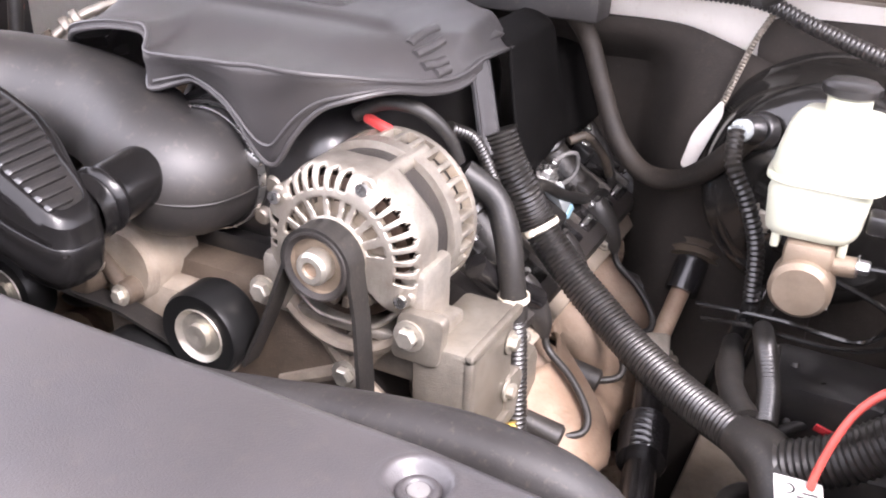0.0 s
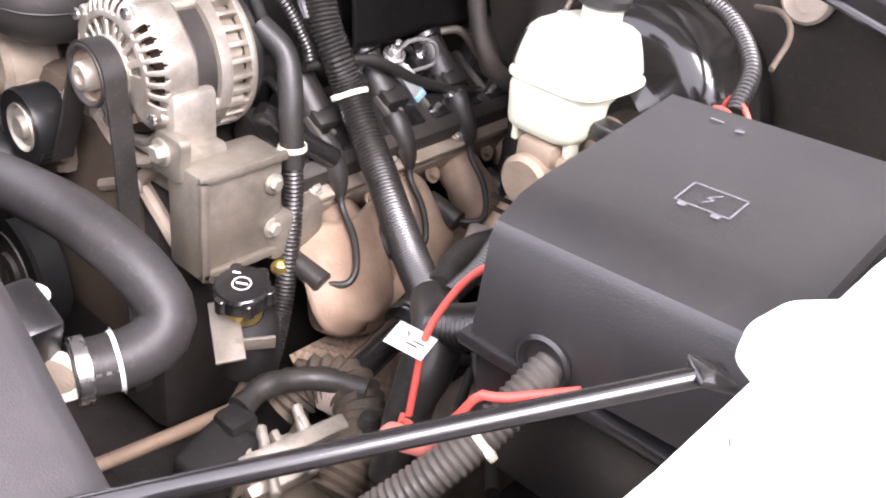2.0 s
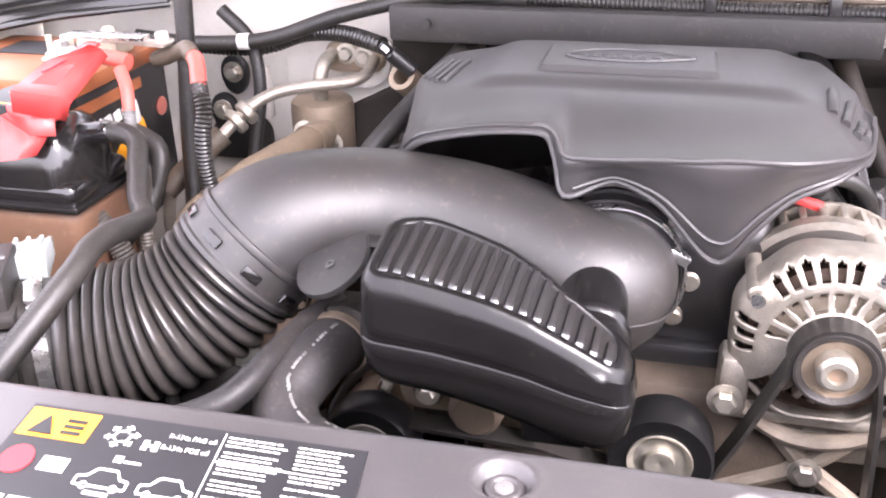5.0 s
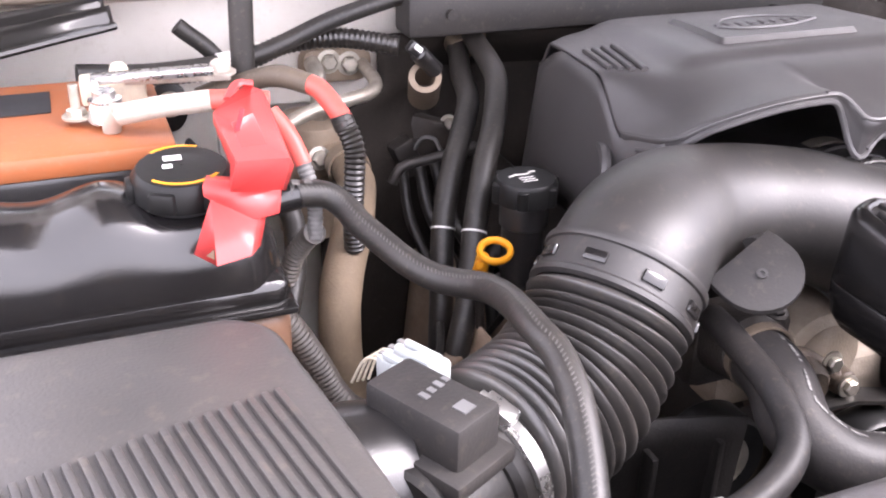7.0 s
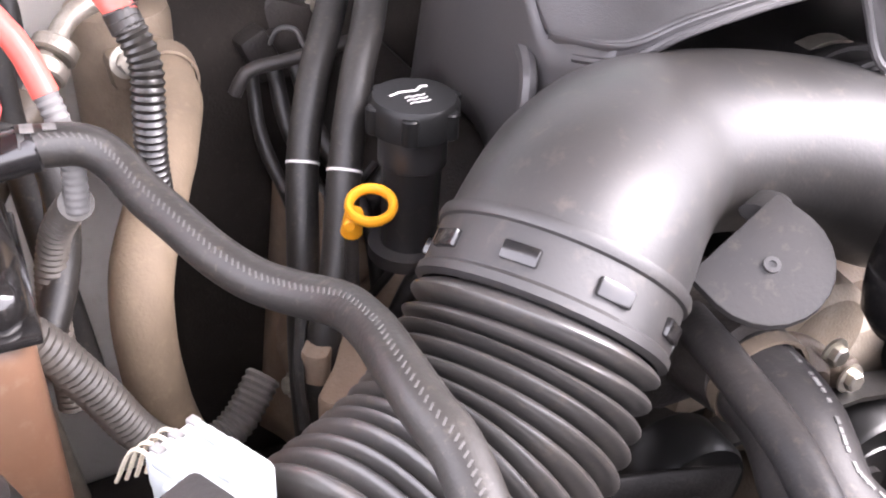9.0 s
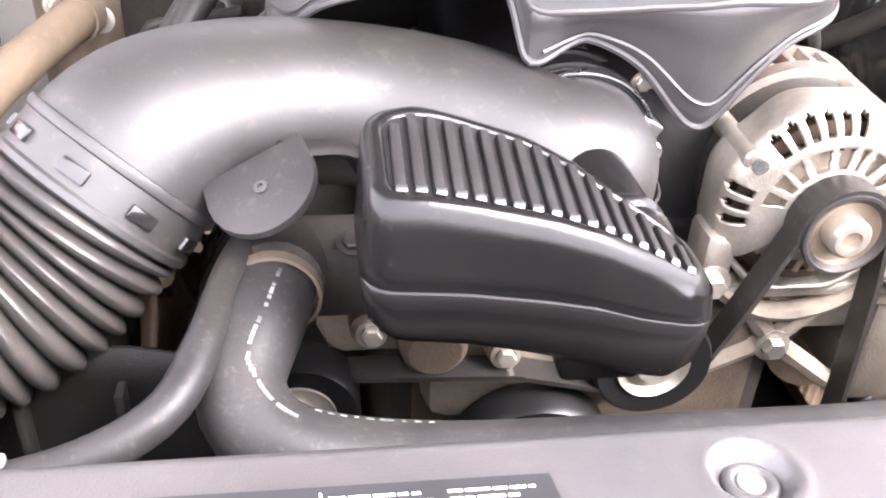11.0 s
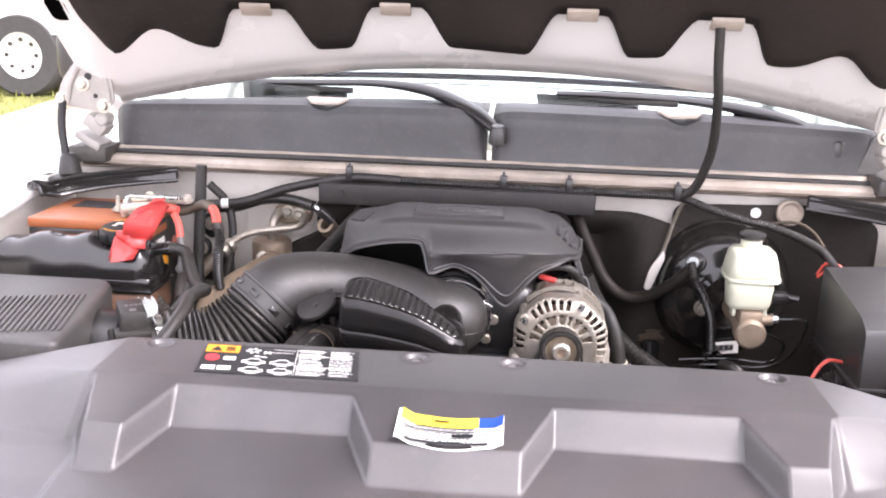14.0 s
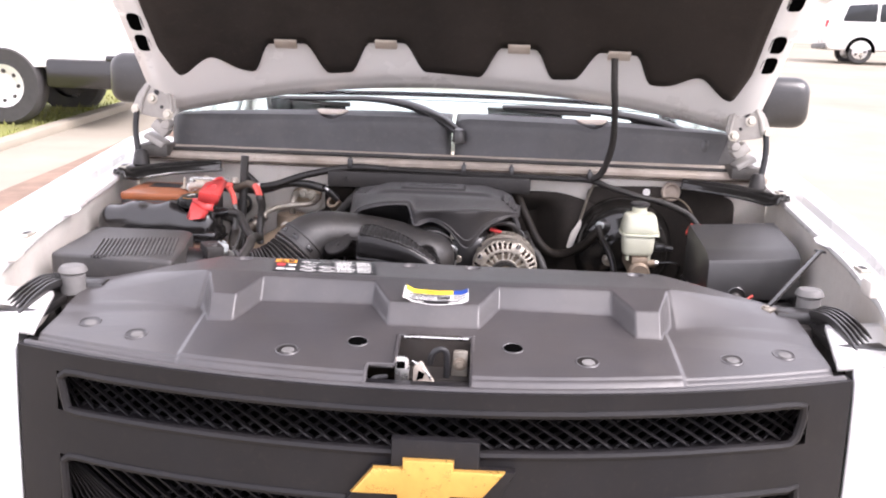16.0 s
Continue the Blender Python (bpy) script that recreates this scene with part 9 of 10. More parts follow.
# ---- driver side of the engine ----
def exhaust_manifold():
    t = thing("exhaust_manifold", (0.29, 1.15, 0.65), "tan heat-stained exhaust manifold and shield", "exhaust manifold")
    for k in range(4):
        y = 1.005 + 0.113 * k
        part("runner", mesh(lambda b: sweep(b, [(0.232, y, 0.782, 0.024), (0.262, y + 0.002, 0.772, 0.030), (0.288, y + 0.008, 0.742, 0.033), (0.300, y + 0.02, 0.705, 0.036), (0.300, y + 0.03, 0.67, 0.036)], seg=24, step=0.006, wobble=0.13)), M_RUST, t)
        part("port_pad", mesh(lambda b: box(b, (0.246, y, 0.786), (0.018, 0.072, 0.058), 0.006, pose(0, 0, 0, 0, 30, 0))), M_RUST, t)
    part("log", mesh(lambda b: sweep(b, [(0.290, 0.955, 0.690, 0.034), (0.305, 1.00, 0.680, 0.044), (0.302, 1.12, 0.665, 0.043), (0.300, 1.24, 0.655, 0.046), (0.295, 1.38, 0.645, 0.044)], seg=24, step=0.008, wobble=0.12)), M_RUST, t)
    def bulge(u, v):
        w = 0.125 * math.sqrt(max(0.0, 1 - max(0.0, (v - 0.35) / 0.65) ** 2.6)) + 0.006
        c = Vector((0.268 + 0.092 * math.sin(v * 1.6), 0.995 - 0.035 * math.sin(v * 2.2), 0.785 - 0.105 * v))
        k = math.sin(math.pi * u)
        return c + Vector((0.020 * k * math.cos(v), w * (u - 0.5), 0.022 * k * (0.4 + v * 0.6) + 0.004 * math.sin(u * 9)))
    part("front_shield", mesh(lambda b: sheet(b, bulge, 24, 24)), M_RUST, t, "bulged front heat shield", thick=0.004)
    part("heat_shield", mesh(lambda b: sheet(b, lambda u, v: Vector((0.30 + 0.10 * u, 0.90 + 0.20 * v, 0.640 - 0.06 * u + 0.003 * math.sin(u * 60) * math.sin(v * 90))), 40, 60)), M_RUST, t, "dimpled metal heat shield", thick=0.002)
    each("flange_bolt", [lambda b, k=k: bolt(b, (0.262, 1.060 + 0.113 * k, 0.785), (0.87, 0, 0.5), 0.008, 0.010) for k in range(4)], M_RUST, t)
    return t


exhaust_manifold()


def passenger_manifold():
    t = thing("exhaust_manifold", (-0.29, 1.1, 0.70), "tan rusty exhaust manifold on the passenger side", "exhaust manifold")
    for k in range(3):
        y = 0.955 + 0.113 * k
        part("runner", mesh(lambda b: sweep(b, [(-0.235, y, 0.800, 0.024), (-0.262, y + 0.002, 0.790, 0.030), (-0.288, y + 0.008, 0.760, 0.033), (-0.300, y + 0.02, 0.72, 0.036), (-0.300, y + 0.03, 0.68, 0.036)], seg=20, step=0.008, wobble=0.16)), M_RUST, t)
        part("plug_lead", mesh(lambda b: sweep(b, [(-0.255, y - 0.05, 0.88, 0.010), (-0.285, y - 0.053, 0.84, 0.010), (-0.315, y - 0.06, 0.80, 0.005), (-0.330, y - 0.075, 0.77, 0.005), (-0.305, y - 0.08, 0.755, 0.011), (-0.265, y - 0.075, 0.765, 0.012)], seg=10, step=0.008)), M_RUBBER, t)
    part("log", mesh(lambda b: sweep(b, [(-0.285, 0.900, 0.700, 0.034), (-0.300, 0.95, 0.690, 0.042), (-0.302, 1.08, 0.672, 0.043), (-0.300, 1.28, 0.655, 0.046)], seg=20, step=0.01, wobble=0.12)), M_RUST, t)
    each("flange_bolt", [lambda b, k=k: bolt(b, (-0.268, 0.900 + 0.113 * k, 0.800), (-0.8, -0.2, 0.5), 0.009, 0.012) for k in range(3)], M_BOLT, t)
    part("dust_shield", mesh(lambda b: sheet(b, lambda u, v: Vector((-0.275 - 0.085 * u, 0.86 + 0.10 * v, 0.80 - 0.10 * u + 0.012 * math.sin(v * 5 + u * 3))), 10, 10)), M_RUST, t, "bent tan heat shield", thick=0.003)


passenger_manifold()


def spark_lead(k, y):
    t = thing("spark_lead", (0.25, y, 0.75), "black spark plug lead with boots", "spark plug lead", group="spark plug leads")
    part("coil_boot", mesh(lambda b: sweep(b, [(0.246, y, 0.884, 0.013), (0.254, y + 0.001, 0.872, 0.0165), (0.266, y + 0.003, 0.852, 0.0155), (0.275, y + 0.005, 0.835, 0.011), (0.278, y + 0.005, 0.820, 0.0065)], seg=16, step=0.006)), M_RUBBER, t)
    part("wire", mesh(lambda b: sweep(b, [(0.278, y + 0.005, 0.826), (0.286, y + 0.002, 0.806), (0.318, y - 0.008, 0.786), (0.345, y - 0.028, 0.764), (0.348, y - 0.046, 0.752), (0.328, y - 0.062, 0.749)], 0.0042, 10, 0.006)), M_RUBBER, t)
    part("plug_boot", mesh(lambda b: rod(b, (0.330, y - 0.062, 0.747), (0.278, y - 0.070, 0.765), 0.0150, 0.0120, 16, 0.003)), M_RUBBER, t)


for k in range(4):
    spark_lead(k, 0.985 + 0.1175 * k)


def coil_pack(k, y):
    t = thing("ignition_coil", (0.215, y, 0.87), "black ignition coil bolted on the valve cover", "ignition coil", group="ignition coils")
    r = pose(0, 0, 0, 0, 30, 0)
    part("mount", mesh(lambda b: box(b, (0.222, y, 0.884), (0.085, 0.098, 0.010), 0.004, r)), M_GLOSS, t)
    part("body", mesh(lambda b: [rod(b, (0.180, y + 0.006, 0.940), (0.214, y + 0.012, 0.893), 0.021, 0.023, 20, 0.004), box(b, (0.224, y + 0.014, 0.895), (0.034, 0.040, 0.026), 0.006, r)]), M_RUBBER, t)
    each("stud", [lambda b, q=q: [bolt(b, q, (0.5, 0, 0.87), 0.0085, 0.010), rod(b, Vector(q), Vector(q) + Vector((0.011, 0, 0.019)), 0.0038, seg=10)] for q in ((0.240, y + 0.008, 0.870), (0.246, y - 0.040, 0.864), (0.190, y - 0.014, 0.918))], M_STEEL, t)
    part("collar", mesh(lambda b: rod(b, (0.176, y + 0.005, 0.946), (0.182, y + 0.006, 0.938), 0.0235, seg=20, bevel=0.002)), M_BLACK, t)
    each("rib", [lambda b: box(b, (0.236, y - 0.006, 0.884), (0.050, 0.006, 0.014), 0.002, r), lambda b: box(b, (0.216, y - 0.048, 0.892), (0.070, 0.006, 0.012), 0.002, r)], M_COIL, t)
    part("plug", mesh(lambda b: [box(b, (0.196, y - 0.022, 0.912), (0.026, 0.022, 0.020), 0.004, r), sweep(b, [(0.192, y - 0.024, 0.922), (0.184, y - 0.035, 0.938), (0.190, y - 0.06, 0.944)], 0.005, 8, 0.006)]), M_BLACK, t)


for k in range(4):
    coil_pack(k, 0.991 + 0.113 * k)
hose("coil_harness", [(0.212, 0.985, 0.958), (0.215, 1.04, 0.955), (0.225, 1.089, 0.948), (0.232, 1.15, 0.915), (0.238, 1.21, 0.890), (0.240, 1.26, 0.876), (0.240, 1.303, 0.874), (0.232, 1.318, 0.895), (0.21, 1.34, 0.925)], 0.0068, M_RUBBER, "taped black coil wiring along the valve cover", "wiring", wobble=0.2)


for p in ((0.190, 1.318, 0.926), (0.238, 1.216, 0.866), (0.235, 1.335, 0.861), (0.214, 1.130, 0.944)):
    stud = thing("coil_stud", p, "bright steel stud on the coil rail", "bolt", group="studs on the coil rail")
    part("hex", mesh(lambda b: bolt(b, p, (0.45, -0.25, 0.86), 0.0095, 0.012)), M_STEEL, stud)
    part("shank", mesh(lambda b: rod(b, p, Vector(p) + Vector((0.45, -0.25, 0.86)) * 0.026, 0.0045, seg=12, bevel=0.001)), M_STEEL, stud)
hose("coil_lead", [(0.214, 1.135, 0.945), (0.222, 1.150, 0.962), (0.230, 1.185, 0.955), (0.226, 1.195, 0.925), (0.214, 1.165, 0.915)], 0.0028, M_GREYCAP, "thin grey lead looped over the coils", "wire")
hose("coil_lead", [(0.205, 1.225, 0.955), (0.222, 1.245, 0.958), (0.238, 1.270, 0.925), (0.240, 1.290, 0.897), (0.236, 1.305, 0.892)], 0.0055, M_DUSTY, "dusty taped lead to the rear coil", "wire")


def coil_plug():
    t = thing("wiring_plug", (0.222, 1.155, 0.89), "white multi-pin wiring plug with blue lock", "connector")
    d = Vector((0.217, 1.168, 0.888)) - Vector((0.213, 1.128, 0.938))
    m = axis_matrix((0.216, 1.146, 0.914), d).to_3x3().to_4x4()
    part("shell", mesh(lambda b: box(b, (0.2165, 1.150, 0.910), (0.032, 0.018, 0.046), 0.002, m)), M_CONN, t)
    each("wire", [lambda b, k=k: sweep(b, [tuple(Vector((0.216, 1.146, 0.914)) + m.to_3x3() @ Vector((0.006 * (k - 2), 0.008, -0.018))), tuple(Vector((0.216, 1.146, 0.914)) + m.to_3x3() @ Vector((0.006 * (k - 2), 0.010, 0.010)))], 0.0022, 6, 0.01) for k in range(5)], M_PAPER, t)
    part("lock", mesh(lambda b: box(b, (0.2195, 1.166, 0.889), (0.034, 0.018, 0.010), 0.002, m)), M_PBLUE, t, "pale blue lock clip")
    part("loop", mesh(lambda b: sweep(b, [(0.220, 1.172, 0.880), (0.226, 1.190, 0.868), (0.228, 1.205, 0.885), (0.222, 1.205, 0.905)], 0.003, 8, 0.005)), M_RUBBER, t)
    return t


coil_plug()


# main harness
def harness():
    t = thing("main_harness", (0.36, 1.0, 0.83), "thick black corrugated wiring harness across the engine", "wiring harness")
    part("trunk", mesh(lambda b: sweep(b, [(0.200, 1.014, 1.030), (0.215, 1.013, 0.998), (0.231, 1.016, 0.970), (0.250, 1.022, 0.932), (0.285, 1.015, 0.897), (0.325, 1.002, 0.870), (0.380, 0.975, 0.845), (0.440, 0.940, 0.832), (0.495, 0.905, 0.832), (0.530, 0.880, 0.835)], 0.0185, 20, pitch=0.0050, amp=0.0010)), M_CONDUIT, t)
    part("junction", mesh(lambda b: sweep(b, [(0.500, 0.902, 0.833, 0.020), (0.535, 0.876, 0.833, 0.026), (0.552, 0.850, 0.815, 0.026), (0.556, 0.825, 0.775, 0.022), (0.560, 0.80, 0.70, 0.020)], seg=18, step=0.008, wobble=0.10)), M_RUBBER, t, "black taped junction")
    part("branch", mesh(lambda b: sweep(b, [(0.545, 0.868, 0.838), (0.59, 0.868, 0.865), (0.63, 0.87, 0.90), (0.65, 0.86, 0.91)], 0.0215, 18, pitch=0.006, amp=0.0012)), M_CONDUIT, t)
    part("branch", mesh(lambda b: sweep(b, [(0.522, 0.905, 0.845), (0.515, 0.955, 0.852), (0.500, 1.01, 0.862), (0.488, 1.07, 0.850)], 0.010, 14, pitch=0.005, amp=0.001)), M_CONDUIT, t)
    part("branch", mesh(lambda b: sweep(b, [(0.505, 0.91, 0.842), (0.480, 0.96, 0.842), (0.468, 1.02, 0.835), (0.46, 1.08, 0.82)], 0.013, 12, 0.01, wobble=0.2)), M_RUBBER, t)
    return t


harness()
cable_tie((0.252, 1.022, 0.930), (0.55, -0.05, -0.8), 0.0195)
tag = thing("wire_tag", (0.559, 0.81, 0.845), "white paper tag on the wiring", "tag")
part("paper", mesh(lambda b: box(b, (0.563, 0.805, 0.864), (0.038, 0.0300, 0.0012), 0.0004, pose(0, 0, 0, 8, 6, 14))), M_PAPER, tag)
part("mark", mesh(lambda b: lathe(b, [(0.0045, 0), (0.0060, 0)], axis_matrix((0.554, 0.8045, 0.8662), (-0.10, -0.12, 1)), 16)), M_INK, tag, "printed ring")
part("print", mesh(lambda b: [box(b, (0.568 + 0.003 * k, 0.800 + 0.006 * k, 0.8650), (0.012, 0.0014, 0.0006), 0, pose(0, 0, 0, 8, 6, 14)) for k in range(2)]), M_INK, tag)

thin = thing("alternator_conduit", (0.26, 0.92, 0.80), "thin black corrugated conduit from alternator to frame", "conduit")
part("upper_sleeve", mesh(lambda b: sweep(b, [(0.205, 0.925, 1.015), (0.235, 0.935, 0.992), (0.252, 0.930, 0.960), (0.262, 0.924, 0.925), (0.268, 0.922, 0.890), (0.270, 0.9215, 0.875)], 0.0135, 16, 0.008, wobble=0.06)), M_RUBBER, thin, "taped smooth upper run")
part("sleeve", mesh(lambda b: sweep(b, [(0.268, 0.922, 0.888), (0.274, 0.920, 0.84), (0.281, 0.912, 0.79), (0.296, 0.892, 0.725), (0.318, 0.862, 0.69), (0.345, 0.82, 0.655)], 0.0118, 14, pitch=0.005, amp=0.0009)), M_CONDUIT, thin)
cable_tie((0.267, 0.923, 0.896), (0.1, 0, -1), 0.0145)
hose("bulkhead_lead", [(0.186, 0.93, 1.055), (0.20, 0.96, 1.035), (0.212, 0.985, 0.985), (0.215, 0.99, 0.965)], 0.006, M_CONDUIT, "small black conduit behind the alternator", "conduit", pitch=0.005, amp=0.0008)
hose("alternator_lead", [(0.10, 0.90, 1.06), (0.13, 0.905, 1.076), (0.165, 0.91, 1.074), (0.186, 0.925, 1.05), (0.195, 0.935, 1.02)], 0.007, M_RUBBER, "black sleeve over the alternator lead", "cable")
hose("bracket_tube", [(0.232, 0.905, 0.93), (0.252, 0.945, 0.895), (0.268, 0.985, 0.865)], 0.013, M_GLOSS, "short black tube behind the alternator", "tube")
solid("coolant_sensor", mesh(lambda b: [rod(b, (0.262, 0.92, 0.765), (0.288, 0.893, 0.760), 0.010, 0.008, 14, 0.002), bolt(b, (0.286, 0.896, 0.760), (0.7, -0.7, -0.1), 0.008, 0.008)]), M_BRASS, "brass temperature sensor in the cylinder head", "sensor", at=(0.27, 0.91, 0.76))

# vacuum hose and earth strap
hose("vacuum_hose", [(0.185, 1.24, 1.115), (0.205, 1.262, 1.075), (0.232, 1.250, 1.02), (0.262, 1.238, 0.965), (0.300, 1.225, 0.935), (0.345, 1.205, 0.940), (0.385, 1.175, 0.972), (0.412, 1.155, 1.005), (0.432, 1.150, 1.028)], 0.0125, M_DUSTHOSE, "dusty black vacuum hose to the brake booster", seg=14, wobble=0.05)
hose("sensor_lead", [(0.418, 1.122, 1.038), (0.425, 1.10, 1.01), (0.445, 1.095, 0.975), (0.462, 1.095, 0.93), (0.468, 1.095, 0.87)], 0.0085, M_CONDUIT, "corrugated sleeve hanging from the booster plug", "conduit", pitch=0.006, amp=0.001)
hose("earth_strap", [(0.418, 1.262, 1.140), (0.400, 1.250, 1.100), (0.382, 1.240, 1.040), (0.370, 1.238, 1.000), (0.364, 1.240, 0.975)], 0.0050, M_STRAP, "tarnished braided earth strap on the firewall", "strap", flat=0.6, pitch=0.004, amp=0.0009)
solid("firewall_patch", mesh(lambda b: slab(b, round_outline([(0.343, 0.950), (0.358, 0.948), (0.384, 1.02), (0.380, 1.038), (0.353, 0.995)], 0.01), 0.006, pose(0, 1.232, 0, 90, 0, 0), 0.002)), M_BAYWHITE, "white painted bracket on the firewall", "bracket", at=(0.36, 1.26, 0.97))

# steering shaft
def steering_shaft():
    t = thing("steering_shaft", (0.37, 1.1, 0.72), "steering shaft with black ribbed boots", "steering shaft")
    part("upper_boot", mesh(lambda b: sweep(b, [(0.372, 1.285, 0.845), (0.372, 1.258, 0.818)], 0.030, 20, pitch=0.010, amp=0.004)), M_DUSTY, t)
    part("upper_shaft", mesh(lambda b: sweep(b, [(0.372, 1.262, 0.820), (0.368, 1.23, 0.785)], 0.021, 16, 0.01)), M_GLOSS, t)
    part("rod", mesh(lambda b: sweep(b, [(0.368, 1.235, 0.79), (0.360, 1.18, 0.737)], 0.012, 14, 0.01)), M_RUST, t, "rusty shaft")
    part("joint", mesh(lambda b: [box(b, (0.358, 1.172, 0.730), (0.036, 0.032, 0.036), 0.005, pose(0, 0, 0, 40, 0, 20)), bolt(b, (0.376, 1.165, 0.725), (1, -0.3, 0), 0.008, 0.014)]), M_ALU, t)
    part("lower_shaft", mesh(lambda b: sweep(b, [(0.360, 1.165, 0.725), (0.385, 1.06, 0.705), (0.405, 0.97, 0.70), (0.425, 0.88, 0.698)], 0.018, 16, 0.01)), M_GLOSS, t)
    part("lower_boot", mesh(lambda b: sweep(b, [(0.388, 1.045, 0.705), (0.402, 0.985, 0.702)], 0.024, 20, pitch=0.010, amp=0.004)), M_GLOSS, t)
    part("lower_joint", mesh(lambda b: [box(b, (0.432, 0.855, 0.695), (0.036, 0.045, 0.036), 0.006, pose(0, 0, 0, 0, 0, 15)), bolt(b, (0.45, 0.875, 0.70), (1, 0, 0.2), 0.008, 0.01)]), M_SEAL, t)
    return t


steering_shaft()


def power_steering_reservoir():
    t = thing("power_steering_reservoir", (0.345, 0.80, 0.70), "power steering reservoir with lettered black cap", "reservoir")
    c = Vector((0.345, 0.795, 0.800))
    d = Vector((0.1, -0.15, 1)).normalized()
    m = axis_matrix(c, d)
    part("tank", mesh(lambda b: lathe(b, [(0.0005, -0.10), (0.034, -0.098), (0.036, -0.09), (0.036, -0.045), (0.030, -0.036), (0.020, -0.030)], m, 28)), M_LINER, t)
    part("strap", mesh(lambda b: [box(b, (0.352, 0.770, 0.768), (0.075, 0.030, 0.004), 0.001, pose(0, 0, 0, 10, 18, -30)), box(b, (0.378, 0.786, 0.760), (0.004, 0.040, 0.016), 0.001, pose(0, 0, 0, 0, 10, -30))]), M_DULLALU, t, "bare metal strap")
    part("neck", mesh(lambda b: lathe(b, [(0.019, -0.03), (0.019, -0.008), (0.021, -0.006)], m, 20)), M_BRASS, t)
    cap = part("cap", mesh(lambda b: lathe(b, [(0.026, -0.008), (0.029, -0.006), (0.029, 0.010), (0.026, 0.013), (0.0005, 0.013)], m, 26)), M_GLOSS, t)
    each("grip", [lambda b, k=k: rod(b, m @ Vector((0.028 * math.cos(k * 1.0472), 0.028 * math.sin(k * 1.0472), -0.006)), m @ Vector((0.028 * math.cos(k * 1.0472), 0.028 * math.sin(k * 1.0472), 0.0115)), 0.0065, seg=10, bevel=0.001) for k in range(6)], M_GLOSS, cap)
    part("symbol", mesh(lambda b: [lathe(b, [(0.0085, 0.0135), (0.0100, 0.0135)], m, 20), box(b, m @ Vector((0, 0, 0.0135)), (0.012, 0.002, 0.0006), 0, m.to_3x3().to_4x4()), box(b, m @ Vector((-0.010, 0.014, 0.0135)), (0.008, 0.002, 0.0006), 0, m.to_3x3().to_4x4())]), M_PAPER, cap, "white steering wheel symbol")
    return t


power_steering_reservoir()

# wires at the fuse box
hose("red_wire", [(0.575, 0.800, 0.79), (0.572, 0.808, 0.83), (0.570, 0.815, 0.865), (0.577, 0.828, 0.90), (0.590, 0.842, 0.930), (0.612, 0.852, 0.950), (0.640, 0.862, 0.945)], 0.0034, M_REDWIRE, "thin red wire along the harness", "wire")
hose("red_wire", [(0.655, 0.722, 0.870), (0.675, 0.728, 0.895), (0.690, 0.733, 0.925), (0.705, 0.738, 0.930), (0.725, 0.752, 0.938), (0.750, 0.766, 0.950)], 0.0036, M_REDWIRE, "red wire into the fuse box port", "wire")
hose("red_wire", [(0.575, 0.792, 0.795), (0.59, 0.77, 0.80), (0.625, 0.735, 0.855), (0.65, 0.722, 0.868)], 0.0028, M_REDWIRE, "red wire along the harness", "wire")
solid("inline_fuse", mesh(lambda b: box(b, (0.645, 0.716, 0.862), (0.046, 0.017, 0.017), 0.004, pose(0, 0, 0, 0, -18, 8))), M_SALMON, "salmon-red inline fuse holder", "fuse", at=(0.645, 0.716, 0.855))
fc = thing("fuse_box_conduit", (0.70, 0.74, 0.88), "dusty corrugated conduit entering the fuse box", "conduit")
part("sleeve", mesh(lambda b: sweep(b, [(0.715, 0.800, 0.945), (0.712, 0.772, 0.932), (0.703, 0.735, 0.903), (0.688, 0.695, 0.872), (0.66, 0.655, 0.83), (0.62, 0.62, 0.77)], 0.0150, 18, pitch=0.0060, amp=0.0011)), M_GREYCONDUIT, fc)
cable_tie((0.700, 0.727, 0.897), (0.35, 0.75, 0.6), 0.0160)
hose("red_loop", [(0.655, 1.10, 1.035), (0.665, 1.09, 1.060), (0.685, 1.075, 1.062), (0.700, 1.07, 1.045), (0.695, 1.08, 1.03)], 0.0026, M_REDWIRE, "loop of thin red wire behind the fuse box", "wire")
hose("red_loop", [(0.650, 1.08, 1.035), (0.664, 1.065, 1.056), (0.684, 1.055, 1.058), (0.698, 1.05, 1.04)], 0.0026, M_REDWIRE, "loop of thin red wire behind the fuse box", "wire")
hose("thin_tube", [(0.60, 1.25, 1.10), (0.64, 1.22, 1.11), (0.665, 1.19, 1.10), (0.675, 1.14, 1.08)], 0.003, M_DUSTY, "thin tan vacuum tube", "tube")


# ---- lower driver side: brackets, plugs and pipes under the harness ----
def lower_bracket():
    t = thing("steering_gear_bracket", (0.45, 0.76, 0.62), "dusty aluminium bracket with crossing pins", "bracket")
    r = pose(0, 0, 0, 0, 25, -8)
    part("web", mesh(lambda b: [box(b, (0.455, 0.765, 0.675), (0.018, 0.12, 0.07), 0.004, r), box(b, (0.440, 0.765, 0.650), (0.05, 0.09, 0.03), 0.006, r)]), M_ALU, t)
    each("rib", [lambda b, k=k: box(b, (0.442, 0.725 + 0.035 * k, 0.672), (0.030, 0.008, 0.055), 0.002, r) for k in range(3)], M_ALU, t)
    each("pin", [lambda b, y=y: rod(b, (0.425, y + 0.02, 0.700), (0.490, y - 0.012, 0.675), 0.006, seg=12, bevel=0.002) for y in (0.782, 0.735)], M_BOLT, t)
    return t


lower_bracket()


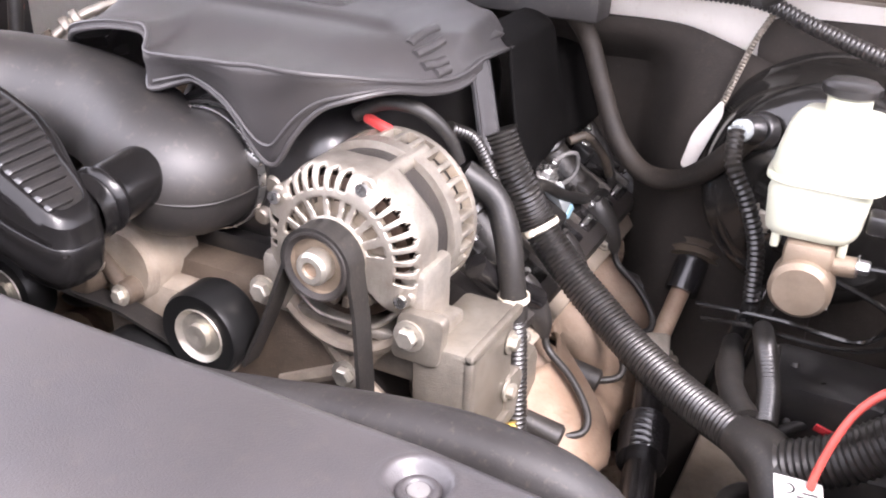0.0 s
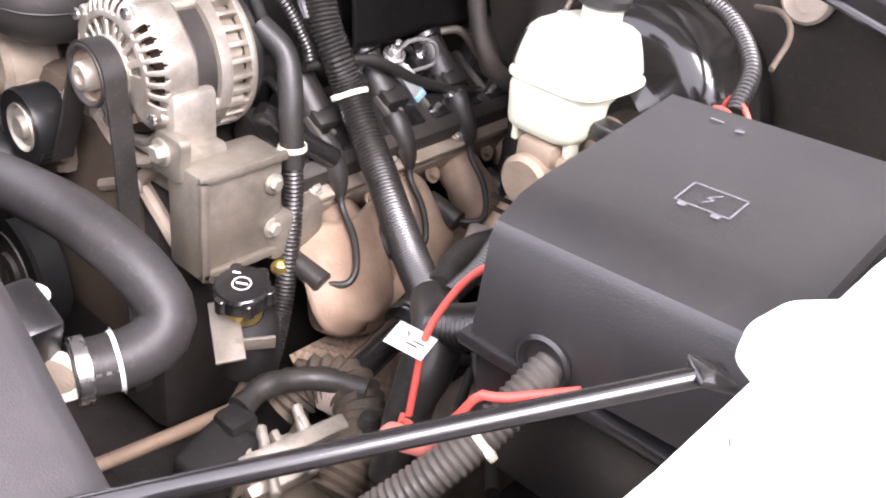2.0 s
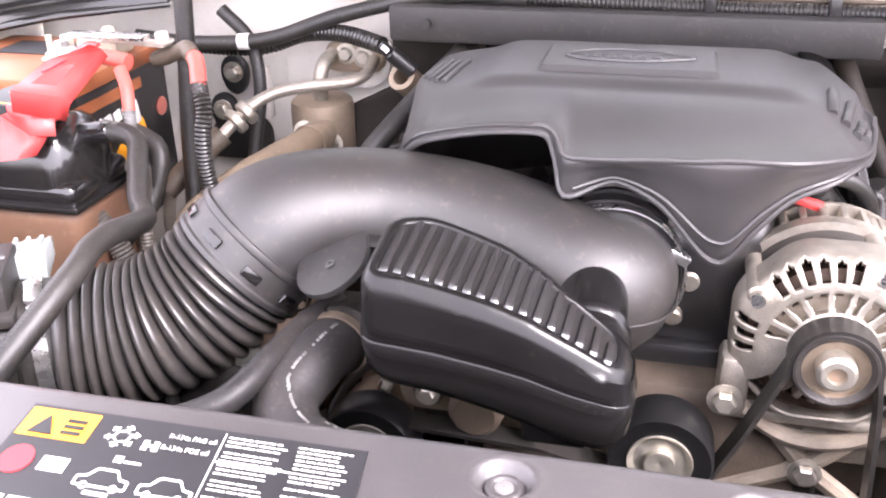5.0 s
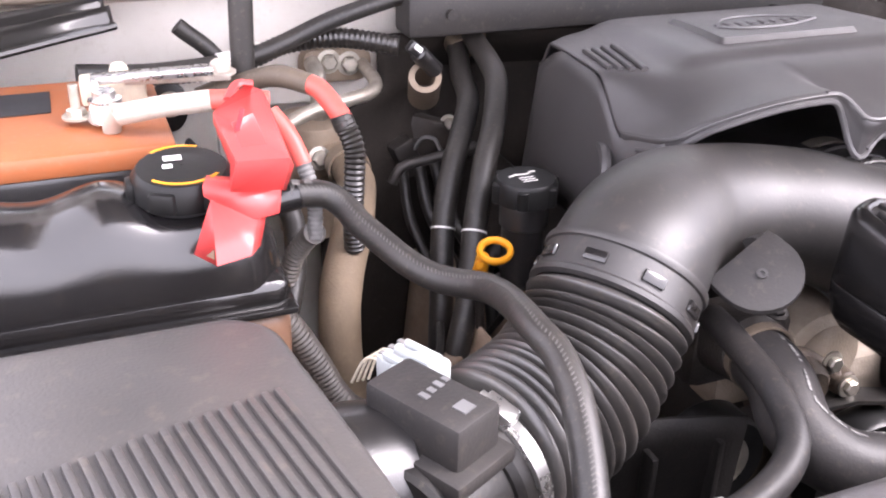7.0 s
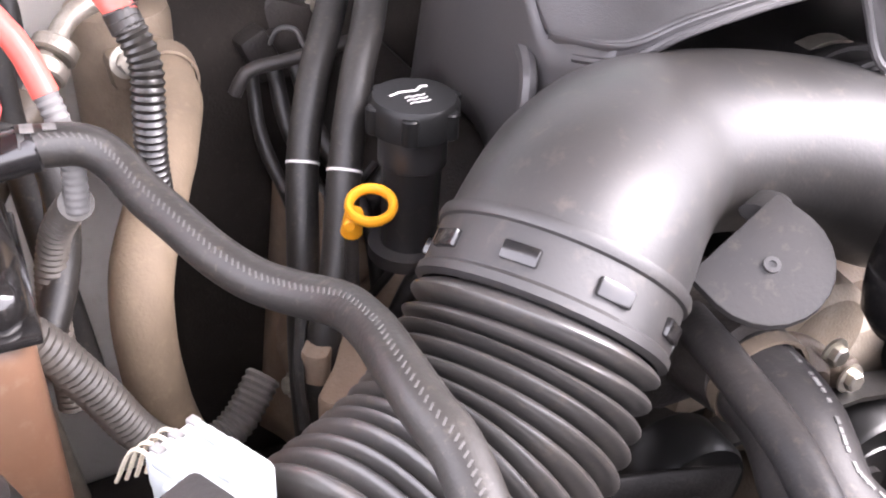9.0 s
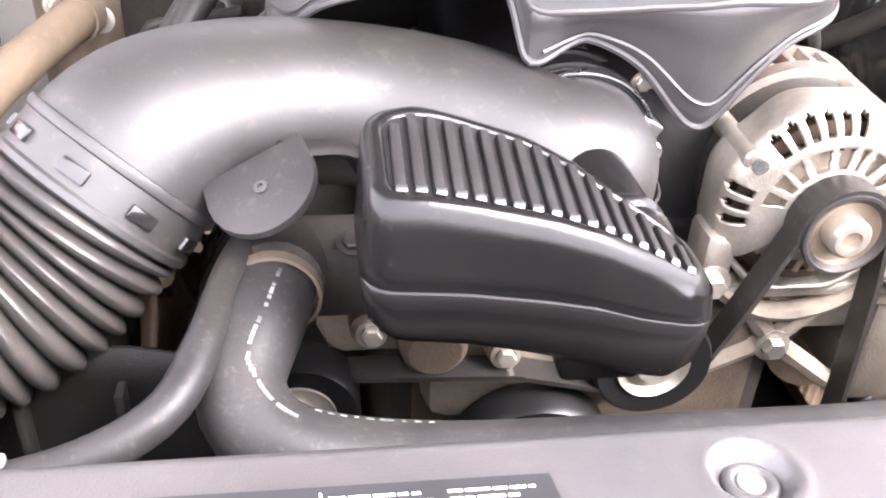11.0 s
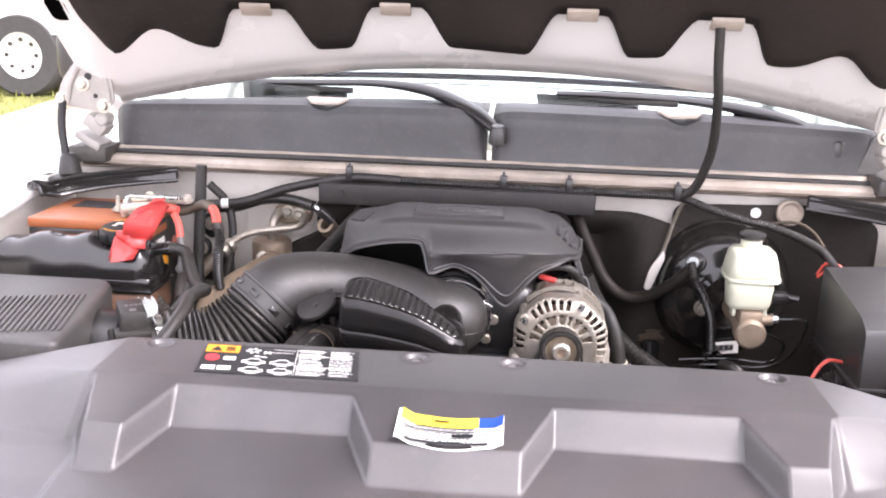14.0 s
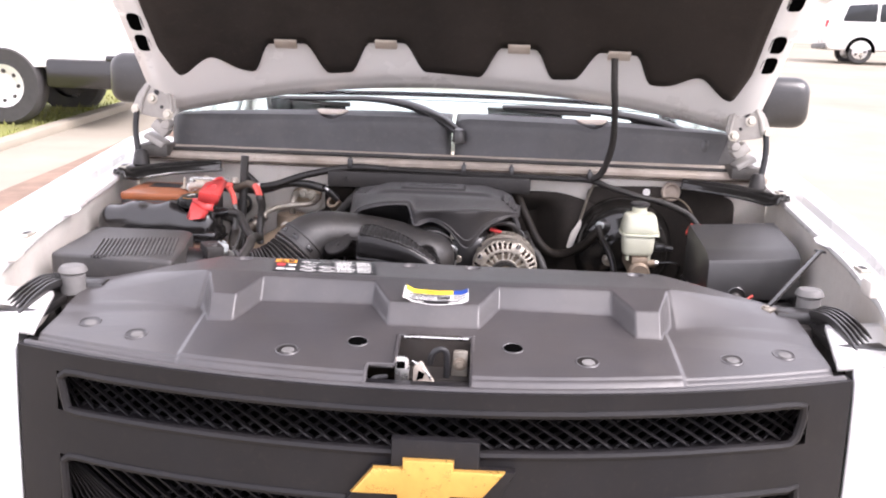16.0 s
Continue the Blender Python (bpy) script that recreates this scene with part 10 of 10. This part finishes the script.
def sensor_plug():
    t = thing("steering_sensor", (0.42, 0.71, 0.64), "black sensor housing with taped wiring", "sensor")
    part("housing", mesh(lambda b: [box(b, (0.420, 0.705, 0.680), (0.055, 0.075, 0.055), 0.012, pose(0, 0, 0, 8, 12, 12), 3), box(b, (0.412, 0.735, 0.705), (0.035, 0.035, 0.03), 0.008)]), M_LINER, t)
    part("lead", mesh(lambda b: sweep(b, [(0.405, 0.745, 0.715), (0.400, 0.785, 0.720), (0.420, 0.835, 0.715), (0.470, 0.860, 0.715)], 0.013, 12, 0.008, wobble=0.25)), M_RUBBER, t)
    return t


sensor_plug()
hose("gaiter", [(0.392, 0.812, 0.668), (0.402, 0.842, 0.695), (0.435, 0.862, 0.702), (0.472, 0.850, 0.692), (0.497, 0.822, 0.672), (0.507, 0.785, 0.645)], 0.026, M_DUSTY, "thick dusty ribbed rubber gaiter", "gaiter", seg=20, pitch=0.010, amp=0.003)
hose("steel_pipe", [(0.340, 0.83, 0.72), (0.343, 0.802, 0.68), (0.340, 0.759, 0.62), (0.348, 0.712, 0.58), (0.36, 0.66, 0.55)], 0.0055, M_TAN, "tan steel fluid pipe", "pipe")
hose("tie_rod", [(0.250, 0.60, 0.585), (0.281, 0.682, 0.600), (0.318, 0.80, 0.622)], 0.0085, M_RUST, "brown rusty rod under the hose", "rod")
solid("ball_cap", mesh(lambda b: lathe(b, [(0.0005, -0.006), (0.012, -0.004), (0.013, 0.004), (0.009, 0.011), (0.0005, 0.013)], Matrix.Translation((0.498, 0.835, 0.706)), 20)), M_RUBBER, "round black rubber cap beside the harness", "cap", at=(0.498, 0.835, 0.70))
def frame_rail():
    t = thing("frame_rail", (0.45, 0.75, 0.50), "dusty dark chassis rail below the bay", "chassis rail")
    part("rail", mesh(lambda b: box(b, (0.47, 0.85, 0.52), (0.10, 1.0, 0.14), 0.012)), M_DIRTY, t)
    part("crossmember", mesh(lambda b: box(b, (0.25, 0.66, 0.49), (0.45, 0.09, 0.08), 0.012)), M_DARKMETAL, t)
    each("bolt", [lambda b, y=y: bolt(b, (0.45, y, 0.59), (0, 0, 1), 0.010, 0.010) for y in (0.62, 0.70, 0.95)], M_BOLT, t)
frame_rail()
def radiator_clips():
    t = thing("radiator_pipe_end", (0.384, 0.53, 0.88), "pale oval pipe end and black clip on the radiator", "pipe fitting")
    part("oval", mesh(lambda b: slab(b, [(0.024 * math.cos(a * 0.3142), 0.013 * math.sin(a * 0.3142)) for a in range(20)], 0.008, axis_matrix((0.395, 0.548, 0.925), (0.8, -0.1, 0.6)), 0.003)), M_BAYWHITE, t)
    part("oval_face", mesh(lambda b: slab(b, [(0.015 * math.cos(a * 0.3142), 0.008 * math.sin(a * 0.3142)) for a in range(20)], 0.002, axis_matrix((0.4015, 0.5472, 0.9298), (0.8, -0.1, 0.6)), 0.0005)), M_DIRTY, t)
    part("clip", mesh(lambda b: [box(b, (0.43, 0.538, 0.928), (0.05, 0.03, 0.05), 0.006, pose(0, 0, 0, 0, 20, 0)), box(b, (0.36, 0.535, 0.945), (0.03, 0.03, 0.03), 0.005)]), M_BLACK, t, "black plastic clip")
radiator_clips()

# ---- below the brake booster ----
def pedal_bracket():
    t = thing("booster_bracket", (0.47, 1.1, 0.72), "black bracket and wiring below the brake booster", "bracket")
    part("bracket", mesh(lambda b: [box(b, (0.455, 1.12, 0.80), (0.018, 0.05, 0.13), 0.004, pose(0, 0, 0, 0, 12, 0)), box(b, (0.475, 1.125, 0.80), (0.012, 0.04, 0.12), 0.003, pose(0, 0, 0, 0, 12, 0))]), M_BOOST, t)
    part("valve_block", mesh(lambda b: [box(b, (0.56, 1.08, 0.78), (0.12, 0.09, 0.07), 0.010), box(b, (0.60, 1.05, 0.73), (0.09, 0.10, 0.05), 0.010)]), M_BLACK, t)
    each("wire_sleeve", [lambda b, k=k: sweep(b, [(0.50 + 0.025 * k, 1.08, 0.83 - 0.015 * k), (0.510 + 0.022 * k, 1.03 + 0.01 * k, 0.775), (0.535 - 0.012 * k, 0.98, 0.735 + 0.012 * k), (0.50 + 0.045 * k, 0.92, 0.74 - 0.02 * k), (0.52 + 0.06 * k, 0.86, 0.70)], (0.0095, 0.0055, 0.0075)[k], 12, 0.01, wobble=0.4) for k in range(3)], M_RUBBER, t)
    part("tag", mesh(lambda b: box(b, (0.57, 0.995, 0.80), (0.022, 0.003, 0.010), 0.001, pose(0, 0, 0, 20, 15, 0))), M_LRED, t, "small red tag")
pedal_bracket()

# ---- behind the heater hoses ----
def firewall_fittings():
    t = thing("firewall_fittings", (-0.33, 1.2, 0.9), "dark dusty brackets and clips behind the heater hoses", "fittings")
    part("bracket", mesh(lambda b: [box(b, (-0.292, 1.295, 0.950), (0.080, 0.03, 0.060), 0.008, pose(0, 0, 0, 0, 20, 0)), box(b, (-0.315, 1.285, 0.935), (0.05, 0.03, 0.05), 0.006), box(b, (-0.335, 1.265, 0.945), (0.030, 0.03, 0.05), 0.006, pose(0, 0, 0, 0, -25, 10))]), M_DARKMETAL, t)
    each("bolt", [lambda b, p=p: bolt(b, p, (0, -1, 0.1), 0.0075, 0.012) for p in ((-0.268, 1.290, 0.972), (-0.326, 1.270, 0.938))], M_BOLT, t)
    part("band", mesh(lambda b: sweep(b, [(-0.326, 1.255, 0.955), (-0.318, 1.248, 0.972), (-0.305, 1.240, 0.972), (-0.300, 1.232, 0.960), (-0.290, 1.228, 0.956)], 0.0045, 8, 0.004, flat=0.5)), M_GREYCAP, t, "weathered grey band clip")
    part("arm", mesh(lambda b: sweep(b, [(-0.385, 1.165, 0.955), (-0.373, 1.165, 0.974), (-0.345, 1.165, 0.978), (-0.315, 1.16, 0.985), (-0.285, 1.16, 0.990)], 0.006, 10, 0.01)), M_DARKMETAL, t)
    part("plate", mesh(lambda b: slab(b, round_outline([(-0.405, 0.93), (-0.372, 0.985), (-0.352, 0.975), (-0.365, 0.90)], 0.006), 0.004, pose(0, 1.16, 0, 80, 0, 0), 0.001)), M_DARKMETAL, t)
    each("lead", [lambda b, k=k: sweep(b, [(-0.36 + 0.02 * k, 1.20, 0.96), (-0.365 + 0.025 * k, 1.16, 0.91), (-0.35 + 0.03 * k, 1.10, 0.84), (-0.36 + 0.03 * k, 1.05, 0.76)], 0.006 + 0.001 * k, 10, 0.01, wobble=0.15) for k in range(3)], M_RUBBER, t)
firewall_fittings()
def left_lower():
    t = thing("exhaust_manifold", (-0.29, 1.05, 0.62), "tan dusty exhaust manifold on the passenger side", "exhaust manifold")
    for k in range(3):
        y = 0.93 + 0.113 * k
        part("runner", mesh(lambda b: sweep(b, [(-0.24, y, 0.765, 0.030), (-0.285, y, 0.755, 0.036), (-0.315, y + 0.01, 0.715, 0.036), (-0.325, y + 0.02, 0.67, 0.034)], seg=18, step=0.01, wobble=0.06)), M_RUST, t)
    part("log", mesh(lambda b: sweep(b, [(-0.315, 0.88, 0.69, 0.036), (-0.325, 1.02, 0.675, 0.042), (-0.315, 1.20, 0.66, 0.042)], seg=18, step=0.015, wobble=0.05)), M_RUST, t)
left_lower()
def block_side():
    t = thing("engine_heat_shield", (-0.35, 1.05, 0.60), "dusty tan heat shield beside the engine block", "heat shield")
    part("sheet", mesh(lambda b: sheet(b, lambda u, v: Vector((-0.352 - 0.02 * math.sin(u * 6) - 0.03 * (1 - v), 0.90 + 0.30 * u, 0.56 + 0.31 * v + 0.03 * math.sin(u * 4))), 24, 12)), M_RUST, t, thick=0.003)
    each("bolt", [lambda b, y=y: bolt(b, (-0.375, y, 0.70), (-1, 0, 0.2), 0.008, 0.008) for y in (0.96, 1.08)], M_BOLT, t)
    part("dipstick_tube_clip", mesh(lambda b: box(b, (-0.365, 1.0, 0.78), (0.02, 0.03, 0.02), 0.004)), M_DARKMETAL, t)
block_side()
def lifting_bracket():
    t = thing("lifting_bracket", (-0.38, 0.93, 0.84), "tan dusty cast bracket beside the intake bellows", "bracket")
    part("arm", mesh(lambda b: slab(b, round_outline([(-0.366, 0.972), (-0.338, 0.955), (-0.340, 0.905), (-0.405, 0.880), (-0.418, 0.895), (-0.392, 0.925)], 0.010), 0.020, pose(0, 0, 0.842), 0.005)), M_RUST, t)
    part("lug", mesh(lambda b: slab(b, round_outline([(-0.372, 0.995), (-0.362, 0.975), (-0.398, 0.925), (-0.414, 0.938)], 0.009), 0.026, pose(0, 0, 0.838), 0.006)), M_RUST, t)
    each("bolt", [lambda b, p=p: bolt(b, p, (-0.2, -0.3, 1), 0.008, 0.009) for p in ((-0.352, 0.935, 0.862), (-0.385, 0.957, 0.864))], M_RUST, t)
    part("wire", mesh(lambda b: sweep(b, [(-0.395, 0.985, 0.875), (-0.402, 0.965, 0.868), (-0.415, 0.935, 0.850), (-0.420, 0.91, 0.82)], 0.0045, 8, 0.006)), M_RUBBER, t)


lifting_bracket()


def left_lead(k, y):
    t = thing("spark_lead", (-0.27, y, 0.74), "black spark plug lead with boots", "spark plug lead", group="spark plug leads")
    part("wire", mesh(lambda b: sweep(b, [(-0.262, y, 0.87), (-0.300, y - 0.01, 0.84), (-0.330, y, 0.79), (-0.325, y + 0.02, 0.745)], 0.004, 8, 0.01)), M_RUBBER, t)
    part("plug_boot", mesh(lambda b: rod(b, (-0.335, y + 0.012, 0.755), (-0.285, y + 0.03, 0.725), 0.0135, 0.011, 14, 0.003)), M_DUSTY, t)
for k in range(3):
    left_lead(k, 0.93 + 0.113 * k)


# ---- fan shroud behind the radiator, under the bellows ----
def fan_shroud():
    t = thing("fan_shroud", (-0.33, 0.60, 0.70), "dusty black plastic fan shroud behind the radiator", "fan shroud")
    part("panel", mesh(lambda b: sheet(b, lambda u, v: Vector((-0.50 + 0.24 * u, 0.700 + 0.03 * math.sin(u * 3) - 0.02 * v, 0.60 + 0.34 * v)), 12, 12)), M_LINER, t, thick=0.004)
    each("rib", [lambda b, k=k: box(b, (-0.46 + 0.06 * k, 0.690, 0.77), (0.006, 0.016, 0.30), 0.002) for k in range(4)], M_LINER, t)
fan_shroud()
